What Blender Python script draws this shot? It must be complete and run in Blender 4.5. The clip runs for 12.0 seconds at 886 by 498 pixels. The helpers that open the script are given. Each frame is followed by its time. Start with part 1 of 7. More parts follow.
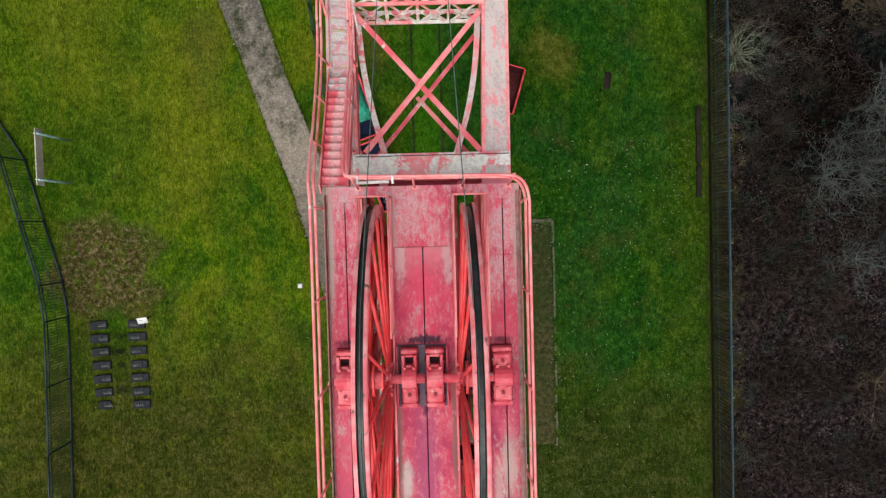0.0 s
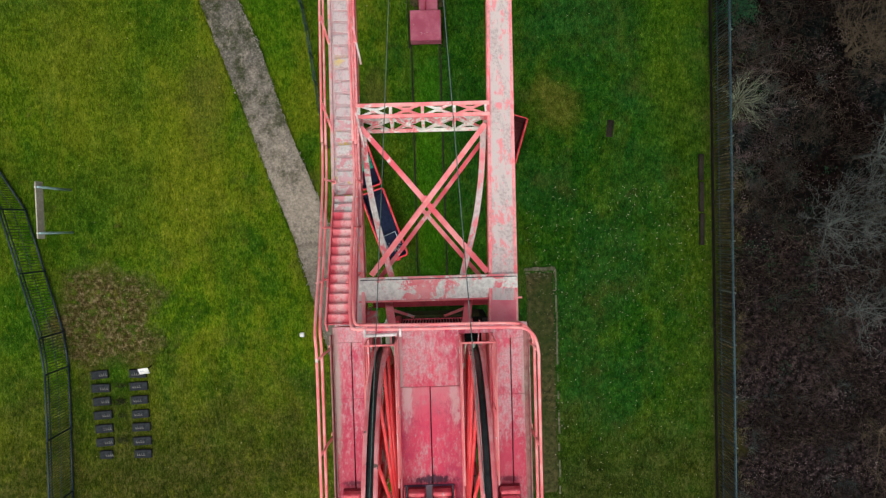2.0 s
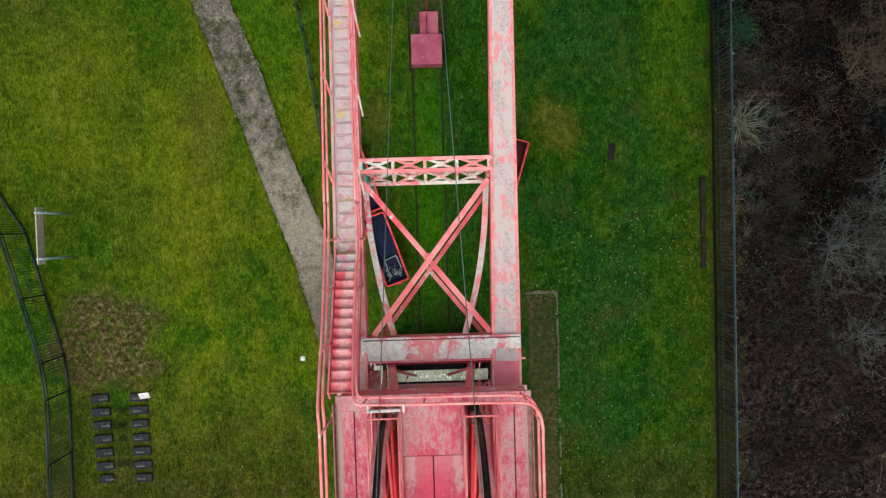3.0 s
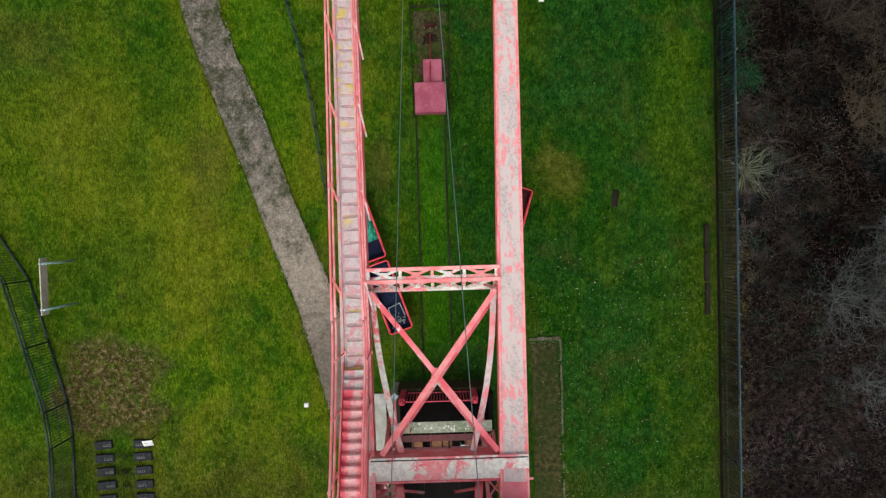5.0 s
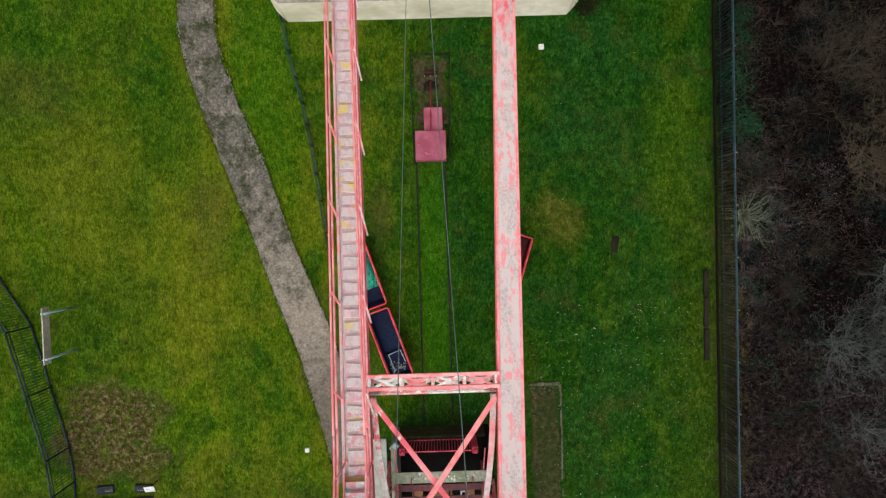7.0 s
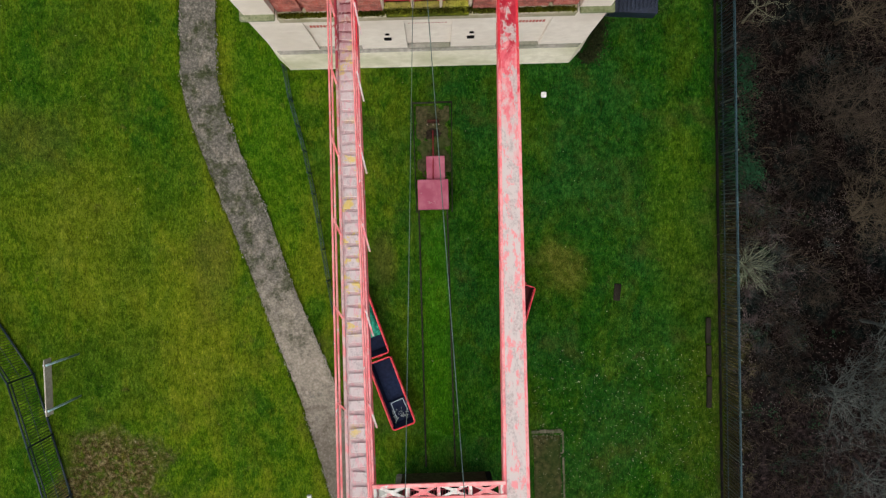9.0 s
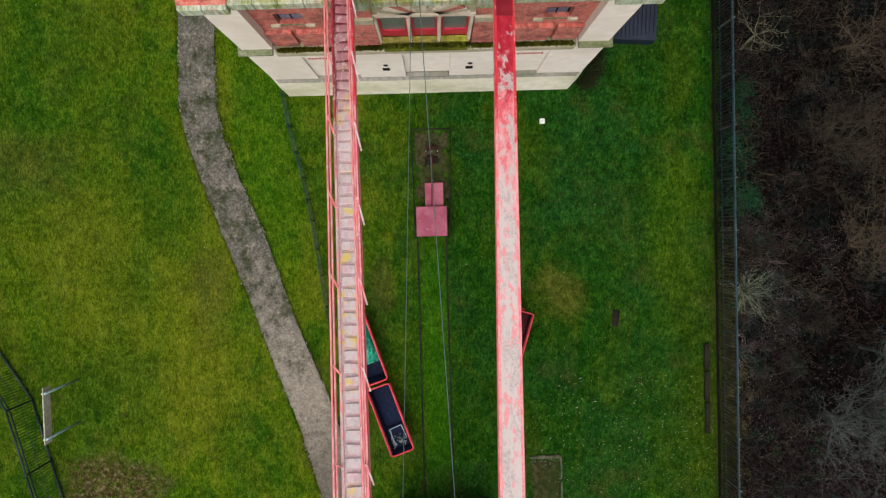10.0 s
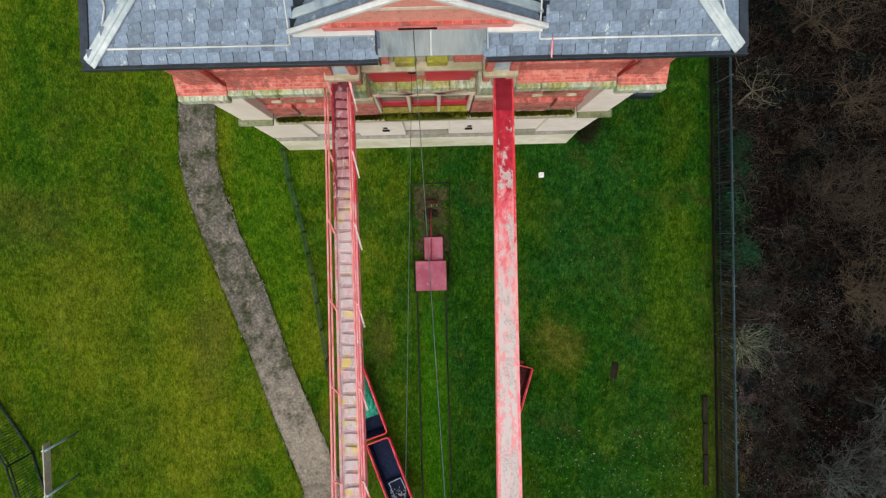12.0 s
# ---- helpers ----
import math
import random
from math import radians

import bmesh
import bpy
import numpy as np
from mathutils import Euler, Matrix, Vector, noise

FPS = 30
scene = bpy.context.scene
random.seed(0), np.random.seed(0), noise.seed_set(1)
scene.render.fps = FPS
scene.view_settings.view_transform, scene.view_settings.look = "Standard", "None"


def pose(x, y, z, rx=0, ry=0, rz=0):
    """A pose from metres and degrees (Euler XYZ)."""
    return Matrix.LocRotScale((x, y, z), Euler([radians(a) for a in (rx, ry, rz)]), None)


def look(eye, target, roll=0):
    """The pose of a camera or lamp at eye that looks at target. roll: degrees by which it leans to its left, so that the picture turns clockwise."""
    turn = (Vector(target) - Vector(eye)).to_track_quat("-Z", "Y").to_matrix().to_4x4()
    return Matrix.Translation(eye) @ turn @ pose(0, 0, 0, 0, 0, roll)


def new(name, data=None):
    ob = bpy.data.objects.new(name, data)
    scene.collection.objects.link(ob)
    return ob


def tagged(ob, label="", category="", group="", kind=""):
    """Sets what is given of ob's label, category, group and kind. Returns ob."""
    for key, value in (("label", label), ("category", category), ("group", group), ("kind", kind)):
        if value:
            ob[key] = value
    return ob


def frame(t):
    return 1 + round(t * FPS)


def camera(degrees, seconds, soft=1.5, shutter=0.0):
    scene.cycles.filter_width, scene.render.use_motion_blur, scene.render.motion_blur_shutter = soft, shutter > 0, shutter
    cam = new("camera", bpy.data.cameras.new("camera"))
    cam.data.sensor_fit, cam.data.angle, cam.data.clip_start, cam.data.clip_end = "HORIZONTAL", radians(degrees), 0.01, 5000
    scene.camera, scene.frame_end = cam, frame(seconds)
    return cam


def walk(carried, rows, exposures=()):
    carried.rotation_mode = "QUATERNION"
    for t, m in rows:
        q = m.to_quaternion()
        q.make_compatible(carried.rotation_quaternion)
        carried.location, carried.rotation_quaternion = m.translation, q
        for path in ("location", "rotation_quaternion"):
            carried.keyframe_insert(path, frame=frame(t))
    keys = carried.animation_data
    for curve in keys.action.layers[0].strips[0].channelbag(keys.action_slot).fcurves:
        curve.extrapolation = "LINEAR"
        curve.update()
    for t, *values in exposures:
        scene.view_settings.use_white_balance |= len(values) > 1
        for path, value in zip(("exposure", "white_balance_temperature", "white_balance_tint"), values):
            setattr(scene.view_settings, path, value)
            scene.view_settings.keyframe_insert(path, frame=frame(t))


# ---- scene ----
cam = camera(64.0, 12.0, 1.32)
METRES, EYE, TILT, LEAN, TURN = 15.5, 38.5, -92.0, -0.5, -1.5
ROWS = [
    (0.0, 0.0, 0.0, 0.0, -0.0, 0.0, 0.0),
    (0.5, -0.0038, 0.0015, 0.0432, -0.02, 0.01, 0.04),
    (1.0, -0.0073, 0.0033, 0.0871, -0.04, -0.02, 0.07),
    (1.5, -0.0088, 0.0055, 0.1278, -0.05, 0.01, 0.09),
    (2.0, -0.0097, 0.0083, 0.1677, -0.05, 0.03, 0.11),
    (2.5, -0.0109, 0.0112, 0.2078, -0.05, 0.04, 0.13),
    (3.0, -0.0134, 0.0136, 0.249, -0.05, 0.04, 0.14),
    (5.0, -0.0223, 0.0151, 0.4109, 0.03, 0.03, 0.15),
    (5.5, -0.023, 0.0139, 0.4466, 0.04, 0.1, 0.15),
    (6.0, -0.0224, 0.0114, 0.4877, 0.05, 0.08, 0.15),
    (6.5, -0.0223, 0.0076, 0.5283, 0.04, 0.08, 0.14),
    (7.0, -0.0223, 0.0046, 0.5688, 0.05, 0.08, 0.13),
    (9.0, -0.0319, 0.0051, 0.7301, 0.01, 0.16, 0.09),
    (9.5, -0.031, 0.0054, 0.7744, 0.0, 0.16, 0.08),
    (10.0, -0.0273, 0.0026, 0.82, 0.0, 0.17, 0.08),
    (10.5, -0.0269, -0.0014, 0.8617, -0.04, 0.25, 0.08),
    (11.0, -0.0281, -0.0049, 0.9056, -0.09, 0.29, 0.07),
    (11.5, -0.0284, -0.0062, 0.9504, -0.09, 0.33, 0.06),
    (12.0, -0.0293, -0.0066, 0.9975, -0.1, 0.32, 0.05),
]
walk(cam, [(t, pose(0, 0, EYE, TILT, LEAN, TURN) @ pose(METRES * x, METRES * y, METRES * z, 90 + pitch, roll, yaw)) for t, x, y, z, yaw, pitch, roll in ROWS])


# ---- light ----
world = bpy.data.worlds.new("overcast_sky")
scene.world = world
world.use_nodes = True
wn = world.node_tree
sky = wn.nodes.new("ShaderNodeTexSky")
sky.sky_type, sky.sun_disc = "NISHITA", False
sky.sun_elevation, sky.sun_rotation = radians(66), radians(199)
sky.air_density, sky.dust_density = 1.0, 4.0
soften = wn.nodes.new("ShaderNodeHueSaturation")
soften.inputs["Saturation"].default_value = 0.35
wn.links.new(sky.outputs[0], soften.inputs["Color"])
wn.links.new(soften.outputs[0], wn.nodes["Background"].inputs["Color"])
wn.nodes["Background"].inputs["Strength"].default_value = 0.10
sun = new("sun", bpy.data.lights.new("sun", "SUN"))
sun.data.energy, sun.data.angle, sun.data.color = 1.3, radians(60), (1.0, 0.95, 0.88)
sun.matrix_world = look((-6, -12.5, 40), (0, 5, 0))
scene.view_settings.exposure = 0.75


# ---- materials ----
def nodes_of(name):
    m = bpy.data.materials.new(name)
    m.use_nodes = True
    return m, m.node_tree, m.node_tree.nodes["Principled BSDF"]


def link(tree, a, b):
    tree.links.new(a, b)


def coords(tree):
    n = tree.nodes.get("Texture Coordinate") or tree.nodes.new("ShaderNodeTexCoord")
    return n.outputs["Object"]


def noise_tex(tree, scale, detail=4.0, rough=0.6, vec=None, stretch=None, distort=0.0):
    n = tree.nodes.new("ShaderNodeTexNoise")
    n.inputs["Scale"].default_value, n.inputs["Detail"].default_value = scale, detail
    n.inputs["Roughness"].default_value, n.inputs["Distortion"].default_value = rough, distort
    v = vec or coords(tree)
    if stretch:
        mp = tree.nodes.new("ShaderNodeMapping")
        mp.inputs["Scale"].default_value = stretch
        link(tree, v, mp.inputs["Vector"])
        v = mp.outputs[0]
    link(tree, v, n.inputs["Vector"])
    return n.outputs["Fac"]


def ramp(tree, fac, stops):
    n = tree.nodes.new("ShaderNodeValToRGB")
    el = n.color_ramp.elements
    while len(el) < len(stops):
        el.new(0.5)
    for e, (p, c) in zip(el, stops):
        e.position = p
        e.color = (*c, 1) if len(c) == 3 else c
    link(tree, fac, n.inputs[0])
    return n.outputs[0]


def step(tree, fac, lo, hi):
    n = tree.nodes.new("ShaderNodeMapRange")
    n.interpolation_type = "SMOOTHSTEP"
    n.inputs["From Min"].default_value, n.inputs["From Max"].default_value = lo, hi
    link(tree, fac, n.inputs["Value"])
    return n.outputs[0]


def mixc(tree, fac, a, b, mode="MIX"):
    n = tree.nodes.new("ShaderNodeMix")
    n.data_type, n.blend_type = "RGBA", mode
    for sock, v in ((n.inputs[0], fac), (n.inputs[6], a), (n.inputs[7], b)):
        if isinstance(v, (int, float)):
            sock.default_value = v
        elif isinstance(v, tuple):
            sock.default_value = (*v, 1)
        else:
            link(tree, v, sock)
    return n.outputs[2]


def calc(tree, op, a, b=0.0):
    n = tree.nodes.new("ShaderNodeMath")
    n.operation = op
    for sock, v in zip(n.inputs, (a, b)):
        if isinstance(v, (int, float)):
            sock.default_value = v
        else:
            link(tree, v, sock)
    return n.outputs[0]


def relief(tree, bsdf, height, strength, distance):
    n = tree.nodes.new("ShaderNodeBump")
    n.inputs["Strength"].default_value, n.inputs["Distance"].default_value = strength, distance
    link(tree, height, n.inputs["Height"])
    link(tree, n.outputs[0], bsdf.inputs["Normal"])


def grainy(name, dark, light, scale, rough=0.8, metal=0.0, bump=0.3, dist=0.01, vary=0.0, blotch=None, stretch=None):
    """A surface of two tones with fine grain, larger blotches and, for loose pieces, a tone of its own for each."""
    m, t, b = nodes_of(name)
    fine = noise_tex(t, scale, 6, 0.65, stretch=stretch)
    col = ramp(t, fine, [(0.3, dark), (0.7, light)])
    big = noise_tex(t, scale * 0.12, 3, 0.55)
    col = mixc(t, step(t, big, 0.35, 0.7), col, mixc(t, 0.65, col, blotch or tuple(c * 0.6 for c in dark)))
    if vary:
        info = t.nodes.new("ShaderNodeObjectInfo")
        hsv = t.nodes.new("ShaderNodeHueSaturation")
        link(t, col, hsv.inputs["Color"])
        link(t, calc(t, "MULTIPLY_ADD", info.outputs["Random"], vary), hsv.inputs["Value"])
        hsv.inputs["Value"].links[0].from_node.inputs[2].default_value = 1 - vary / 2
        col = hsv.outputs[0]
    link(t, col, b.inputs["Base Color"])
    b.inputs["Roughness"].default_value, b.inputs["Metallic"].default_value = rough, metal
    b.inputs["Specular IOR Level"].default_value = 0.08 if rough >= 0.85 else 0.3
    relief(t, b, fine, bump, dist)
    return m


def worn_paint(name, paint, faded, under, amount, scale=1.6, rust=0.08, rough=0.5, stretch=None, stains=(), edge=0.015, ragged_by=0.68):
    """Old steel paint: two tones of it, flaked off to a pale undercoat in ragged islands, with some rust."""
    m, t, b = nodes_of(name)
    tone = noise_tex(t, scale * 0.7, 5, 0.6)
    col = mixc(t, step(t, tone, 0.38, 0.66), paint, faded)
    grit = noise_tex(t, scale * 14, 5, 0.7)
    col = mixc(t, calc(t, "MULTIPLY", grit, 0.22), col, tuple(c * 0.5 for c in paint))
    flake = noise_tex(t, scale, 11, ragged_by, stretch=stretch, distort=0.4)
    mask = step(t, flake, 0.72 - amount * 0.4, 0.72 + edge - amount * 0.4)
    dirty = mixc(t, step(t, noise_tex(t, scale * 5, 6, 0.7), 0.35, 0.75), under, tuple(c * 0.62 for c in under))
    col = mixc(t, mask, col, dirty)
    spots = step(t, noise_tex(t, scale * 4.3, 8, 0.75), 0.70 - rust * 0.4, 0.76 - rust * 0.4)
    col = mixc(t, calc(t, "MULTIPLY", spots, 0.8), col, (0.10, 0.035, 0.025))
    for cx, cy, sx, sy, strength, tint in stains:
        xyz = t.nodes.new("ShaderNodeSeparateXYZ")
        link(t, coords(t), xyz.inputs[0])
        dx = calc(t, "DIVIDE", calc(t, "SUBTRACT", xyz.outputs[0], cx), sx)
        dy = calc(t, "DIVIDE", calc(t, "SUBTRACT", xyz.outputs[1], cy), sy)
        far_off = calc(t, "SQRT", calc(t, "ADD", calc(t, "MULTIPLY", dx, dx), calc(t, "MULTIPLY", dy, dy)))
        ragged = calc(t, "ADD", far_off, calc(t, "MULTIPLY", calc(t, "SUBTRACT", noise_tex(t, 5.0, 9, 0.78), 0.5), 2.3))
        worn_through = step(t, noise_tex(t, 11.0, 8, 0.78), 0.30, 0.56)
        col = mixc(t, calc(t, "MULTIPLY", calc(t, "MULTIPLY", calc(t, "SUBTRACT", 1.0, step(t, ragged, 0.45, 1.25)), worn_through), strength), col, tint)
    link(t, col, b.inputs["Base Color"])
    b.inputs["Roughness"].default_value = rough
    b.inputs["Specular IOR Level"].default_value = 0.22
    relief(t, b, mask, 0.25, 0.004)
    return m


CHALK = (0.70, 0.585, 0.57)
paint_bar = worn_paint("red_oxide_paint", (0.70, 0.112, 0.142), (0.80, 0.29, 0.30), CHALK, 0.32, 2.0, 0.04, edge=0.03)
paint_rail = worn_paint("handrail_paint", (0.78, 0.19, 0.20), (0.85, 0.37, 0.355), CHALK, 0.22, 3.0, 0.03)
OIL = (0.030, 0.016, 0.035)


def deck_coat(name, deep, sound, faded, bare, amount, stains):
    """Trodden deck paint: sound, faded and purple areas, with gritty wear gathered where feet and rain have been."""
    m, t, b = nodes_of(name)
    broad, middle = noise_tex(t, 0.9, 6, 0.7), noise_tex(t, 3.4, 8, 0.75, stretch=(1.0, 0.55, 1.0))
    fine = noise_tex(t, 15.0, 7, 0.78, stretch=(1.0, 0.42, 1.0), distort=0.3)
    col = mixc(t, step(t, broad, 0.36, 0.60), deep, sound)
    col = mixc(t, calc(t, "MULTIPLY", step(t, middle, 0.44, 0.66), 0.75), col, faded)
    gathered = calc(t, "ADD", fine, calc(t, "ADD", calc(t, "MULTIPLY", calc(t, "SUBTRACT", middle, 0.5), 0.55), calc(t, "MULTIPLY", calc(t, "SUBTRACT", broad, 0.5), 0.45)))
    mask = step(t, gathered, 0.60 - amount * 0.22, 0.84 - amount * 0.22)
    chalk = mixc(t, step(t, noise_tex(t, 26.0, 5, 0.7), 0.40, 0.62), bare, tuple(c * 0.62 for c in bare))
    col = mixc(t, calc(t, "MULTIPLY", mask, 0.68), col, chalk)
    for cx, cy, sx, sy, strength, tint in stains:
        xyz = t.nodes.new("ShaderNodeSeparateXYZ")
        link(t, coords(t), xyz.inputs[0])
        dx = calc(t, "DIVIDE", calc(t, "SUBTRACT", xyz.outputs[0], cx), sx)
        dy = calc(t, "DIVIDE", calc(t, "SUBTRACT", xyz.outputs[1], cy), sy)
        far_off = calc(t, "SQRT", calc(t, "ADD", calc(t, "MULTIPLY", dx, dx), calc(t, "MULTIPLY", dy, dy)))
        ragged = calc(t, "ADD", far_off, calc(t, "ADD", calc(t, "MULTIPLY", calc(t, "SUBTRACT", middle, 0.5), 2.2), calc(t, "MULTIPLY", calc(t, "SUBTRACT", fine, 0.5), 2.8)))
        col = mixc(t, calc(t, "MULTIPLY", calc(t, "SUBTRACT", 1.0, step(t, ragged, 0.40, 1.15)), strength), col, tint)
    rust = step(t, noise_tex(t, 11.0, 9, 0.8), 0.62, 0.70)
    col = mixc(t, calc(t, "MULTIPLY", rust, 0.7), col, (0.13, 0.025, 0.035))
    link(t, col, b.inputs["Base Color"])
    b.inputs["Roughness"].default_value = 0.6
    b.inputs["Specular IOR Level"].default_value = 0.22
    relief(t, b, mask, 0.3, 0.004)
    return m


FRONT_STAINS = ((-0.30, -0.85, 0.34, 0.55, 0.7, (0.50, 0.030, 0.075)), (-1.75, -2.0, 0.5, 1.1, 0.7, (0.42, 0.03, 0.07)), (1.2, -2.0, 0.5, 0.9, 0.7, (0.50, 0.045, 0.09)), (-2.02, -0.4, 0.09, 1.4, 0.8, (0.36, 0.33, 0.29)), (1.52, -0.2, 0.09, 1.2, 0.8, (0.38, 0.35, 0.31)),
                (-1.42, -0.6, 0.05, 1.6, 0.6, (0.30, 0.05, 0.08)), (0.26, -0.6, 0.05, 1.6, 0.7, (0.28, 0.06, 0.08)), (-0.82, -0.6, 0.05, 1.6, 0.7, (0.40, 0.33, 0.31)), (-1.76, -2.20, 0.20, 0.06, 0.6, OIL), (1.16, -2.20, 0.22, 0.06, 0.6, OIL))
REAR_STAINS = ((-0.30, -0.25, 0.85, 0.80, 0.8, (0.55, 0.175, 0.205)), (-0.72, -0.5, 0.12, 0.8, 0.6, (0.50, 0.42, 0.41)), (0.17, -0.5, 0.10, 0.7, 0.55, (0.46, 0.38, 0.37)), (1.28, -4.6, 0.20, 0.9, 0.62, (0.42, 0.42, 0.36)), (1.05, -5.2, 0.12, 0.9, 0.5, (0.50, 0.46, 0.42)), (-0.70, -4.9, 0.16, 0.5, 0.8, (0.50, 0.47, 0.43)), (-0.30, -1.25, 0.30, 0.75, 0.6, (0.60, 0.045, 0.105)), (-0.30, -4.6, 0.30, 1.8, 0.6, (0.27, 0.06, 0.15)), (-1.75, -4.8, 0.3, 1.2, 0.45, (0.55, 0.10, 0.15)),
               (-0.80, -4.0, 0.06, 1.6, 0.8, (0.22, 0.13, 0.11)), (0.24, -4.0, 0.06, 1.6, 0.8, (0.20, 0.12, 0.10)), (-0.30, -2.17, 0.46, 0.09, 0.9, OIL), (-0.31, -2.9, 0.10, 0.85, 0.85, OIL), (-1.76, -2.20, 0.20, 0.06, 0.6, OIL), (1.16, -2.20, 0.22, 0.06, 0.6, OIL))
paint_deck_front = deck_coat("bleached_deck_paint", (0.42, 0.040, 0.085), (0.58, 0.090, 0.135), (0.60, 0.190, 0.225), (0.50, 0.40, 0.40), 0.95, FRONT_STAINS)
paint_deck = deck_coat("deck_paint", (0.34, 0.026, 0.085), (0.52, 0.040, 0.090), (0.56, 0.105, 0.150), (0.48, 0.37, 0.38), 0.45, REAR_STAINS)
head_paint = worn_paint("head_paint", (0.68, 0.13, 0.18), (0.74, 0.22, 0.25), CHALK, 0.16, 3.0, 0.05, 0.6, edge=0.05, ragged_by=0.78)
rusty_angle = grainy("rusty_angle", (0.10, 0.060, 0.045), (0.34, 0.27, 0.23), 7, 0.8, blotch=(0.42, 0.12, 0.13))
paint_top = worn_paint("bleached_paint", (0.80, 0.22, 0.25), (0.82, 0.44, 0.44), CHALK, 0.60, 2.0, 0.05, 0.65, (1.0, 0.45, 1.0))
paint_beam = worn_paint("beam_paint", (0.78, 0.17, 0.20), (0.84, 0.38, 0.38), (0.76, 0.76, 0.70), 0.68, 2.2, 0.10, 0.6, edge=0.06, ragged_by=0.78)
stair_paint = worn_paint("stair_paint", (0.64, 0.075, 0.11), (0.74, 0.17, 0.20), CHALK, 0.25, 3.5, 0.08, 0.6, stains=((-1.98, 2.0, 0.15, 1.7, 0.6, (0.66, 0.60, 0.57)),), edge=0.05, ragged_by=0.78)
paint_deep = worn_paint("sheltered_red_paint", (0.45, 0.02, 0.03), (0.55, 0.05, 0.055), (0.55, 0.48, 0.46), 0.27, 2.4, 0.05, 0.5)
paint_wheel = worn_paint("wheel_paint", (0.78, 0.05, 0.055), (0.84, 0.12, 0.12), CHALK, 0.08, 2.5, 0.03, 0.45)
paint_rim = worn_paint("rim_paint", (0.62, 0.13, 0.15), (0.74, 0.31, 0.31), (0.16, 0.10, 0.085), 0.28, 3.5, 0.10, 0.5)
grease = grainy("greased_groove", (0.008, 0.009, 0.010), (0.060, 0.062, 0.062), 9, 0.35, 0.3, 0.2)
white_pipe_paint = grainy("white_pipe_paint", (0.45, 0.38, 0.37), (0.82, 0.78, 0.76), 14, 0.6)
black_line = grainy("open_joint", (0.02, 0.008, 0.01), (0.06, 0.02, 0.025), 12)
steel_rope = grainy("wire_rope", (0.05, 0.085, 0.078), (0.17, 0.24, 0.215), 30, 0.45, 0.3, 0.4)
rail_steel = grainy("rusty_rail", (0.008, 0.012, 0.006), (0.045, 0.044, 0.028), 8, 0.85, 0.1)


def leg_paint(name, sheltered, bleached, under, low, high, scale=2.4, chalked=0.0, lichen=0.0, rose=None):
    """Paint of the sloping legs: sound near the house, bleached and flaked away to chalk up the slope."""
    m, t, b = nodes_of(name)
    xyz = t.nodes.new("ShaderNodeSeparateXYZ")
    link(t, coords(t), xyz.inputs[0])
    broad = noise_tex(t, 1.7, 9, 0.7, stretch=(1.0, 0.5, 1.0), distort=0.6)
    along = calc(t, "ADD", xyz.outputs[1], calc(t, "MULTIPLY", calc(t, "SUBTRACT", broad, 0.5), 9.0))
    age = calc(t, "SUBTRACT", 1.0, step(t, along, low, high))
    tone = noise_tex(t, scale * 2.2, 7, 0.7, stretch=(1.0, 0.22, 1.0))
    old = mixc(t, step(t, tone, 0.45 - chalked, 0.53 - chalked), bleached, under)
    if rose:
        old = mixc(t, step(t, along, low - 3.0, low - 0.3), old, mixc(t, step(t, tone, 0.42, 0.6), rose, bleached))
    col = mixc(t, age, mixc(t, step(t, tone, 0.4, 0.7), sheltered, tuple(min(1, c * 1.4 + 0.02) for c in sheltered)), old)
    flake = noise_tex(t, scale, 9, 0.7, stretch=(1.0, 0.36, 1.0), distort=0.5)
    bare_at = calc(t, "SUBTRACT", 0.562, calc(t, "MULTIPLY", age, 0.06))
    mask = step(t, calc(t, "SUBTRACT", flake, bare_at), 0.0, 0.035)
    dirty = mixc(t, step(t, noise_tex(t, scale * 6, 6, 0.7), 0.35, 0.72), under, tuple(c * 0.60 for c in under))
    col = mixc(t, calc(t, "MULTIPLY", mask, 0.9), col, dirty)
    grime = step(t, noise_tex(t, scale * 9, 7, 0.75), 0.56, 0.72)
    col = mixc(t, calc(t, "MULTIPLY", grime, 0.4), col, (0.16, 0.075, 0.07))
    info = t.nodes.new("ShaderNodeObjectInfo")
    worn = calc(t, "MULTIPLY", calc(t, "MULTIPLY", step(t, noise_tex(t, 4.5, 8, 0.78), 0.50, 0.62), info.outputs["Random"]), 0.7 if lichen else 0.0)
    col = mixc(t, worn, col, tuple(c * 0.75 for c in bleached))
    if lichen:
        crust = calc(t, "MULTIPLY", step(t, noise_tex(t, 2.6, 7, 0.75), 0.53, 0.58), step(t, noise_tex(t, 0.45, 3, 0.5), 0.44, 0.54))
        col = mixc(t, calc(t, "MULTIPLY", calc(t, "MULTIPLY", crust, age), lichen), col, (0.60, 0.44, 0.07))
    link(t, col, b.inputs["Base Color"])
    b.inputs["Roughness"].default_value = 0.65
    b.inputs["Specular IOR Level"].default_value = 0.2
    relief(t, b, mask, 0.25, 0.004)
    return m


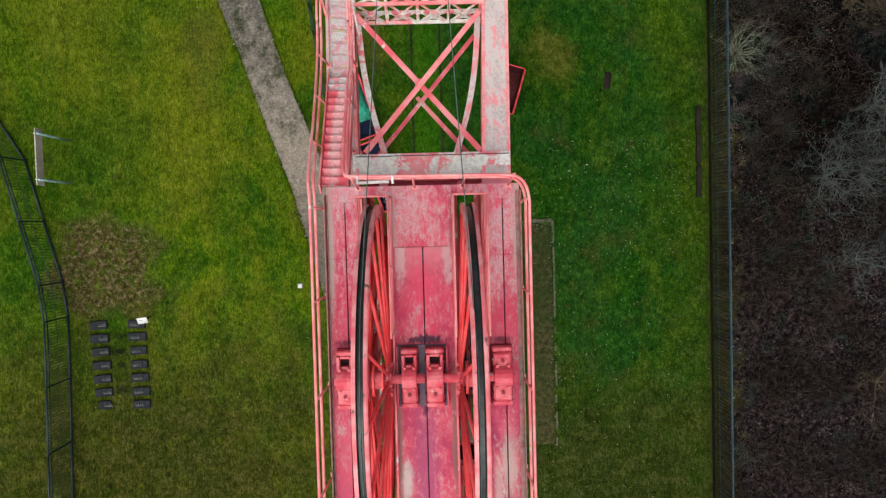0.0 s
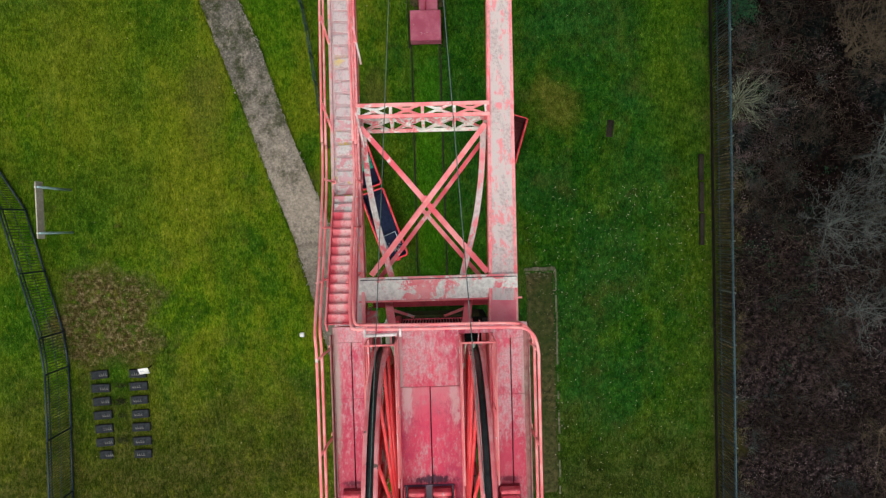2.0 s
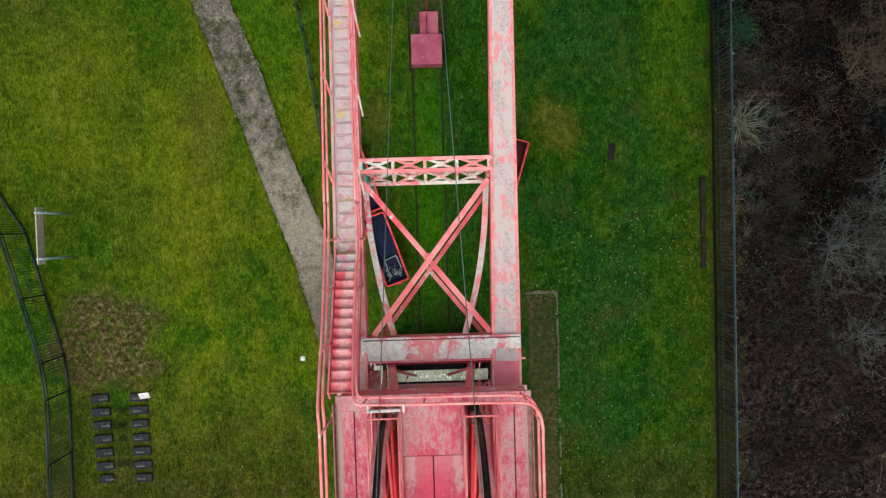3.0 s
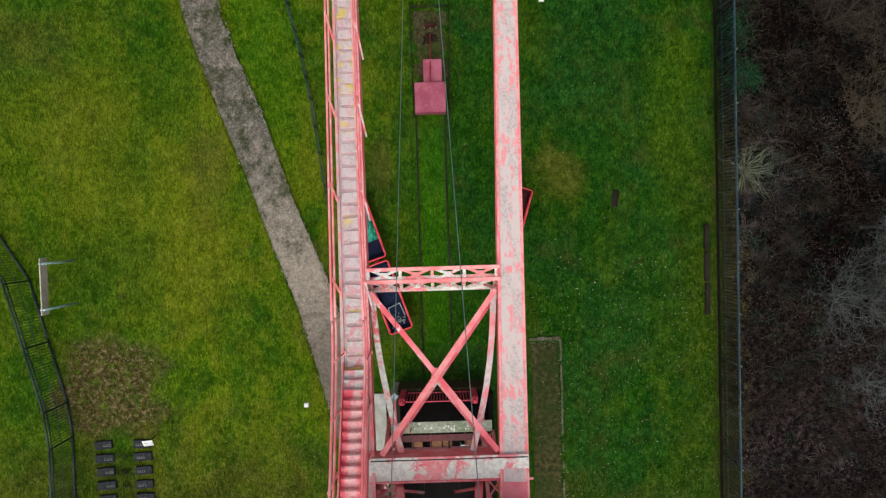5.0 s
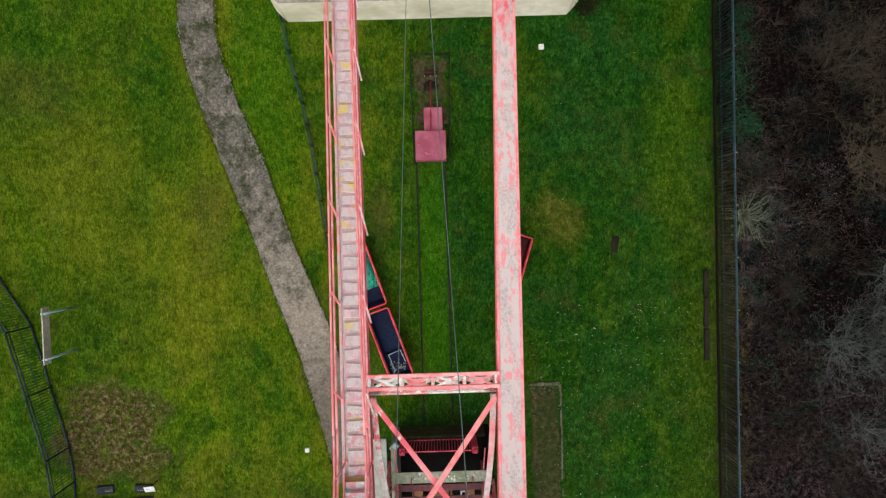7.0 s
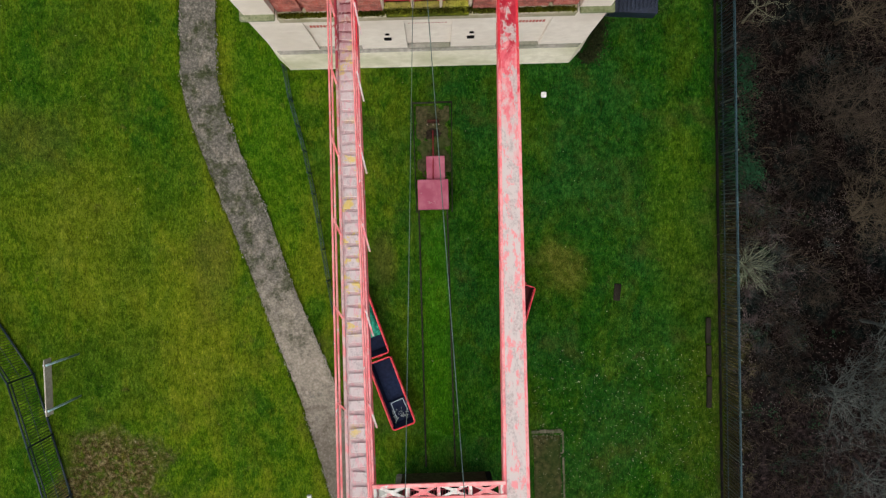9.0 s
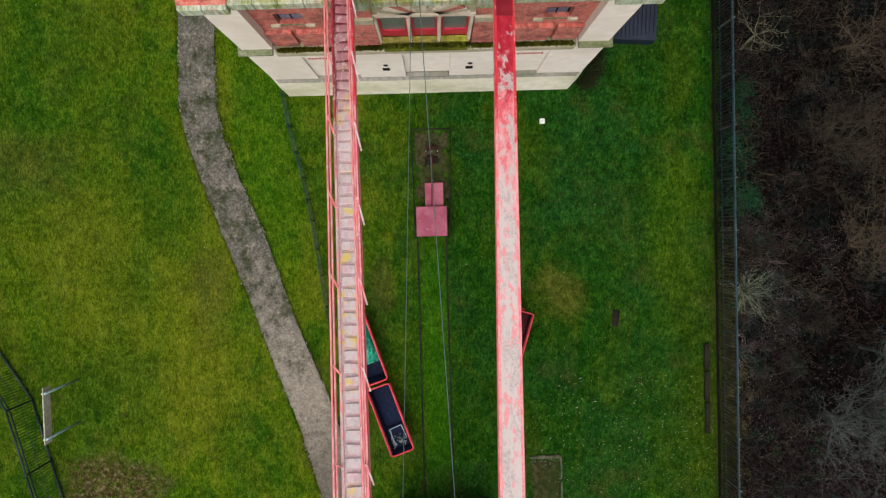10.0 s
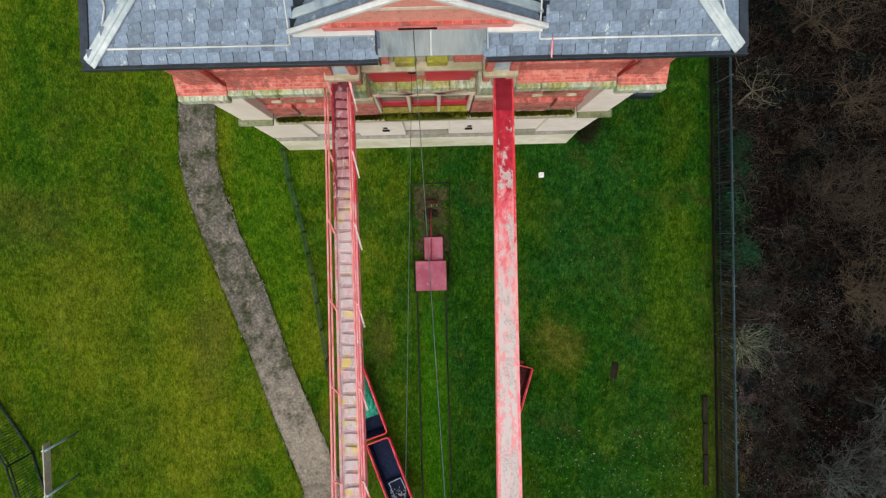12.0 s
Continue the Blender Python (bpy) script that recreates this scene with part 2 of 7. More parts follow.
leg_top = leg_paint("backstay_paint", (0.36, 0.013, 0.030), (0.74, 0.275, 0.285), (0.565, 0.485, 0.462), 16.2, 17.8, 2.6, 0.03, 0.0, (0.68, 0.115, 0.145))
leg_edge = leg_paint("backstay_edge_paint", (0.55, 0.03, 0.045), (0.84, 0.20, 0.22), (0.82, 0.34, 0.34), 15.0, 16.5)
gang_edge = leg_paint("gangway_edge_paint", (0.30, 0.03, 0.045), (0.74, 0.27, 0.28), (0.60, 0.42, 0.41), 13.0, 17.0)
gang_plate = leg_paint("gangway_plate_paint", (0.15, 0.026, 0.036), (0.62, 0.385, 0.39), (0.57, 0.43, 0.43), 15.0, 18.5, 2.6, 0.0, 0.85)
tread_mat = leg_paint("tread_paint", (0.30, 0.115, 0.13), (0.58, 0.34, 0.36), (0.53, 0.455, 0.45), 15.0, 19.0, 3.2, 0.05, 0.8)
tread_white = worn_paint("flaked_tread_paint", (0.58, 0.24, 0.26), (0.58, 0.38, 0.40), (0.56, 0.53, 0.51), 0.66, 4.0, 0.12, 0.75, edge=0.05)
gate_paint = grainy("crimson_gate_paint", (0.36, 0.02, 0.045), (0.56, 0.05, 0.085), 6, 0.5)
# dark coat; holds painted shade on the leg end and bearing bases
wine_and_shade = worn_paint("wine_and_shade_paint", (0.20, 0.012, 0.022), (0.27, 0.022, 0.035), (0.4, 0.3, 0.3), 0.2, 3.0, 0.15)
paint_cast = worn_paint("cast_iron_paint", (0.60, 0.062, 0.095), (0.74, 0.20, 0.225), (0.60, 0.50, 0.48), 0.22, 5.0, 0.12, 0.5, edge=0.03)


def ground_material():
    """Mown grass with moss, straw and bare patches, and the litter of the wood beyond the fence."""
    m, t, b = nodes_of("rough_grass")
    xyz = t.nodes.new("ShaderNodeSeparateXYZ")
    link(t, coords(t), xyz.inputs[0])
    X, Y = xyz.outputs[0], xyz.outputs[1]
    n1, n2 = noise_tex(t, 0.16, 5, 0.6), noise_tex(t, 0.55, 5, 0.62)
    n3, n4 = noise_tex(t, 2.6, 8, 0.78), noise_tex(t, 17.0, 4, 0.75)
    blade = noise_tex(t, 9.0, 6, 0.75, stretch=(1.0, 0.38, 1.0), distort=0.7)
    mid = noise_tex(t, 0.95, 6, 0.7)
    tone = calc(t, "ADD", calc(t, "MULTIPLY", n3, 0.34), calc(t, "ADD", calc(t, "MULTIPLY", mid, 0.24), calc(t, "MULTIPLY", blade, 0.43)))
    olive = ramp(t, tone, [(0.39, (0.008, 0.026, 0.0015)), (0.5, (0.044, 0.083, 0.003)), (0.61, (0.125, 0.160, 0.009))])
    lush = ramp(t, tone, [(0.40, (0.002, 0.011, 0.0015)), (0.5, (0.0085, 0.042, 0.003)), (0.60, (0.038, 0.098, 0.009))])
    sward = noise_tex(t, 0.36, 8, 0.66, stretch=(1.0, 0.5, 1.0), distort=0.5)
    rank = noise_tex(t, 1.6, 7, 0.74, distort=0.8)
    moss = ramp(t, tone, [(0.36, (0.005, 0.032, 0.005)), (0.66, (0.024, 0.095, 0.018))])
    straw = ramp(t, tone, [(0.36, (0.024, 0.026, 0.005)), (0.66, (0.100, 0.082, 0.026))])
    side = step(t, calc(t, "ADD", X, calc(t, "MULTIPLY", n1, 9.0)), -4.0, 7.0)
    col = mixc(t, side, olive, lush)
    hay = ramp(t, tone, [(0.39, (0.030, 0.040, 0.003)), (0.5, (0.088, 0.100, 0.006)), (0.61, (0.170, 0.165, 0.020))])
    teal = ramp(t, tone, [(0.40, (0.002, 0.012, 0.003)), (0.5, (0.007, 0.041, 0.0075)), (0.60, (0.027, 0.098, 0.019))])
    col = mixc(t, calc(t, "MULTIPLY", step(t, sward, 0.46, 0.60), calc(t, "SUBTRACT", 0.62, calc(t, "MULTIPLY", side, 0.38))), col, hay)
    col = mixc(t, calc(t, "MULTIPLY", calc(t, "SUBTRACT", 1.0, step(t, sward, 0.38, 0.50)), 0.6), col, lush)
    col = mixc(t, calc(t, "MULTIPLY", step(t, rank, 0.54, 0.66), calc(t, "MULTIPLY", side, 0.6)), col, teal)
    deep = step(t, calc(t, "ADD", noise_tex(t, 0.17, 4, 0.6), calc(t, "MULTIPLY", n3, 0.12)), 0.50, 0.66)
    col = mixc(t, calc(t, "MULTIPLY", deep, calc(t, "MULTIPLY", side, 0.75)), col, teal)
    belt = calc(t, "MULTIPLY", calc(t, "SUBTRACT", 1.0, step(t, Y, 9.0, 17.0)), step(t, calc(t, "ADD", X, calc(t, "MULTIPLY", n1, 6.0)), 14.2, 16.6))
    belt = calc(t, "MULTIPLY", belt, 0.5)
    col = mixc(t, belt, col, ramp(t, tone, [(0.40, (0.007, 0.014, 0.001)), (0.5, (0.030, 0.046, 0.003)), (0.60, (0.085, 0.088, 0.012))]))
    col = mixc(t, calc(t, "MULTIPLY", step(t, noise_tex(t, 0.42, 6, 0.7), 0.46, 0.74), 0.42), col, moss)
    col = mixc(t, calc(t, "MULTIPLY", step(t, noise_tex(t, 0.33, 5, 0.65), 0.52, 0.72), 0.5), col, straw)

    def patch(cx, cy, rx, ry, soft, wob):
        dx, dy = calc(t, "DIVIDE", calc(t, "SUBTRACT", X, cx), rx), calc(t, "DIVIDE", calc(t, "SUBTRACT", Y, cy), ry)
        r = calc(t, "SQRT", calc(t, "ADD", calc(t, "POWER", calc(t, "ABSOLUTE", dx), 3.0), calc(t, "POWER", calc(t, "ABSOLUTE", dy), 3.0)))
        r = calc(t, "ADD", r, calc(t, "MULTIPLY", calc(t, "SUBTRACT", n2, 0.5), wob))
        return calc(t, "SUBTRACT", 1.0, step(t, r, 1.0 - soft, 1.0 + soft))

    soil = ramp(t, noise_tex(t, 4.5, 6, 0.75), [(0.3, (0.0198, 0.0132, 0.0053)), (0.5, (0.0561, 0.0343, 0.0172)), (0.75, (0.1320, 0.0858, 0.0528))])
    bare = ramp(t, noise_tex(t, 3.6, 8, 0.78), [(0.36, (0.010, 0.007, 0.003)), (0.5, (0.052, 0.033, 0.017)), (0.64, (0.20, 0.145, 0.095))])
    col = mixc(t, calc(t, "MULTIPLY", patch(-21.0, 0.0, 5.5, 8.0, 0.5, 1.2), 0.5), col, lush)
    col = mixc(t, calc(t, "MULTIPLY", patch(-15.5, 8.0, 4.5, 6.0, 0.8, 2.4), 0.40), col, hay)
    col = mixc(t, calc(t, "MULTIPLY", patch(-21.0, 20.0, 6.0, 8.0, 0.8, 2.0), 0.55), col, lush)
    for cx, cy, rx, ry, much, kind in ((-17.6, 4.6, 2.0, 2.2, 0.5, lush), (-19.5, 12.5, 3.2, 2.6, 0.45, hay), (-14.6, 15.5, 1.6, 3.5, 0.5, lush), (-13.0, 5.0, 1.8, 3.0, 0.35, hay), (-10.5, 1.0, 2.0, 2.5, 0.35, lush), (-16.5, 10.0, 1.4, 1.8, 0.4, lush), (-12.2, 9.6, 0.9, 2.6, 0.4, straw), (-3.1, 9.6, 0.6, 1.3, 0.6, straw), (-21.5, 16.5, 2.0, 1.6, 0.4, straw), (8.5, 14.0, 2.6, 3.0, 0.45, teal), (10.8, 4.5, 1.8, 2.0, 0.45, teal), (12.6, 12.0, 1.4, 4.5, 0.4, olive)):
        col = mixc(t, calc(t, "MULTIPLY", patch(cx, cy, rx, ry, 0.9, 2.6), much), col, kind)
    col = mixc(t, calc(t, "MULTIPLY", patch(-9.0, 17.0, 1.7, 6.0, 0.8, 1.2), 0.75), col, ramp(t, tone, [(0.40, (0.008, 0.036, 0.001)), (0.5, (0.026, 0.076, 0.003)), (0.60, (0.075, 0.14, 0.008))]))
    dim_soil = ramp(t, tone, [(0.40, (0.006, 0.008, 0.002)), (0.5, (0.027, 0.028, 0.006)), (0.60, (0.080, 0.064, 0.026))])
    col = mixc(t, calc(t, "MULTIPLY", calc(t, "MULTIPLY", patch(-18.1, -2.0, 2.9, 2.65, 0.35, 2.2), step(t, noise_tex(t, 2.2, 7, 0.75), 0.30, 0.56)), 0.95), col, bare)
    col = mixc(t, calc(t, "MULTIPLY", patch(6.5, 8.9, 1.1, 1.3, 0.95, 3.4), 0.65), col, ramp(t, n3, [(0.36, (0.034, 0.044, 0.0046)), (0.66, (0.150, 0.118, 0.028))]))
    # brown soil at the south corners, darkened further to follow lens vignetting
    col = mixc(t, calc(t, "MULTIPLY", patch(-16.0, -14.6, 12.5, 8.4, 0.85, 2.0), 0.9), col, dim_soil)
    col = mixc(t, calc(t, "MULTIPLY", patch(9.0, -15.2, 8.0, 6.0, 0.95, 2.2), 0.8), col, dim_soil)
    col = mixc(t, calc(t, "MULTIPLY", patch(-0.35, 6.0, 0.85, 7.0, 0.8, 1.0), 0.62), col, ramp(t, tone, [(0.38, (0.010, 0.052, 0.001)), (0.63, (0.048, 0.150, 0.005))]))
    # dark soil round the shaft mouth, with shade painted into it
    col = mixc(t, calc(t, "MULTIPLY", patch(-0.3, -5.2, 2.9, 3.0, 0.3, 0.8), 0.85), col, (0.0119, 0.0079, 0.0053))
    worn = step(t, noise_tex(t, 0.8, 7, 0.72), 0.60, 0.70)
    col = mixc(t, calc(t, "MULTIPLY", worn, 0.35), col, soil)
    col = mixc(t, calc(t, "MULTIPLY", step(t, n4, 0.55, 0.70), 0.5), col, (0.125, 0.150, 0.030))
    col = mixc(t, calc(t, "MULTIPLY", calc(t, "SUBTRACT", 1.0, step(t, n4, 0.30, 0.46)), 0.6), col, (0.0053, 0.0145, 0.0020))
    clump = noise_tex(t, 1.25, 8, 0.76, stretch=(1.0, 0.6, 1.0), distort=0.6)
    col = mixc(t, calc(t, "MULTIPLY", step(t, clump, 0.52, 0.64), 0.24), col, (0.0085, 0.034, 0.0014))
    col = mixc(t, calc(t, "MULTIPLY", calc(t, "SUBTRACT", 1.0, step(t, clump, 0.36, 0.46)), calc(t, "SUBTRACT", 0.34, calc(t, "MULTIPLY", side, 0.22))), col, hay)
    col = mixc(t, 1.0, col, mixc(t, side, (0.98, 1.05, 0.90), (0.82, 0.94, 0.82)), "MULTIPLY")
    straws = noise_tex(t, 24.0, 4, 0.75, stretch=(1.0, 0.26, 1.0), distort=0.8)
    col = mixc(t, 1.0, col, ramp(t, straws, [(0.34, (0.55, 0.58, 0.55)), (0.5, (1.0, 1.0, 1.0)), (0.66, (1.55, 1.45, 1.35))]), "MULTIPLY")
    # floor tones run near black, fading in a little before the fence
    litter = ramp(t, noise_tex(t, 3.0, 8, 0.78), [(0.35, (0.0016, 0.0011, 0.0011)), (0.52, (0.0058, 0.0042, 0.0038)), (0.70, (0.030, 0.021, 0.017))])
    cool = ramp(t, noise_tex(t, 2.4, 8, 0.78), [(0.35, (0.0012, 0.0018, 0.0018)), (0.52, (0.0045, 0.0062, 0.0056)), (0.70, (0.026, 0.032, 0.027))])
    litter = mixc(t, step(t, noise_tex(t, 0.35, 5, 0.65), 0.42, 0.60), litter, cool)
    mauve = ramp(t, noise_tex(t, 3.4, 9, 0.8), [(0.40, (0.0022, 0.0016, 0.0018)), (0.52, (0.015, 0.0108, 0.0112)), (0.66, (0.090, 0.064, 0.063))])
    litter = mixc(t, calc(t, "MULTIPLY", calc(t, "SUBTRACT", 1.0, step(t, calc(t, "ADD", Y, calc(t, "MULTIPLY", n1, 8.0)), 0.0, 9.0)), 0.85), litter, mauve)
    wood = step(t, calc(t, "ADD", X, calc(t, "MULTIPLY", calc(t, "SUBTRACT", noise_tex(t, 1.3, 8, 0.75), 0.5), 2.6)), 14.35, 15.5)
    verge = calc(t, "MULTIPLY", calc(t, "SUBTRACT", 1.0, step(t, calc(t, "ADD", X, calc(t, "MULTIPLY", calc(t, "SUBTRACT", n2, 0.5), 4.0)), 15.7, 16.5)), calc(t, "SUBTRACT", 0.75, calc(t, "MULTIPLY", step(t, Y, 7.0, 13.0), 0.72)))
    litter = mixc(t, verge, litter, ramp(t, tone, [(0.38, (0.006, 0.010, 0.002)), (0.63, (0.050, 0.044, 0.012))]))
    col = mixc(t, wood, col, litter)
    link(t, col, b.inputs["Base Color"])
    b.inputs["Roughness"].default_value = 0.95
    b.inputs["Specular IOR Level"].default_value = 0.0
    relief(t, b, calc(t, "ADD", calc(t, "MULTIPLY", n3, 0.7), calc(t, "MULTIPLY", n4, 0.5)), 0.9, 0.12)
    return m


def slate_material():
    """Blue-grey slates, each of its own tone, with pale lichen in runs down the slope."""
    m, t, b = nodes_of("blue_slate")
    fine = noise_tex(t, 9, 6, 0.7)
    col = ramp(t, fine, [(0.3, (0.060, 0.088, 0.125)), (0.7, (0.140, 0.182, 0.232))])
    info = t.nodes.new("ShaderNodeObjectInfo")
    hsv = t.nodes.new("ShaderNodeHueSaturation")
    link(t, col, hsv.inputs["Color"])
    link(t, step(t, info.outputs["Random"], -0.9, 1.35), hsv.inputs["Value"])
    hsv.inputs["Value"].links[0].from_node.inputs["To Min"].default_value = 0.45
    hsv.inputs["Value"].links[0].from_node.inputs["To Max"].default_value = 1.65
    geo = t.nodes.new("ShaderNodeNewGeometry")
    lichen = noise_tex(t, 3.2, 10, 0.80, vec=geo.outputs["Position"], stretch=(1.0, 0.55, 0.55))
    col = mixc(t, calc(t, "MULTIPLY", step(t, lichen, 0.57, 0.66), 0.75), hsv.outputs[0], (0.50, 0.58, 0.55))
    link(t, col, b.inputs["Base Color"])
    b.inputs["Roughness"].default_value = 0.6
    b.inputs["Specular IOR Level"].default_value = 0.3
    relief(t, b, fine, 0.3, 0.01)
    return m


def path_material():
    """Trodden gravel: pale and dusty where it is walked most, mossy with dark stains further on."""
    m, t, b = nodes_of("path_gravel")
    xyz = t.nodes.new("ShaderNodeSeparateXYZ")
    link(t, coords(t), xyz.inputs[0])
    fine, coarse = noise_tex(t, 8.5, 9, 0.8), noise_tex(t, 1.5, 7, 0.72)
    dusty = ramp(t, fine, [(0.32, (0.11, 0.096, 0.075)), (0.52, (0.235, 0.205, 0.165)), (0.70, (0.38, 0.345, 0.285))])
    drab = ramp(t, fine, [(0.34, (0.038, 0.036, 0.029)), (0.52, (0.100, 0.093, 0.078)), (0.68, (0.235, 0.22, 0.19))])
    mossy = ramp(t, fine, [(0.36, (0.010, 0.014, 0.005)), (0.66, (0.050, 0.060, 0.024))])
    reach = calc(t, "ADD", xyz.outputs[1], calc(t, "MULTIPLY", calc(t, "SUBTRACT", coarse, 0.5), 14.0))
    col = mixc(t, step(t, reach, 3.0, 12.0), dusty, drab)
    col = mixc(t, calc(t, "MULTIPLY", step(t, noise_tex(t, 1.9, 8, 0.75, stretch=(1.0, 0.6, 1.0)), 0.50, 0.62), 0.55), col, dusty)
    col = mixc(t, calc(t, "MULTIPLY", step(t, coarse, 0.53, 0.66), 0.65), col, drab)
    col = mixc(t, calc(t, "MULTIPLY", calc(t, "SUBTRACT", 1.0, step(t, reach, -1.0, 4.0)), 0.75), col, mixc(t, 0.5, drab, (0.05, 0.036, 0.022)))
    col = mixc(t, calc(t, "MULTIPLY", step(t, noise_tex(t, 0.8, 9, 0.76), 0.46, 0.60), calc(t, "MULTIPLY", step(t, reach, 1.0, 10.0), 0.9)), col, mossy)
    link(t, col, b.inputs["Base Color"])
    b.inputs["Roughness"].default_value = 0.95
    b.inputs["Specular IOR Level"].default_value = 0.05
    relief(t, b, fine, 0.8, 0.03)
    return m


gravel = path_material()
concrete = grainy("old_concrete", (0.16, 0.15, 0.13), (0.34, 0.32, 0.28), 5, 0.9, blotch=(0.11, 0.12, 0.07))
render_white = grainy("cream_render", (0.72, 0.645, 0.565), (0.85, 0.775, 0.69), 2.2, 0.85, blotch=(0.64, 0.56, 0.48), bump=0.15)
render_base = grainy("stained_render", (0.66, 0.61, 0.48), (0.84, 0.79, 0.65), 2.5, 0.9, blotch=(0.42, 0.42, 0.24), bump=0.2)
stone = grainy("weathered_stone", (0.34, 0.28, 0.20), (0.55, 0.47, 0.37), 4, 0.9, blotch=(0.24, 0.25, 0.12))


def algae_material():
    """Pale stone run over with mint and olive algae in streaks down its face."""
    m, t, b = nodes_of("algae_stone")
    run = noise_tex(t, 3.0, 8, 0.75, stretch=(3.0, 1.0, 0.25))
    col = ramp(t, run, [(0.36, (0.17, 0.21, 0.12)), (0.52, (0.38, 0.44, 0.33)), (0.66, (0.60, 0.60, 0.50))])
    col = mixc(t, calc(t, "MULTIPLY", step(t, noise_tex(t, 0.9, 6, 0.7), 0.47, 0.58), 0.8), col, ramp(t, run, [(0.36, (0.12, 0.16, 0.025)), (0.64, (0.36, 0.40, 0.08))]))
    col = mixc(t, calc(t, "MULTIPLY", step(t, noise_tex(t, 1.3, 6, 0.7), 0.54, 0.66), 0.7), col, (0.42, 0.17, 0.12))
    col = mixc(t, calc(t, "MULTIPLY", step(t, noise_tex(t, 6.0, 8, 0.8), 0.56, 0.66), 0.6), col, (0.07, 0.08, 0.045))
    link(t, col, b.inputs["Base Color"])
    b.inputs["Roughness"].default_value = 0.9
    b.inputs["Specular IOR Level"].default_value = 0.08
    relief(t, b, run, 0.4, 0.02)
    return m


algae = algae_material()
cream_stone = grainy("cream_stone", (0.52, 0.42, 0.33), (0.76, 0.66, 0.55), 5, 0.85, blotch=(0.46, 0.38, 0.26))
mossy_sill = grainy("mossy_sill", (0.17, 0.20, 0.016), (0.50, 0.48, 0.075), 6, 0.95, blotch=(0.17, 0.11, 0.06), bump=0.7, dist=0.03)
# pane colour with the blue of the reflected sky painted in
sky_pane = grainy("sky_blue_pane", (0.07, 0.08, 0.12), (0.24, 0.27, 0.36), 5, 0.5)
teal_steel = grainy("teal_galvanised", (0.14, 0.25, 0.26), (0.34, 0.48, 0.48), 8, 0.5, 0.1)
slate = slate_material()
underlay = grainy("dark_slate_bed", (0.012, 0.018, 0.028), (0.045, 0.060, 0.080), 8, 0.8)
lead = grainy("lead_sheet", (0.12, 0.165, 0.20), (0.31, 0.38, 0.42), 3, 0.5, 0.1, blotch=(0.42, 0.49, 0.48))
lead_streaked = grainy("streaked_lead", (0.065, 0.115, 0.150), (0.31, 0.41, 0.46), 4, 0.5, 0.1, blotch=(0.50, 0.55, 0.52), stretch=(2.2, 0.5, 0.5))
lead_pale = grainy("pale_flashing", (0.46, 0.48, 0.46), (0.68, 0.69, 0.66), 3, 0.7, blotch=(0.34, 0.38, 0.36))
gutter_mat = grainy("dark_gutter", (0.012, 0.018, 0.026), (0.035, 0.048, 0.065), 6, 0.4)
red_door = grainy("red_joinery", (0.44, 0.012, 0.035), (0.58, 0.035, 0.065), 5, 0.45, bump=0.1)
moss_plants = grainy("moss_plants", (0.035, 0.050, 0.006), (0.17, 0.18, 0.012), 6, 0.95, bump=0.8, dist=0.05)
weed_leaf = grainy("weed_leaf", (0.025, 0.036, 0.004), (0.24, 0.24, 0.020), 2.5, 0.9)
bark_pale = grainy("pale_bark", (0.085, 0.085, 0.055), (0.20, 0.20, 0.135), 9, 0.9)
bark_grey = grainy("grey_bark", (0.036, 0.044, 0.041), (0.125, 0.142, 0.128), 3, 0.9)
bark_brown = grainy("brown_bark", (0.040, 0.031, 0.020), (0.130, 0.104, 0.068), 3, 0.9)
bramble = grainy("bramble_stem", (0.007, 0.005, 0.0045), (0.055, 0.037, 0.031), 0.9, 0.9)
brush_brown = grainy("brown_brush", (0.014, 0.011, 0.008), (0.080, 0.063, 0.046), 2.0, 0.9)
brush_mauve = grainy("mauve_brush", (0.036, 0.026, 0.026), (0.170, 0.132, 0.128), 2.0, 0.9)
brush_teal = grainy("grey_green_brush", (0.016, 0.024, 0.022), (0.080, 0.100, 0.090), 2.0, 0.9)
dry_grass = grainy("dry_grass", (0.045, 0.042, 0.016), (0.17, 0.15, 0.075), 2.0, 0.95)
shrub_leaf = grainy("dark_shrub_leaf", (0.006, 0.010, 0.003), (0.040, 0.046, 0.014), 3, 0.9)
old_brickwork = grainy("weathered_brickwork", (0.26, 0.065, 0.05), (0.52, 0.19, 0.145), 9, 0.9, blotch=(0.34, 0.16, 0.13))
bark_green = grainy("lichen_twig", (0.10, 0.12, 0.080), (0.36, 0.39, 0.265), 3, 0.9)
ivy_mat = grainy("ivy_leaf", (0.002, 0.011, 0.005), (0.024, 0.085, 0.036), 2.2, 0.85)
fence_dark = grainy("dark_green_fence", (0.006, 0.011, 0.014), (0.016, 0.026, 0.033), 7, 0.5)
fence_blue = grainy("galvanised_fence", (0.010, 0.030, 0.038), (0.045, 0.098, 0.115), 2, 0.5, 0.2, vary=0.5)
fence_pale = grainy("galvanised_pale", (0.008, 0.012, 0.012), (0.048, 0.060, 0.052), 1.2, 0.55, 0.2, vary=1.6)
fence_navy = grainy("blue_green_fence", (0.005, 0.013, 0.018), (0.018, 0.036, 0.046), 7, 0.5)
fence_wire = grainy("coated_wire", (0.010, 0.018, 0.014), (0.060, 0.085, 0.050), 0.9, 0.5, vary=1.2)
fence_teal = grainy("teal_fence", (0.008, 0.024, 0.022), (0.024, 0.062, 0.056), 5, 0.5)
fence_post = grainy("galvanised_post", (0.05, 0.065, 0.055), (0.17, 0.19, 0.155), 3, 0.55, 0.2)
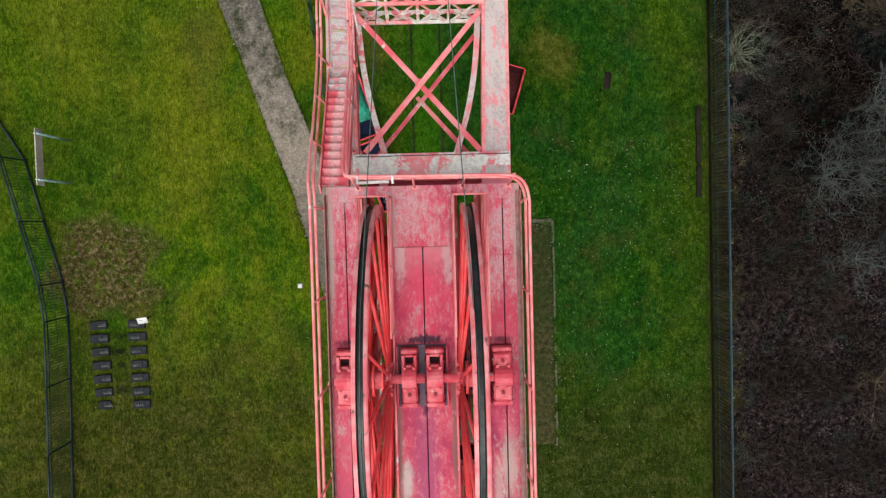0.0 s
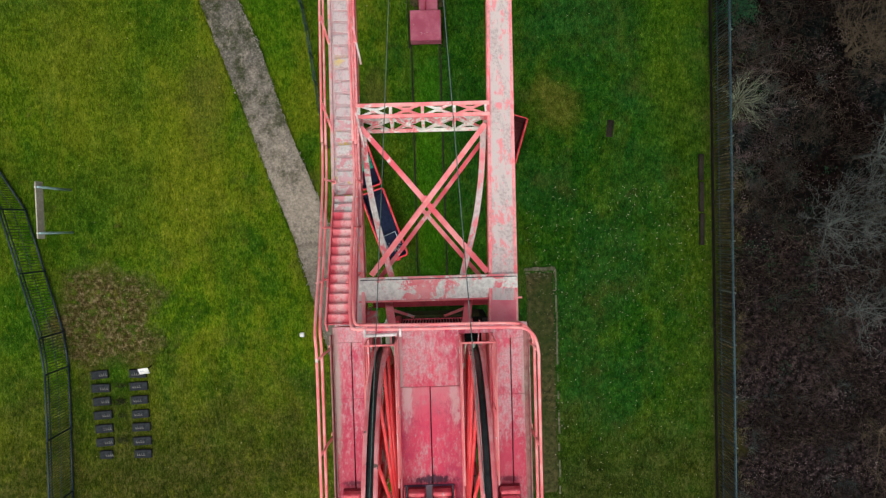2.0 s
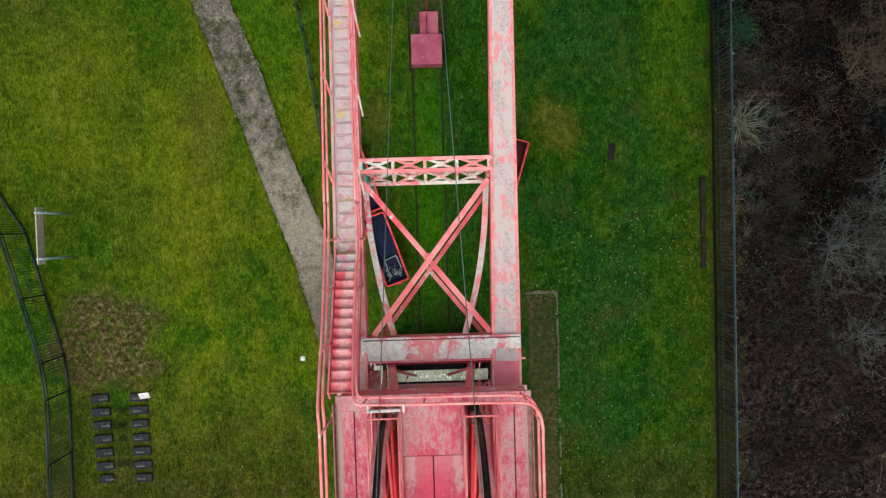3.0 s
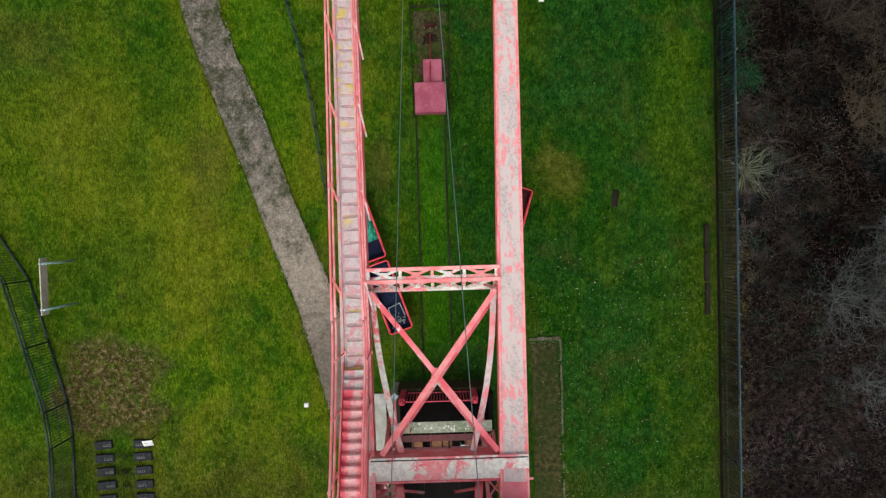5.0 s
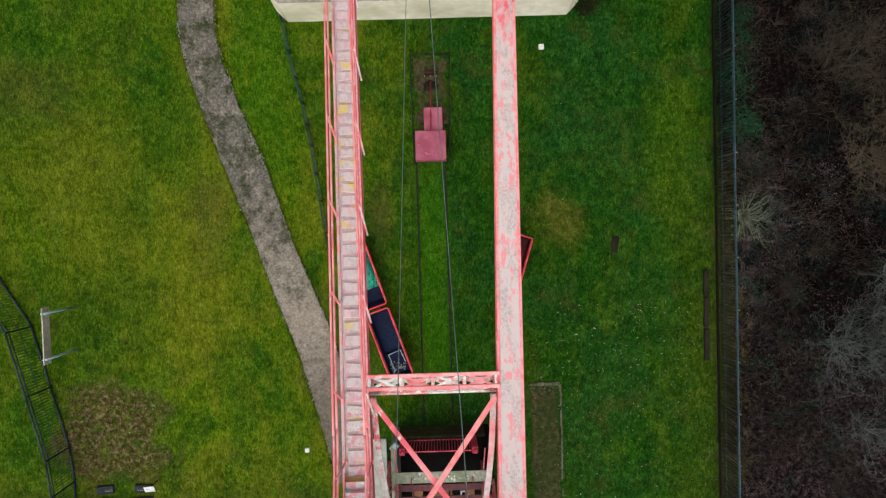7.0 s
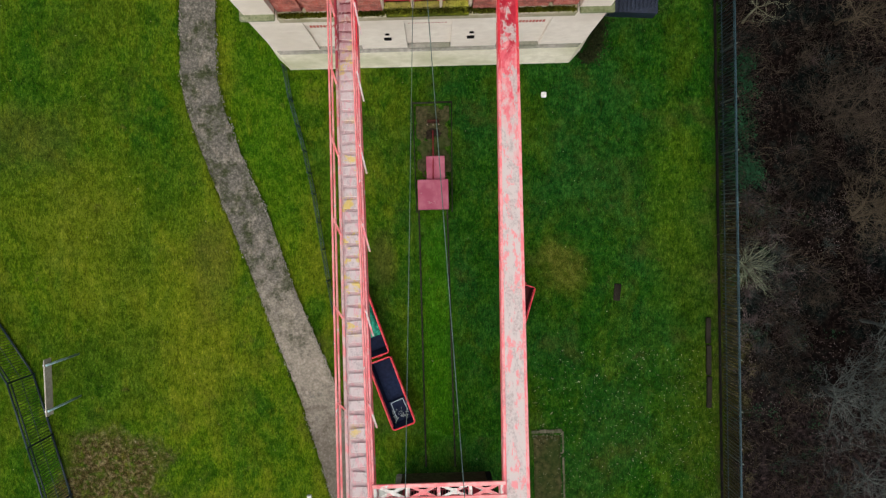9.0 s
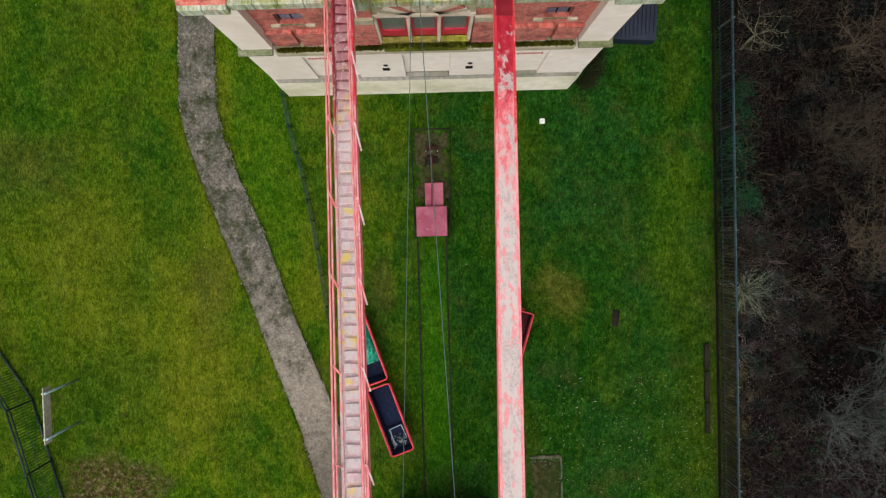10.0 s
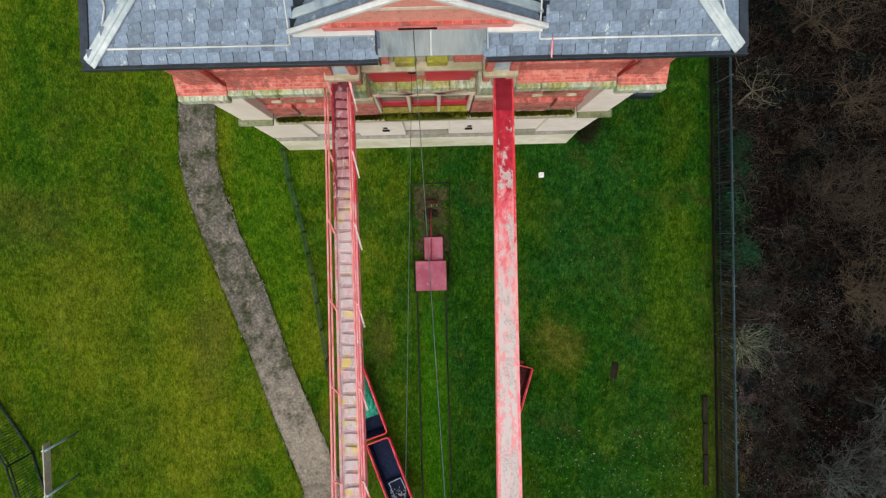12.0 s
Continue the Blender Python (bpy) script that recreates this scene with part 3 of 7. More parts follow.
timber = grainy("dark_timber", (0.008, 0.007, 0.005), (0.030, 0.026, 0.018), 8, 0.9, stretch=(6, 1, 6))
timber_pale = grainy("weathered_board", (0.30, 0.28, 0.22), (0.48, 0.45, 0.38), 6, 0.85)
tub_red = worn_paint("tub_paint", (0.55, 0.03, 0.045), (0.68, 0.09, 0.10), (0.4, 0.3, 0.28), 0.1, 3.0, 0.1)
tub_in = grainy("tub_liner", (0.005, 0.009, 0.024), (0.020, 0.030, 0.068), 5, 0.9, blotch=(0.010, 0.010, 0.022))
net_green = grainy("green_netting", (0.004, 0.15, 0.09), (0.04, 0.42, 0.28), 9, 0.7, bump=0.8, dist=0.05)
rubble = grainy("pale_rubble", (0.12, 0.15, 0.15), (0.40, 0.45, 0.42), 9, 0.8)
cover_red = worn_paint("cover_paint", (0.25, 0.045, 0.082), (0.33, 0.098, 0.138), (0.4, 0.3, 0.3), 0.12, 1.6, 0.12, 0.5)
slab_black = grainy("black_slab", (0.010, 0.012, 0.014), (0.034, 0.039, 0.042), 7, 0.85)
dull_mark = grainy("dull_marking", (0.06, 0.06, 0.055), (0.19, 0.19, 0.175), 12, 0.8)
white_mark = grainy("white_marking", (0.45, 0.45, 0.43), (0.75, 0.75, 0.72), 9, 0.7)
pit_dark = grainy("near_black", (0.003, 0.003, 0.003), (0.011, 0.009, 0.008), 6, 0.9)
sheet_blue = grainy("navy_sheet", (0.006, 0.010, 0.022), (0.020, 0.028, 0.05), 6, 0.45)
crate_wood = grainy("orange_timber", (0.12, 0.055, 0.025), (0.26, 0.13, 0.06), 6, 0.8)


def brick_material(name, aged, pale=0.0):
    m, t, b = nodes_of(name)
    mp = t.nodes.new("ShaderNodeMapping")
    mp.inputs["Rotation"].default_value = (radians(90), 0, 0)
    link(t, coords(t), mp.inputs["Vector"])
    br = t.nodes.new("ShaderNodeTexBrick")
    br.inputs["Scale"].default_value = 1.0
    br.inputs["Brick Width"].default_value, br.inputs["Row Height"].default_value = 0.23, 0.078
    br.inputs["Mortar Size"].default_value, br.inputs["Bias"].default_value = 0.010, 0.0
    br.inputs["Color1"].default_value, br.inputs["Color2"].default_value = (0.38, 0.052, 0.040, 1), (0.55, 0.112, 0.080, 1)
    br.inputs["Mortar"].default_value = (0.42, 0.18, 0.13, 1)
    link(t, mp.outputs[0], br.inputs["Vector"])
    col = mixc(t, calc(t, "MULTIPLY", step(t, noise_tex(t, 1.1, 6, 0.65), 0.5, 0.75), 0.55), br.outputs["Color"], (0.30, 0.10, 0.07))
    col = mixc(t, calc(t, "MULTIPLY", step(t, noise_tex(t, 2.3, 7, 0.7), 0.60 - aged * 0.1, 0.72), 0.5), col, (0.62, 0.36, 0.27))
    col = mixc(t, calc(t, "MULTIPLY", step(t, noise_tex(t, 5.0, 9, 0.8, stretch=(1, 1, 0.4)), 0.52 - aged * 0.05, 0.60), 0.6), col, (0.58, 0.255, 0.205))
    col = mixc(t, calc(t, "MULTIPLY", step(t, noise_tex(t, 1.7, 9, 0.8), 0.53 - aged * 0.04, 0.62 - aged * 0.04), 0.75), col, (0.17, 0.05, 0.04))
    b.inputs["Roughness"].default_value = 0.9
    if pale:
        col = mixc(t, pale, col, (0.84, 0.39, 0.29))
    col = mixc(t, calc(t, "MULTIPLY", step(t, noise_tex(t, 9.0, 7, 0.78), 0.54, 0.66), 0.55), col, (0.13, 0.035, 0.03))
    col = mixc(t, calc(t, "MULTIPLY", step(t, noise_tex(t, 7.0, 8, 0.8), 0.57, 0.66), 0.5), col, (0.62, 0.34, 0.28))
    link(t, col, b.inputs["Base Color"])
    relief(t, b, br.outputs["Fac"], -0.4, 0.008)
    return m


brick_red = brick_material("red_brick", 0.0)
brick_old = brick_material("stained_brick", 1.0)
pediment_red = worn_paint("faded_red_band", (0.66, 0.20, 0.18), (0.74, 0.33, 0.30), (0.66, 0.50, 0.46), 0.3, 3.0, 0.06, 0.7, edge=0.08, ragged_by=0.8)
brick_pale = brick_material("pale_red_brick", 0.0, 0.55)
glass_dark, gt, gb = nodes_of("window_glass")
gb.inputs["Base Color"].default_value = (0.13, 0.145, 0.135, 1)
gb.inputs["Roughness"].default_value = 0.18
relief(gt, gb, noise_tex(gt, 2.0, 2), 0.05, 0.01)
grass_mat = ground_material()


# ---- mesh helpers ----
def box(bm, lo, hi, bev=0.0):
    """An axis-aligned block, with broken edges where bev is given."""
    c = [(a + b) / 2 for a, b in zip(lo, hi)]
    r = bmesh.ops.create_cube(bm, size=1, matrix=Matrix.Translation(c) @ Matrix.Diagonal([abs(b - a) for a, b in zip(lo, hi)] + [1]))
    if bev:
        es = list({e for v in r["verts"] for e in v.link_edges})
        bmesh.ops.bevel(bm, geom=es, offset=bev, segments=1, affect="EDGES")


def bar(bm, a, b, w, h, up=(0, 0, 1), bev=0.0):
    """A straight bar from a to b, w wide and h high, its height turned towards up."""
    a, b = Vector(a), Vector(b)
    d = (b - a).normalized()
    s = d.cross(Vector(up))
    s = s.normalized() if s.length > 1e-4 else Vector((1, 0, 0))
    u = s.cross(d)
    m = Matrix((s * w, d * (b - a).length, u * h)).transposed().to_4x4()
    m.translation = (a + b) / 2
    r = bmesh.ops.create_cube(bm, size=1, matrix=m)
    if bev:
        es = list({e for v in r["verts"] for e in v.link_edges})
        bmesh.ops.bevel(bm, geom=es, offset=bev, segments=1, affect="EDGES")


def smooth_line(pts, n=6):
    """A rounded way through the points."""
    p = [Vector(q) for q in pts]
    out = []
    for i in range(len(p) - 1):
        p0, p1, p2, p3 = p[max(i - 1, 0)], p[i], p[i + 1], p[min(i + 2, len(p) - 1)]
        for k in range(n):
            u = k / n
            out.append(0.5 * (2 * p1 + (p2 - p0) * u + (2 * p0 - 5 * p1 + 4 * p2 - p3) * u * u + (3 * p1 - p0 - 3 * p2 + p3) * u ** 3))
    return out + [p[-1]]


def tube(bm, pts, r, sides=8, r1=None):
    """A round bar along the points, from radius r to r1."""
    pts = [Vector(p) for p in pts]
    rings = []
    ref = Vector((0, 0, 1))
    for i, p in enumerate(pts):
        d = (pts[min(i + 1, len(pts) - 1)] - pts[max(i - 1, 0)]).normalized()
        s = d.cross(ref)
        if s.length < 0.05:
            s = d.cross(Vector((1, 0, 0)))
        s.normalize()
        u = s.cross(d)
        q = r if r1 is None else r + (r1 - r) * i / max(len(pts) - 1, 1)
        rings.append([bm.verts.new(p + (s * math.cos(2 * math.pi * k / sides) + u * math.sin(2 * math.pi * k / sides)) * q) for k in range(sides)])
    for a, b in zip(rings, rings[1:]):
        for k in range(sides):
            f = bm.faces.new((a[k], a[(k + 1) % sides], b[(k + 1) % sides], b[k]))
            f.smooth = sides > 5
    for ring in (rings[0], rings[-1]):
        bm.faces.new(ring)


def ring_x(bm, c, profile, seg=64):
    """A ring round the x axis at c, from a closed profile of (x, radius)."""
    rows = []
    for k in range(seg):
        a = 2 * math.pi * k / seg
        rows.append([bm.verts.new((c[0] + px, c[1] + pr * math.cos(a), c[2] + pr * math.sin(a))) for px, pr in profile])
    n = len(profile)
    for k in range(seg):
        a, b = rows[k], rows[(k + 1) % seg]
        for j in range(n):
            f = bm.faces.new((a[j], a[(j + 1) % n], b[(j + 1) % n], b[j]))
            f.smooth = False


def mesh_of(bm, name, material):
    bmesh.ops.recalc_face_normals(bm, faces=bm.faces[:])
    me = bpy.data.meshes.new(name)
    bm.to_mesh(me)
    bm.free()
    me.materials.append(material)
    return me


def thing(name, at, label, category, group="", kind=""):
    """An Empty at the base of a thing, to carry its parts."""
    ob = new(name)
    ob.location = at
    ob.empty_display_size = 0.2
    ob["at"] = list(at)
    return tagged(ob, label, category, group, kind)


def part(name, bm, material, parent, label=""):
    """One mesh of its own, in world places, under a thing or a part."""
    ob = new(name, mesh_of(bm, name, material))
    under(ob, parent)
    return tagged(ob, label)


def under(ob, parent):
    ob.parent = parent
    at = parent.get("at")
    ob.matrix_parent_inverse = Matrix.Translation(at).inverted() if at is not None else Matrix.Identity(4)


def single(name, bm, material, label, category, group="", kind=""):
    """A thing of one mesh, in world places."""
    return tagged(new(name, mesh_of(bm, name, material)), label, category, group, kind)


def raw(name, verts, faces, material):
    me = bpy.data.meshes.new(name)
    me.from_pydata(verts, [], faces)
    me.materials.append(material)
    me.update()
    return new(name, me)


B = bmesh.new

# ---- ground ----
bm = B()
n_g = 96
lo_g, hi_g = (-44.0, -32.0), (44.0, 46.0)
grid = [[bm.verts.new((lo_g[0] + (hi_g[0] - lo_g[0]) * i / n_g, lo_g[1] + (hi_g[1] - lo_g[1]) * j / n_g, 0)) for i in range(n_g + 1)] for j in range(n_g + 1)]
for row in grid:
    for v in row:
        h = noise.noise(Vector((v.co.x * 0.35, v.co.y * 0.35, 3))) * 0.035 + noise.noise(Vector((v.co.x * 1.3, v.co.y * 1.3, 9))) * 0.02
        v.co.z = h - 0.03 + (0.25 * max(0, noise.noise(Vector((v.co.x * 0.5, v.co.y * 0.5, 1)))) if v.co.x > 17 else 0)
for j in range(n_g):
    for i in range(n_g):
        bm.faces.new((grid[j][i], grid[j][i + 1], grid[j + 1][i + 1], grid[j + 1][i])).smooth = True
far = 900
corner = [bm.verts.new(p) for p in ((-far, -far, -0.05), (far, -far, -0.05), (far, far, -0.05), (-far, far, -0.05))]
edges_g = [grid[0], [r[-1] for r in grid], grid[-1][::-1], [r[0] for r in grid][::-1]]
for k, line in enumerate(edges_g):
    a, b = corner[k], corner[(k + 1) % 4]
    mid = len(line) // 2
    for i in range(len(line) - 1):
        bm.faces.new((line[i], line[i + 1], a if i < mid else b))
    bm.faces.new((line[mid], a, b))
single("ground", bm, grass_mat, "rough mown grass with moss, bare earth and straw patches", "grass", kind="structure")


def strip(left, right, z, n=5):
    """A path between two edges, with ragged borders and a real thickness."""
    L, R = smooth_line([(x, y, z) for x, y in left], n), smooth_line([(x, y, z) for x, y in right], n)
    bm = B()
    m = 7
    rows = []
    cnt = 300
    for i in range(cnt):
        u = i / (cnt - 1)
        a, b = L[min(int(u * (len(L) - 1)), len(L) - 1)], R[min(int(u * (len(R) - 1)), len(R) - 1)]
        fa, fb = u * (len(L) - 1) % 1, u * (len(R) - 1) % 1
        a = a.lerp(L[min(int(u * (len(L) - 1)) + 1, len(L) - 1)], fa)
        b = b.lerp(R[min(int(u * (len(R) - 1)) + 1, len(R) - 1)], fb)
        w = (b - a).normalized()
        a = a + w * (noise.noise(Vector((i * 0.21, 0, 2))) * 0.07 + noise.noise(Vector((i * 0.9, 0, 5))) * 0.06)
        b = b + w * (noise.noise(Vector((i * 0.21, 5, 2))) * 0.07 + noise.noise(Vector((i * 0.9, 5, 5))) * 0.06)
        row = [a.lerp(b, k / (m - 1)) for k in range(m)]
        for k, p in enumerate(row):
            p.z = z + 0.02 * math.sin(math.pi * k / (m - 1)) + 0.012 * noise.noise(p * 2)
        row = [Vector((row[0].x, row[0].y, -0.08))] + row + [Vector((row[-1].x, row[-1].y, -0.08))]
        rows.append([bm.verts.new(p) for p in row])
    for p, q in zip(rows, rows[1:]):
        for k in range(len(p) - 1):
            bm.faces.new((p[k], p[k + 1], q[k + 1], q[k]))
    return bm


path_left = [(-13.4, 30), (-13.5, 22.4), (-13.55, 19.3), (-12.85, 16.4), (-11.5, 12.5), (-10.3, 9.3), (-9.1, 5.8), (-7.75, 2.0), (-6.75, -1.6), (-5.9, -5.0)]
path_right = [(-11.4, 30), (-11.6, 22.3), (-11.58, 19.0), (-10.6, 15.7), (-9.2, 12.2), (-8.1, 8.7), (-6.8, 5.3), (-5.9, 2.9), (-5.1, -0.5), (-4.6, -5.0)]
single("path", strip(path_left, path_right, 0.03), gravel, "worn grey gravel footpath across the grass", "path", kind="structure")

# ---- headgear: one steel tower with its deck, backstay and handrails ----
XC = -0.33
DECK = 25.15


def leg_z(y):
    return 23.85 - 0.383 * y


def right_x(y):
    return 1.41 + 0.046 * (y - 3.7)


def left_x(y):
    return -2.045 - 0.0455 * (y - 3.45)


tower = thing("headgear_tower", (XC, -5.5, 0), "tall riveted steel colliery headgear in flaking faded red paint", "headgear")

# four upright lattice legs under the rear of the deck
for sx in (-1, 1):
    for y0, y1 in ((-4.2, -3.9), (-9.4, -9.4)):
        bm = B()
        x0, x1 = XC + sx * 2.5, XC + sx * 1.55
        for dx, dy in ((-0.25, -0.25), (0.25, -0.25), (0.25, 0.25), (-0.25, 0.25)):
            bar(bm, (x0 + dx, y0 + dy, 0), (x1 + dx, y1 + dy, 24.2), 0.12, 0.12, (0, 1, 0))
        for k in range(14):
            u, v = k / 14, (k + 1) / 14
            for dx, dy, ex, ey in ((-0.25, -0.25, 0.25, -0.25), (0.25, 0.25, -0.25, 0.25), (0.25, -0.25, 0.25, 0.25), (-0.25, 0.25, -0.25, -0.25)):
                bar(bm, (x0 + (x1 - x0) * u + dx, y0 + (y1 - y0) * u + dy, 24.2 * u), (x0 + (x1 - x0) * v + ex, y0 + (y1 - y0) * v + ey, 24.2 * v), 0.07, 0.02, (0, 1, 0.1))
        part("leg", bm, paint_bar, tower)

# deck girders along the wheel slots
for x in (-2.0, -1.36, -0.86, 0.31, 0.87, 1.5):
    bm = B()
    box(bm, (x - 0.02, -9.6, 24.2), (x + 0.02, 0.62, 25.05))
    box(bm, (x - 0.11, -9.6, 24.17), (x + 0.11, 0.62, 24.2))
    part("deck_girder", bm, paint_bar, tower)
for y0 in (-9.6, -6.6, 0.62):
    bm = B()
    box(bm, (-2.02, y0 - 0.02, 24.25), (1.52, y0 + 0.02, 25.03))
    part("cross_girder", bm, paint_bar, tower)

# deck plates in three strips with open joints between the plates of a strip
strips = ((-2.06, -1.42), (-0.84, 0.28), (0.92, 1.56))
for x0, x1 in strips:
    xm = (x0 + x1) / 2 + (0.02 if x0 < -1 else 0.0)
    y_split = -0.42 if -1 < x0 < 0.5 else -0.60
    spans = ((-9.6, -6.0), (-5.997, -2.6), (-2.597, y_split - 0.003))
    for ya, yb in spans:
        for xa, xb in ((x0, xm - 0.011), (xm + 0.011, x1)):
            bm = B()
            box(bm, (xa, ya, DECK - 0.06), (xb, yb, DECK), 0.003)
            part("deck_plate", bm, paint_deck if ya < -2.6 or -1 < x0 < 0.5 else paint_deck_front, tower)
    bm = B()
    if x0 > -1 and x1 < 0.5:
        box(bm, (x0, y_split + 0.004, DECK - 0.06), (x1, 0.74, DECK), 0.006)
        part("deck_plate", bm, paint_deck_front, tower)
    else:
        bm.free()
        for xa, xb in ((x0, xm - 0.011), (xm + 0.011, x1)):
            bm = B()
            box(bm, (xa, y_split, DECK - 0.06), (xb, 0.45, DECK), 0.003)
            part("deck_plate", bm, paint_deck_front, tower)
        bm = B()
        box(bm, (x0, 0.452, DECK - 0.06), (x1, 0.74, DECK), 0.003)
        part("deck_plate", bm, paint_deck_front, tower)
    bm = B()
    box(bm, (xm - 0.03, -9.5, DECK - 0.10), (xm + 0.03, 0.28, DECK - 0.065))
    part("joint_backing", bm, black_line, tower)
for xa, xb in ((-1.42, -0.84), (0.28, 0.92)):
    bm = B()
    box(bm, (xa, 0.56, DECK - 0.06), (xb, 0.74, DECK), 0.006)
    part("deck_plate", bm, paint_deck_front, tower)
    for x in (xa, xb):
        bm = B()
        s = 0.04 if x == xa else -0.04
        box(bm, (min(x, x + s), -9.5, DECK - 0.05), (max(x, x + s), 0.56, DECK + 0.12), 0.006)
        part("slot_kerb", bm, paint_bar, tower)
# kick plates at the outer edges
for x in (-2.09, 1.57):
    bm = B()
    box(bm, (x - 0.012, -9.6, DECK - 0.1), (x + 0.012, 0.60, DECK + 0.14), 0.004)
    part("kick_plate", bm, rusty_angle, tower)
    bm = B()
    box(bm, (x - 0.012 + (0.035 if x < 0 else -0.075), -9.6, DECK + 0.002), (x + 0.05 if x < 0 else x - 0.012, 0.60, DECK + 0.02))
    part("edge_angle", bm, rusty_angle, tower)

# front beam that joins the heads of the two backstay legs
bm = B()
box(bm, (-1.72, 1.06, 22.75), (1.58, 1.10, 23.36))
box(bm, (-1.72, 1.44, 22.75), (1.58, 1.48, 23.36))
part("beam_web", bm, paint_bar, tower)
bm = B()
box(bm, (-1.74, 1.02, 23.36), (1.60, 1.52, 23.40), 0.008)
part("beam_flange", bm, paint_beam, tower, "flaked pale top plate")
bm = B()
box(bm, (-1.74, 0.97, 22.72), (1.60, 1.06, 22.75), 0.004)
box(bm, (-1.74, 1.00, 23.40), (1.68, 1.035, 23.46), 0.004)
part("beam_angle", bm, paint_bar, tower)
bm = B()
box(bm, (-1.70, 1.46, 23.40), (1.58, 1.475, 23.43))
part("beam_seam", bm, fence_dark, tower)
# bolts along the beam
for k in range(12):
    bm = B()
    x = -1.55 + k * 0.285
    tube(bm, [(x, 1.40, 23.40), (x, 1.40, 23.43)], 0.016, 6)
    part("bolt", bm, paint_beam, tower)
# short posts and knees between the beam and the deck front
for x, xt in ((-1.20, -1.0), (0.62, 0.45)):
    bm = B()
    bar(bm, (x, 1.05, 22.6), (xt, 0.62, 24.4), 0.16, 0.10, (0, 1, 0), 0.01)
    part("knee", bm, paint_bar, tower)
for a, b in (((-1.12, 0.86, 23.45), (-0.62, 0.62, 23.0)), ((0.55, 0.86, 23.45), (0.05, 0.62, 23.0))):
    bm = B()
    bar(bm, a, b, 0.055, 0.03)
    part("brace", bm, paint_bar, tower)
bm = B()
box(bm, (-1.52, 0.80, 22.62), (1.02, 0.99, 22.68), 0.01)
part("front_apron", bm, gate_paint, tower)
bm = B()
box(bm, (-1.62, 0.30, 23.18), (-1.37, 0.80, 23.22), 0.006)
box(bm, (-1.62, 0.30, 22.4), (-1.58, 0.80, 23.18), 0.004)
part("head_plate", bm, paint_beam, tower)

# backstay legs: box girders from the deck to the engine house
for fx, wide, name in ((right_x, 0.56, "right"), (left_x, 0.60, "left")):
    y_end, cuts = 20.25, 7
    ys = [0.25 + (y_end - 0.25) * k / cuts for k in range(cuts + 1)]
    for sx in (-1, 1):
        bm = B()
        bar(bm, (fx(0.25) + sx * (wide / 2 - 0.03), 0.25, leg_z(0.25) - 0.36), (fx(y_end) + sx * (wide / 2 - 0.03), y_end, leg_z(y_end) - 0.36), 0.03, 0.66)
        part("leg_web", bm, paint_rail, tower)
        for ya, yb in ((0.25, 15.2), (15.2, y_end)):
            bm = B()
            bar(bm, (fx(ya) + sx * (wide / 2 - 0.012), ya, leg_z(ya) - 0.018), (fx(yb) + sx * (wide / 2 - 0.012), yb, leg_z(yb) - 0.018), 0.075, 0.07, bev=0.008)
            part("edge_angle", bm, leg_edge if name == "right" or sx > 0 else gang_edge, tower)
    bm = B()
    bar(bm, (fx(0.25), 0.25, leg_z(0.25) - 0.70), (fx(y_end), y_end, leg_z(y_end) - 0.70), wide, 0.03)
    part("bottom_plate", bm, paint_bar, tower)
    for k, (ya, yb) in enumerate(zip(ys, ys[1:])):
        bm = B()
        top = 0.0 if name == "right" else -0.03
        bar(bm, (fx(ya + 0.001), ya + 0.001, leg_z(ya) + top), (fx(yb - 0.001), yb - 0.001, leg_z(yb) + top), wide - 0.10, 0.035, bev=0.002)
        part("top_plate", bm, leg_top if name == "right" else gang_plate, tower)

    # dark plate added for the shade under the house wall
    if name == "right":
        bm = B()
        bar(bm, (fx(18.95), 18.95, leg_z(18.95) + 0.022), (fx(y_end), y_end, leg_z(y_end) + 0.022), wide - 0.06, 0.02, bev=0.004)
        part("shade_plate", bm, wine_and_shade, tower, "dark red plate, shade under the house wall put into its colour")

bm = B()
bar(bm, (right_x(0.28), 0.28, leg_z(0.28) + 0.024), (right_x(0.98), 0.98, leg_z(0.98) + 0.024), 0.52, 0.014, bev=0.004)
part("leg_head", bm, head_paint, tower, "pink plate at the head of the leg")
# treads on the gangway leg: worn slats with the plate showing between them
treads = 54
for k in range(treads):
    y = 3.42 + k * 0.305
    bm = B()
    x = left_x(y) + random.uniform(-0.012, 0.012)
    z = leg_z(y)
    w, d = 0.195 + random.uniform(-0.012, 0.012), 0.112 + random.uniform(-0.008, 0.008)
    skew = random.uniform(-0.012, 0.012)
    bar(bm, (x - skew, y - d, z + 0.016 + 0.383 * d * 0.6), (x + skew, y + d, z + 0.016 - 0.383 * d * 0.6), w * 2, 0.024, bev=0.014)
    part("tread", bm, tread_white if y < 5.2 else tread_mat, tower)
# steep flight from the leg up to the deck
for k in range(14):
    u = k / 13
    y, z = 3.18 - 2.32 * u, 22.82 + 2.12 * u
    x = left_x(y) - 0.0
    bm = B()
    box(bm, (x - 0.25, y - 0.085, z - 0.03), (x + 0.25, y + 0.095, z), 0.01)
    box(bm, (x - 0.25, y - 0.085, z), (x + 0.25, y - 0.072, z + 0.12))
    part("stair_tread", bm, tread_white if k < 2 else stair_paint, tower)
for sx in (-1, 1):
    bm = B()
    bar(bm, (left_x(3.3) + sx * 0.27, 3.35, 22.6), (left_x(0.8) + sx * 0.27, 0.72, 25.02), 0.03, 0.24)
    part("stair_string", bm, paint_bar, tower)

# lattice cross beam between the legs, set square to their slope
BACK_T, FRONT_T = Vector((0, 5.37, 21.88)), Vector((0, 5.10, 21.98))
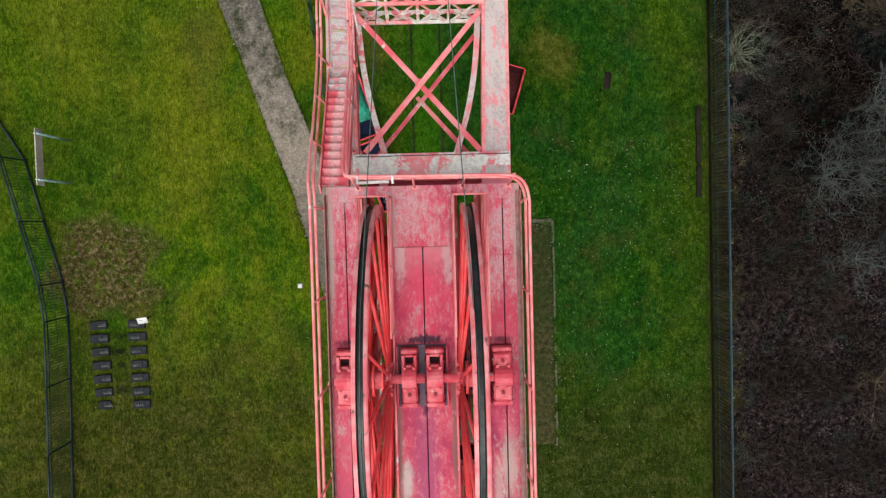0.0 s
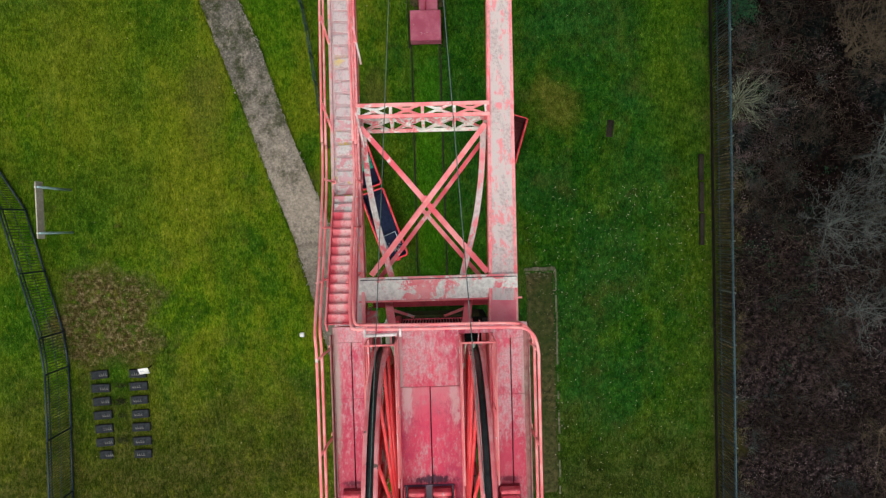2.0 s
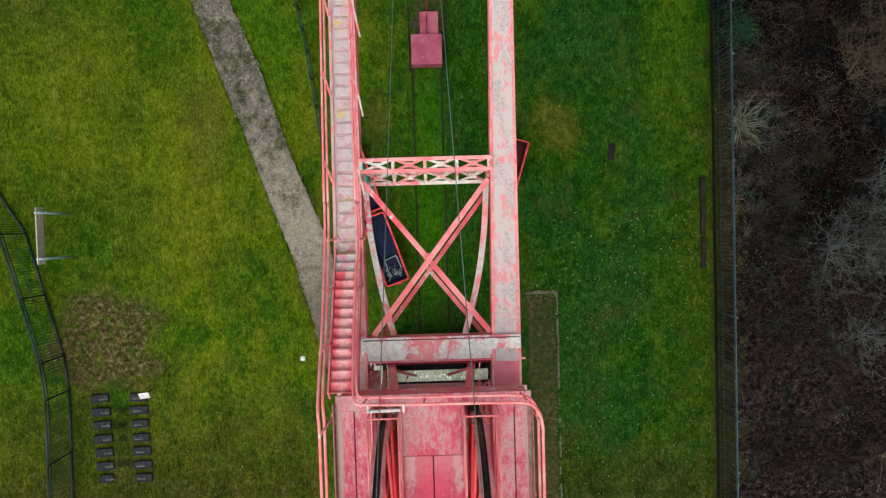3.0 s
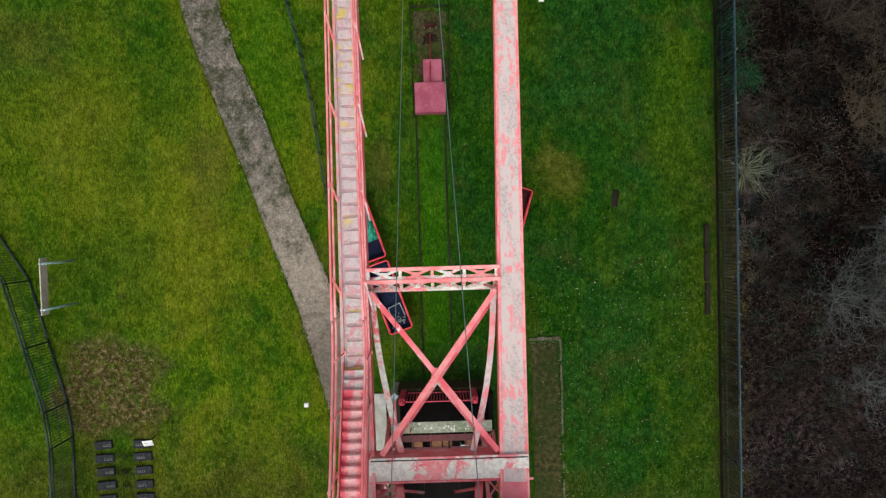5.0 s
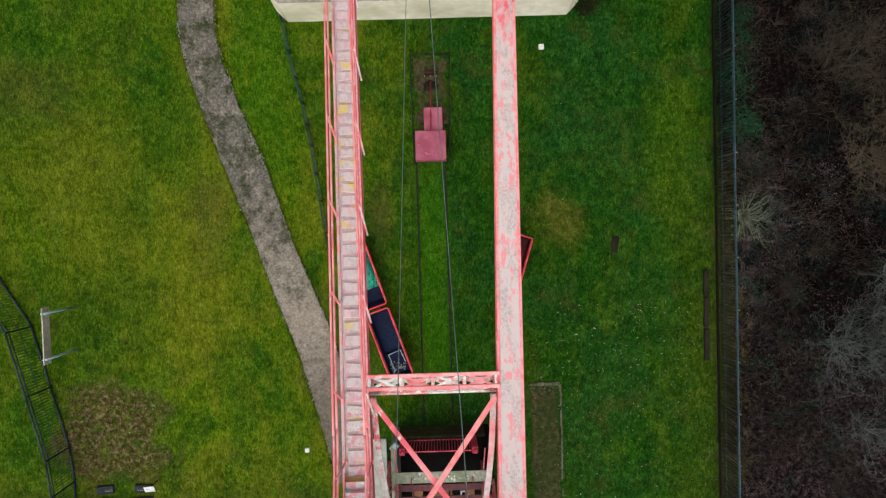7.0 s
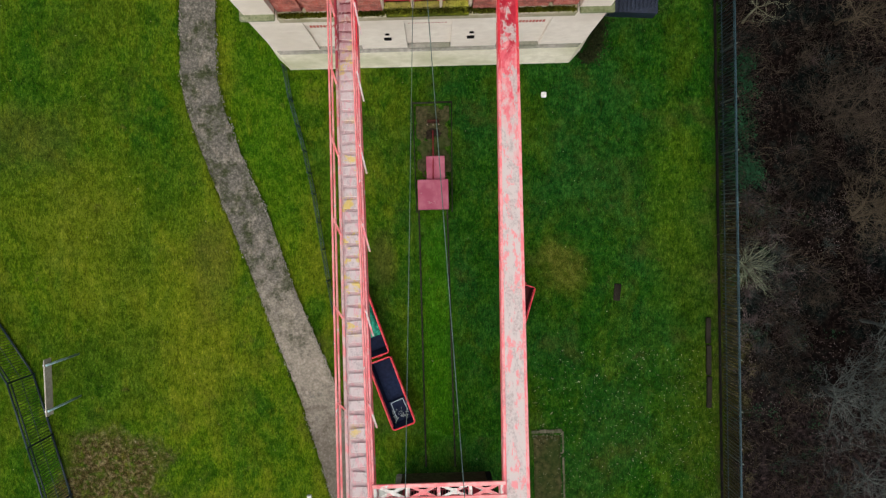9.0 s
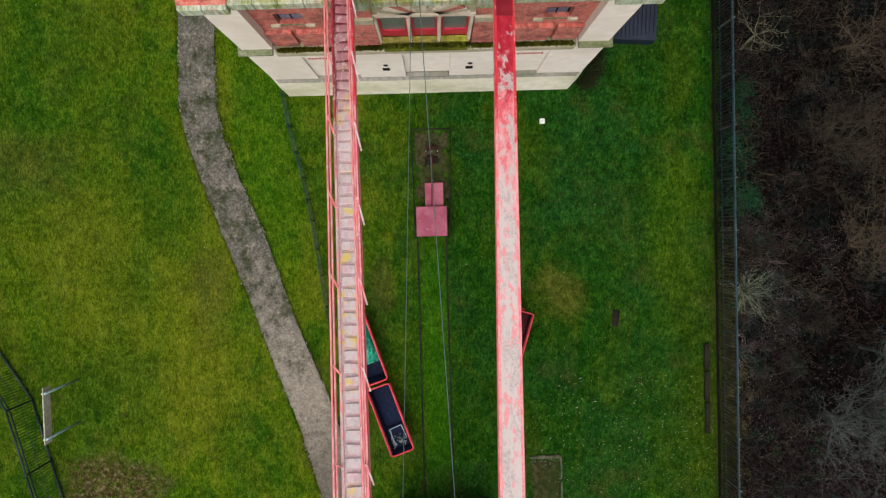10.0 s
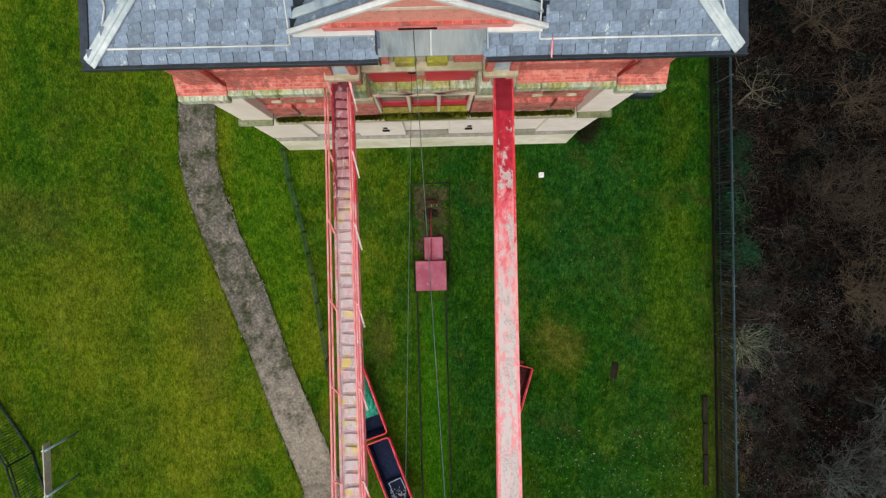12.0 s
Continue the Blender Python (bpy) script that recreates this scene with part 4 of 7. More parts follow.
DOWN = Vector((0, -0.25, -0.65))


def on_beam(x, at):
    return Vector((x, at.y, at.z))


for at, m in ((BACK_T, paint_rail), (FRONT_T, paint_rail), (BACK_T + DOWN, paint_beam), (FRONT_T + DOWN, paint_beam)):
    bm = B()
    bar(bm, on_beam(-1.86, at), on_beam(1.22, at), 0.085, 0.06, bev=0.006)
    part("lattice_chord", bm, m, tower)
n_l = 4
for k in range(n_l + 1):
    x = -1.78 + k * 2.92 / n_l
    bm = B()
    for a, b in ((BACK_T, FRONT_T), (BACK_T + DOWN, FRONT_T + DOWN), (FRONT_T, FRONT_T + DOWN)):
        bar(bm, on_beam(x, a), on_beam(x, b), 0.02, 0.07, (1, 0, 0))
    part("lattice_post", bm, paint_beam, tower)
    if k < n_l:
        x1 = x + 2.92 / n_l
        for a, b, m in ((BACK_T, FRONT_T, paint_rail if k % 2 else paint_beam), (BACK_T + DOWN, FRONT_T + DOWN, paint_beam), (FRONT_T, FRONT_T + DOWN, paint_beam)):
            for lay, (p, q) in enumerate(((a, b), (b, a))):
                bm = B()
                off = Vector((0, 0, 0.012 * lay))
                bar(bm, on_beam(x + 0.03, p) + off, on_beam(x1 - 0.03, q) + off, 0.062, 0.012, (0, 0.4, 0.9))
                part("lattice_bar", bm, m, tower)
            bm = B()
            c = (on_beam((x + x1) / 2, a) + on_beam((x + x1) / 2, b)) / 2 + Vector((0, 0, 0.024))
            bar(bm, c - Vector((0.085, 0, 0)), c + Vector((0.085, 0, 0)), 0.13, 0.012, b - a if abs((b - a).z) > 0.5 else (0, 0.4, 0.9), 0.004)
            part("lattice_gusset", bm, m, tower)

# crossed braces between the legs, in two layers
for drop, back, w in ((0.0, 0.0, 0.118), (0.65, 0.27, 0.095)):
    for xa, xb, lift in ((-1.74, 0.98, 0.0), (1.10, -1.48, 0.05)):
        bm = B()
        a, b = (xa, 4.86 - back, 22.0 - drop + lift), (xb, 1.56 - back, 23.26 - drop + lift)
        if drop and lift == 0:
            a = tuple((p + q) / 2 for p, q in zip(a, b))
        bar(bm, a, b, w, 0.02)
        bar(bm, (a[0], a[1], a[2] - 0.04), (b[0], b[1], b[2] - 0.04), 0.02, 0.08)
        part("cross_brace", bm, paint_bar if lift == 0 or drop else paint_rail, tower)
bm = B()
box(bm, (XC - 0.07, 3.10, 22.63), (XC + 0.07, 3.24, 22.65), 0.006)
part("gusset", bm, paint_bar, tower)
# bowed knee struts
for pts in (((-1.72, 4.85, 21.7), (-1.60, 3.7, 22.05), (-1.38, 2.6, 22.45), (-1.08, 1.5, 22.95)), ((1.08, 4.85, 21.7), (0.98, 3.7, 22.05), (0.78, 2.6, 22.45), (0.46, 1.5, 22.95))):
    line = smooth_line(pts, 5)
    bm = B()
    sec = [[bm.verts.new(p + Vector((sx * 0.065, 0, sz * 0.05))) for sx, sz in ((-1, -1), (1, -1), (1, 1), (-1, 1))] for p in line]
    for p, q in zip(sec, sec[1:]):
        for k in range(4):
            bm.faces.new((p[k], p[(k + 1) % 4], q[(k + 1) % 4], q[k]))
    bm.faces.new(sec[0])
    bm.faces.new(sec[-1])
    part("knee_strut", bm, paint_beam if pts[0][0] < 0 else paint_top, tower)

# handrails: (points of the top rail, radius); a middle rail runs 0.5 below
RAIL = 26.3


def rail_run(points, drops=(0.0, 0.52), r=0.027):
    for d in drops:
        bm = B()
        tube(bm, smooth_line([(x, y, z - d) for x, y, z in points], 5), r, 8)
        part("handrail", bm, paint_rail, tower)


def stanchion(base, top):
    bm = B()
    tube(bm, [base, top], 0.022, 6)
    box(bm, (base[0] - 0.05, base[1] - 0.04, base[2] - 0.01), (base[0] + 0.05, base[1] + 0.04, base[2] + 0.015))
    part("stanchion", bm, paint_rail, tower)


rail_run([(-2.17, -9.5, RAIL), (-2.17, -5, RAIL), (-2.17, -2, RAIL), (-2.17, 0.3, RAIL), (-2.19, 0.9, RAIL - 0.05), (-2.27, 2.0, leg_z(2.0) + 2.0), (-2.40, 3.5, leg_z(3.5) + 1.08), (-2.44, 4.4, leg_z(4.4) + 1.02)])
ys = [4.4, 8, 12, 16, 19.6]
rail_run([(left_x(y) - 0.36, y, leg_z(y) + 1.02) for y in ys])
rail_run([(left_x(y) + 0.30, y, leg_z(y) + 1.02) for y in ys])
rail_run([(-1.48, 0.86, RAIL), (-1.60, 1.0, RAIL - 0.15), (-1.68, 2.0, leg_z(2.0) + 2.0), (-1.74, 3.5, leg_z(3.5) + 1.08), (left_x(4.4) + 0.30, 4.4, leg_z(4.4) + 1.02)])
rail_run([(-1.48, 0.86, RAIL), (-0.6, 0.84, RAIL), (0.6, 0.83, RAIL), (1.18, 0.82, RAIL), (1.40, 0.78, RAIL), (1.54, 0.64, RAIL), (1.60, 0.38, RAIL), (1.60, 0.0, RAIL), (1.60, -2, RAIL), (1.60, -5, RAIL), (1.60, -9.5, RAIL)])
for y in (-8.4, -6.6, -4.75, -3.0, -1.3, 0.35):
    stanchion((-2.11, y, DECK - 0.12), (-2.17, y, RAIL))
    stanchion((1.58, y + 0.05, DECK - 0.12), (1.60, y + 0.05, RAIL))
for x in (-1.46, -0.4, 0.5, 1.36):
    stanchion((x, 0.70, DECK), (x, 0.83, RAIL))
for k in range(8):
    y = 4.9 + k * 2.1
    for s, name in ((-1, "outer"), (1, "inner")):
        x0, x1 = left_x(y) + s * 0.30, left_x(y) + (-0.36 if s < 0 else 0.30)
        bm = B()
        bar(bm, (x0, y - 0.12, leg_z(y - 0.12) - 0.32), (x1, y + 0.38, leg_z(y + 0.38) + 1.02), 0.055, 0.02, (0, 1, 0))
        part("stanchion", bm, paint_rail, tower)
        if s > 0:
            bm = B()
            bar(bm, (x0 + 0.13, y - 0.50, leg_z(y - 0.5) - 0.30), (x0 + 0.02, y + 0.24, leg_z(y + 0.24) + 0.62), 0.045, 0.015)
            part("rail_brace", bm, paint_top, tower)
for y in (1.6, 2.6, 3.6):
    for x in (-2.29 - 0.05 * (y - 2), -1.72):
        stanchion((x + (0.06 if x < -2 else 0), y, leg_z(y) + 0.05), (x, y, leg_z(y) + 1.05 + max(0, 3.5 - y) * 0.62))

# guards round the wheel slots
for xa, xb in ((-1.40, -0.86), (0.30, 0.90)):
    for z in (25.98, 25.58):
        bm = B()
        tube(bm, [(xa, -2.0, z), (xa, 0.52, z)], 0.018, 6)
        if z > 25.8:
            tube(bm, [(xa, 0.52, z), (xb, 0.52, z)], 0.018, 6)
        tube(bm, [(xb, 0.52, z), (xb, -2.0, z)], 0.018, 6)
        part("slot_guard", bm, paint_rail, tower)
    for x in (xa, xb):
        for y in (0.52, -0.75, -2.0):
            bm = B()
            tube(bm, [(x, y, DECK), (x, y, 25.98)], 0.016, 6)
            part("guard_post", bm, paint_rail, tower)

# ---- winding wheels ----
HUB_Y, HUB_Z, RADIUS = -2.83, 25.55, 3.22


def winding_wheel(x, label):
    """A spoked rope wheel that stands in its slot, with a greased groove."""
    c = (x, HUB_Y, HUB_Z)
    bm = B()
    R = RADIUS
    ring_x(bm, c, [(-0.118, R - 0.012), (-0.100, R), (-0.054, R), (-0.044, R - 0.09), (-0.036, R - 0.20), (-0.095, R - 0.22), (-0.118, R - 0.05)], 96)
    ring_x(bm, c, [(0.054, R), (0.100, R), (0.118, R - 0.012), (0.118, R - 0.05), (0.095, R - 0.22), (0.036, R - 0.20), (0.044, R - 0.09)], 96)
    w = part("winding_wheel", bm, paint_rim, tower, label)
    bm = B()
    ring_x(bm, c, [(-0.055, R + 0.003), (-0.036, R - 0.08), (0.036, R - 0.08), (0.055, R + 0.003), (0.038, R - 0.15), (-0.038, R - 0.15)], 96)
    part("groove", bm, grease, w, "black greased rope groove")
    bm = B()
    ring_x(bm, c, [(-0.24, 0.10), (-0.24, 0.17), (-0.21, 0.18), (-0.20, 0.38), (-0.16, 0.38), (-0.14, 0.17), (0.14, 0.17), (0.16, 0.38), (0.20, 0.38), (0.21, 0.18), (0.24, 0.17), (0.24, 0.10)], 32)
    part("hub", bm, paint_cast, w)
    for s in (-1, 1):
        for k in range(9):
            a = 2 * math.pi * (k + 0.5) / 9
            bm = B()
            p = Vector((x + s * 0.16, HUB_Y + 0.29 * math.cos(a), HUB_Z + 0.29 * math.sin(a)))
            tube(bm, [p, p + Vector((s * 0.10, 0, 0))], 0.032, 6)
            part("hub_bolt", bm, paint_cast, w)
    for s in (-1, 1):
        bm = B()
        ring_x(bm, (x + s * 0.085, HUB_Y, HUB_Z), [(-0.02, 0.18), (-0.02, 0.30), (0.02, 0.30), (0.02, 0.18)], 24)
        part("hub_ring", bm, paint_wheel, w)
    n = 18
    for k in range(n):
        for s in (-1, 1):
            a0 = 2 * math.pi * (k + (0.25 if s > 0 else 0)) / n
            a1 = a0 + s * 0.10
            p = (x + s * 0.20, HUB_Y + 0.36 * math.cos(a0), HUB_Z + 0.36 * math.sin(a0))
            q = (x + s * 0.09, HUB_Y + (R - 0.19) * math.cos(a1), HUB_Z + (R - 0.19) * math.sin(a1))
            bm = B()
            tube(bm, [p, q], 0.031, 6)
            part("spoke", bm, paint_wheel, w)
    return w


winding_wheel(-1.14, "large spoked red winding wheel with a greased groove")
winding_wheel(0.56, "large spoked red winding wheel with a greased groove")


def bearing(x0, x1, open_slot):
    """A bolted bearing block: base plate, end bars, hollow body, domed cap, side ribs and nuts."""
    b = thing("bearing_block", ((x0 + x1) / 2, HUB_Y, DECK), "red cast-iron bearing block bolted on the deck", "bearing", "bearing blocks of the wheels")
    y0, y1 = -3.40, -2.29
    z0 = DECK + 0.03 if open_slot else DECK + 0.002
    # base plate darkened to read as the shadow gap round the block
    bm = B()
    box(bm, (x0 - 0.03, y0, z0), (x1 + 0.03, y1, DECK + 0.09), 0.012)
    part("base_plate", bm, wine_and_shade, b)
    for y in (y0 + 0.05, y1 - 0.06):
        bm = B()
        box(bm, (x0 - 0.012, y - 0.045, DECK + 0.09), (x1 + 0.012, y + 0.045, DECK + 0.30), 0.02)
        part("end_bar", bm, paint_cast, b)
    for ya, yb, top in ((y0 + 0.10, HUB_Y - 0.14, 0.34), (HUB_Y + 0.14, y1 - 0.11, 0.36)):
        bm = B()
        hollow = ya > HUB_Y and open_slot or ya > HUB_Y and x0 < -1
        if hollow:
            box(bm, (x0, ya, DECK + 0.09), (x0 + 0.06, yb, DECK + top), 0.012)
            box(bm, (x1 - 0.06, ya, DECK + 0.09), (x1, yb, DECK + top), 0.012)
            box(bm, (x0 + 0.06, ya, DECK + 0.09), (x1 - 0.06, ya + 0.10, DECK + top - 0.03), 0.012)
            box(bm, (x0 + 0.06, yb - 0.05, DECK + 0.09), (x1 - 0.06, yb, DECK + top - 0.06), 0.012)
        else:
            box(bm, (x0, ya, DECK + 0.09), (x1, yb, DECK + top), 0.035)
        part("body", bm, paint_cast, b)
        bm = B()
        xm, ym = (x0 + x1) / 2, (ya + yb) / 2
        # black floor in the hollow, its darkness put into the colour
        if hollow:
            box(bm, (x0 + 0.07, ya + 0.11, DECK + 0.10), (x1 - 0.07, yb - 0.06, DECK + 0.16))
            part("dark_hollow", bm, black_line, b)
        else:
            tube(bm, [(xm, ym, DECK + top - 0.01), (xm, ym, DECK + top + 0.04)], 0.036, 8)
            part("oil_cup", bm, wine_and_shade, b)
    bm = B()
    rows = []
    for k in range(9):
        a = math.pi * k / 8
        rows.append([bm.verts.new((xx, HUB_Y + 0.19 * math.cos(a), HUB_Z - 0.06 + 0.20 * math.sin(a))) for xx in (x0 + 0.008, x0 + 0.03, x1 - 0.03, x1 - 0.008)])
    for p, q in zip(rows, rows[1:]):
        for k in range(3):
            bm.faces.new((p[k], p[k + 1], q[k + 1], q[k]))
    for k in (0, 3):
        bm.faces.new([r[k] for r in rows])
    bm.faces.new([r[k] for r in (rows[0], rows[-1]) for k in ((0, 3) if r is rows[0] else (3, 0))])
    part("cap", bm, paint_cast, b)
    for dx in (0.2, 0.8):
        for y in (HUB_Y - 0.20, HUB_Y + 0.20):
            bm = B()
            xx = x0 + (x1 - x0) * dx
            tube(bm, [(xx, y, DECK + 0.33), (xx, y, DECK + 0.46)], 0.032, 6)
            part("nut", bm, paint_cast, b)
    for sx, xx in ((-1, x0), (1, x1)):
        for ya, yb in ((y0 + 0.12, HUB_Y - 0.20), (HUB_Y + 0.20, y1 - 0.12)):
            bm = B()
            bar(bm, (xx + sx * 0.022, (ya + yb) / 2 - 0.02, DECK + 0.09), (xx + sx * 0.004, (ya + yb) / 2 - 0.02, DECK + 0.28), 0.03, 0.035, (0, 1, 0))
            part("rib", bm, wine_and_shade, b)


bearing(-1.92, -1.62, False)
bearing(-0.72, -0.44, True)
bearing(-0.26, 0.05, True)
bearing(0.98, 1.32, False)
# stained tray between and round the two middle blocks
oily = grainy("oily_steel", (0.030, 0.018, 0.050), (0.16, 0.050, 0.110), 6, 0.4)
tray = thing("bearing_tray", (-0.33, HUB_Y, DECK), "oil-stained purple steel tray under the middle bearings", "tray")
bm = B()
box(bm, (-0.81, -3.43, DECK + 0.003), (0.13, -2.26, DECK + 0.028), 0.004)
part("plate", bm, oily, tray)
for x in (-0.805, 0.125):
    bm = B()
    box(bm, (x - 0.012, -3.41, DECK + 0.003), (x + 0.012, -2.28, DECK + 0.24), 0.005)
    part("side_plate", bm, paint_cast, tray)
# plates and blocks under the slot of the second wheel
for name, lo, hi, m in (("packing_plate", (0.36, -5.3, 24.3), (0.86, -4.85, 24.36), None), ("packing_block", (0.34, -4.35, 24.2), (0.62, -3.9, 24.6), concrete), ("packing_block", (0.34, -4.75, 24.2), (0.66, -4.5, 24.4), pit_dark)):
    bm = B()
    box(bm, lo, hi, 0.02)
    part(name, bm, m or paint_cast, tower)
for x0, x1 in ((-1.95, -0.30), (-0.25, 1.36)):
    bm = B()
    tube(bm, [(x0, HUB_Y, HUB_Z), (x1, HUB_Y, HUB_Z)], 0.085, 16)
    single("wheel_axle", bm, paint_cast, "red painted steel axle of a winding wheel", "axle", "wheel axles")

# ---- ropes from the wheels to the engine house and down the shaft ----
for x, end in ((-1.14, (-0.65, 20.35, 16.0)), (0.53, (-0.44, 20.16, 21.58))):
    dy, dz = end[1] - HUB_Y, end[2] - HUB_Z
    rr = RADIUS - 0.06
    a = math.atan2(dz, dy) + math.acos(rr / math.hypot(dy, dz))
    pts = [(x, HUB_Y - rr, 2.0), (x, HUB_Y - rr, HUB_Z)]
    for k in range(1, 25):
        b = math.pi + (a - math.pi) * k / 24
        pts.append((x, HUB_Y + rr * math.cos(b), HUB_Z + rr * math.sin(b)))
    start = Vector(pts[-1])
    for k in range(1, 25):
        u = k / 24
        p = start.lerp(Vector(end), u)
        p.z -= 0.22 * math.sin(math.pi * u)
        pts.append(tuple(p))
    bm = B()
    tube(bm, pts, 0.0088, 6)
    single("winding_rope", bm, steel_rope, "grey steel wire rope running from wheel to engine house", "rope", "winding ropes")


# short white pipe with clips, fixed along the front of the deck
pipe = thing("white_pipe", (-1.05, 0.74, 26.3), "short chalky white pipe clipped to the front handrail", "pipe")
bm = B()
tube(bm, [(-1.34, 0.745, 26.31), (-1.1, 0.75, 26.31), (-0.80, 0.755, 26.32)], 0.03, 8)
part("tube", bm, white_pipe_paint, pipe)
for x in (-1.34, -0.74):
    bm = B()
    box(bm, (x - 0.022, 0.715, 26.28), (x + 0.022, 0.86, 26.345), 0.01)
    part("clip", bm, white_pipe_paint, pipe)

# ---- engine house ----
house = thing("engine_house", (XC, 28, 0), "tall red brick engine house with cream rendered base and slate roof", "building")
BACK = 38.0


def wall_block(name, lo, hi, material, label="", bev=0.0, parent=None):
    bm = B()
    box(bm, lo, hi, bev)
    return part(name, bm, material, parent or house, label)


def hx(d):
    return XC + d


# plinth with splayed corners
bm = B()
prof = [(hx(-7.98), 20.40), (hx(-7.40), 19.83), (hx(7.40), 19.83), (hx(7.98), 20.40), (hx(7.98), BACK), (hx(-7.98), BACK)]
lower = [bm.verts.new((x, y, -0.15)) for x, y in prof]
upper = [bm.verts.new((XC + (x - XC) * 0.99, y + 0.12 if y < 21 else y, 2.75)) for x, y in prof]
for k in range(6):
    bm.faces.new((lower[k], lower[(k + 1) % 6], upper[(k + 1) % 6], upper[k]))
bm.faces.new(upper)
bw = B()
lip = [[bw.verts.new((XC + (x - XC) * f, y + d if y < 21 else y, z)) for x, y in prof] for f, d, z in ((0.989, 0.125, 2.752), (0.975, 0.22, 2.86))]
for k in range(6):
    bw.faces.new((lip[0][k], lip[0][(k + 1) % 6], lip[1][(k + 1) % 6], lip[1][k]))
bw.faces.new(lip[1])
part("plinth_weathering", bw, concrete, house, "grey stained sloping top of the plinth")
part("plinth", bm, render_base, house, "cream plinth stained green towards its edge")

# lower storey: rendered, with recessed bays
pieces = [(-7.55, -5.35), (-3.25, -1.05), (1.05, 3.25), (5.35, 7.55)]
for a, b in pieces:
    wall_block("wall", (hx(a), 20.12, 2.9), (hx(b), BACK, 8.0), render_white)
for a, b in ((-5.35, -3.25), (-1.05, 1.05), (3.25, 5.35)):
    deep = 20.24 if abs(a + b) > 1 else 20.32
    wall_block("recess", (hx(a), deep, 2.9), (hx(b), BACK - 0.02, 7.0), render_white)
    wall_block("lintel", (hx(a), 20.15, 7.0), (hx(b), BACK - 0.02, 8.0), render_white)
    wall_block("sill", (hx(a) + 0.03, 20.06, 2.94 if abs(a + b) > 1 else 2.2), (hx(b) - 0.03, 20.30, 3.06), concrete, bev=0.02)
    # pattern of red vent bricks under the lintel
    for k in range(12):
        x = hx(a) + 0.16 + k * (b - a - 0.32) / 12
        for z in (6.42, 6.68):
            wall_block("vent_brick", (x, deep - 0.03, z), (x + 0.10, deep + 0.02, z + 0.16), brick_red)
# joints of the render, as shallow grooves between proud bands
for z in (4.1, 5.2, 6.3):
    for a, b in pieces:
        wall_block("render_band", (hx(a) + 0.02, 20.117, z), (hx(b) - 0.02, 20.123, z + 1.06), render_white)
# little vents with their plates
for x in (-1.9, 1.95):
    wall_block("vent", (hx(x) - 0.17, 20.06, 4.5), (hx(x) + 0.17, 20.10, 4.9), pit_dark, "black square vent", 0.01)
    wall_block("vent", (hx(x) - 0.08, 20.07, 5.35), (hx(x) + 0.12, 20.115, 5.55), pit_dark, "black square vent", 0.01)

# first ledge with moss and weeds on it
dark_ledge = grainy("dark_green_stone", (0.045, 0.060, 0.022), (0.30, 0.31, 0.20), 4, 0.9, blotch=(0.10, 0.12, 0.04), bump=0.5, dist=0.02)
for a, b in ((-7.55, -6.2), (6.2, 7.55)):
    wall_block("wall", (hx(a), 20.12, 8.0), (hx(b), 21, 8.74), render_white)
wall_block("ledge", (hx(-7.63), 19.82, 8.82), (hx(-6.2), 21, 9.0), dark_ledge, "stone ledge capped with moss", 0.04)
wall_block("ledge", (hx(6.2), 19.82, 8.82), (hx(7.63), 21, 9.0), dark_ledge, "stone ledge capped with moss", 0.04)
wall_block("ledge", (hx(-6.2), 19.98, 8.0), (hx(6.2), 21, 8.55), stone, "stone ledge capped with moss", 0.04)
wall_block("ledge_return", (hx(-7.63), 21, 8.55), (hx(-7.3), BACK, 9.0), stone)
wall_block("ledge_return", (hx(7.3), 21, 8.55), (hx(7.63), BACK, 9.0), stone)

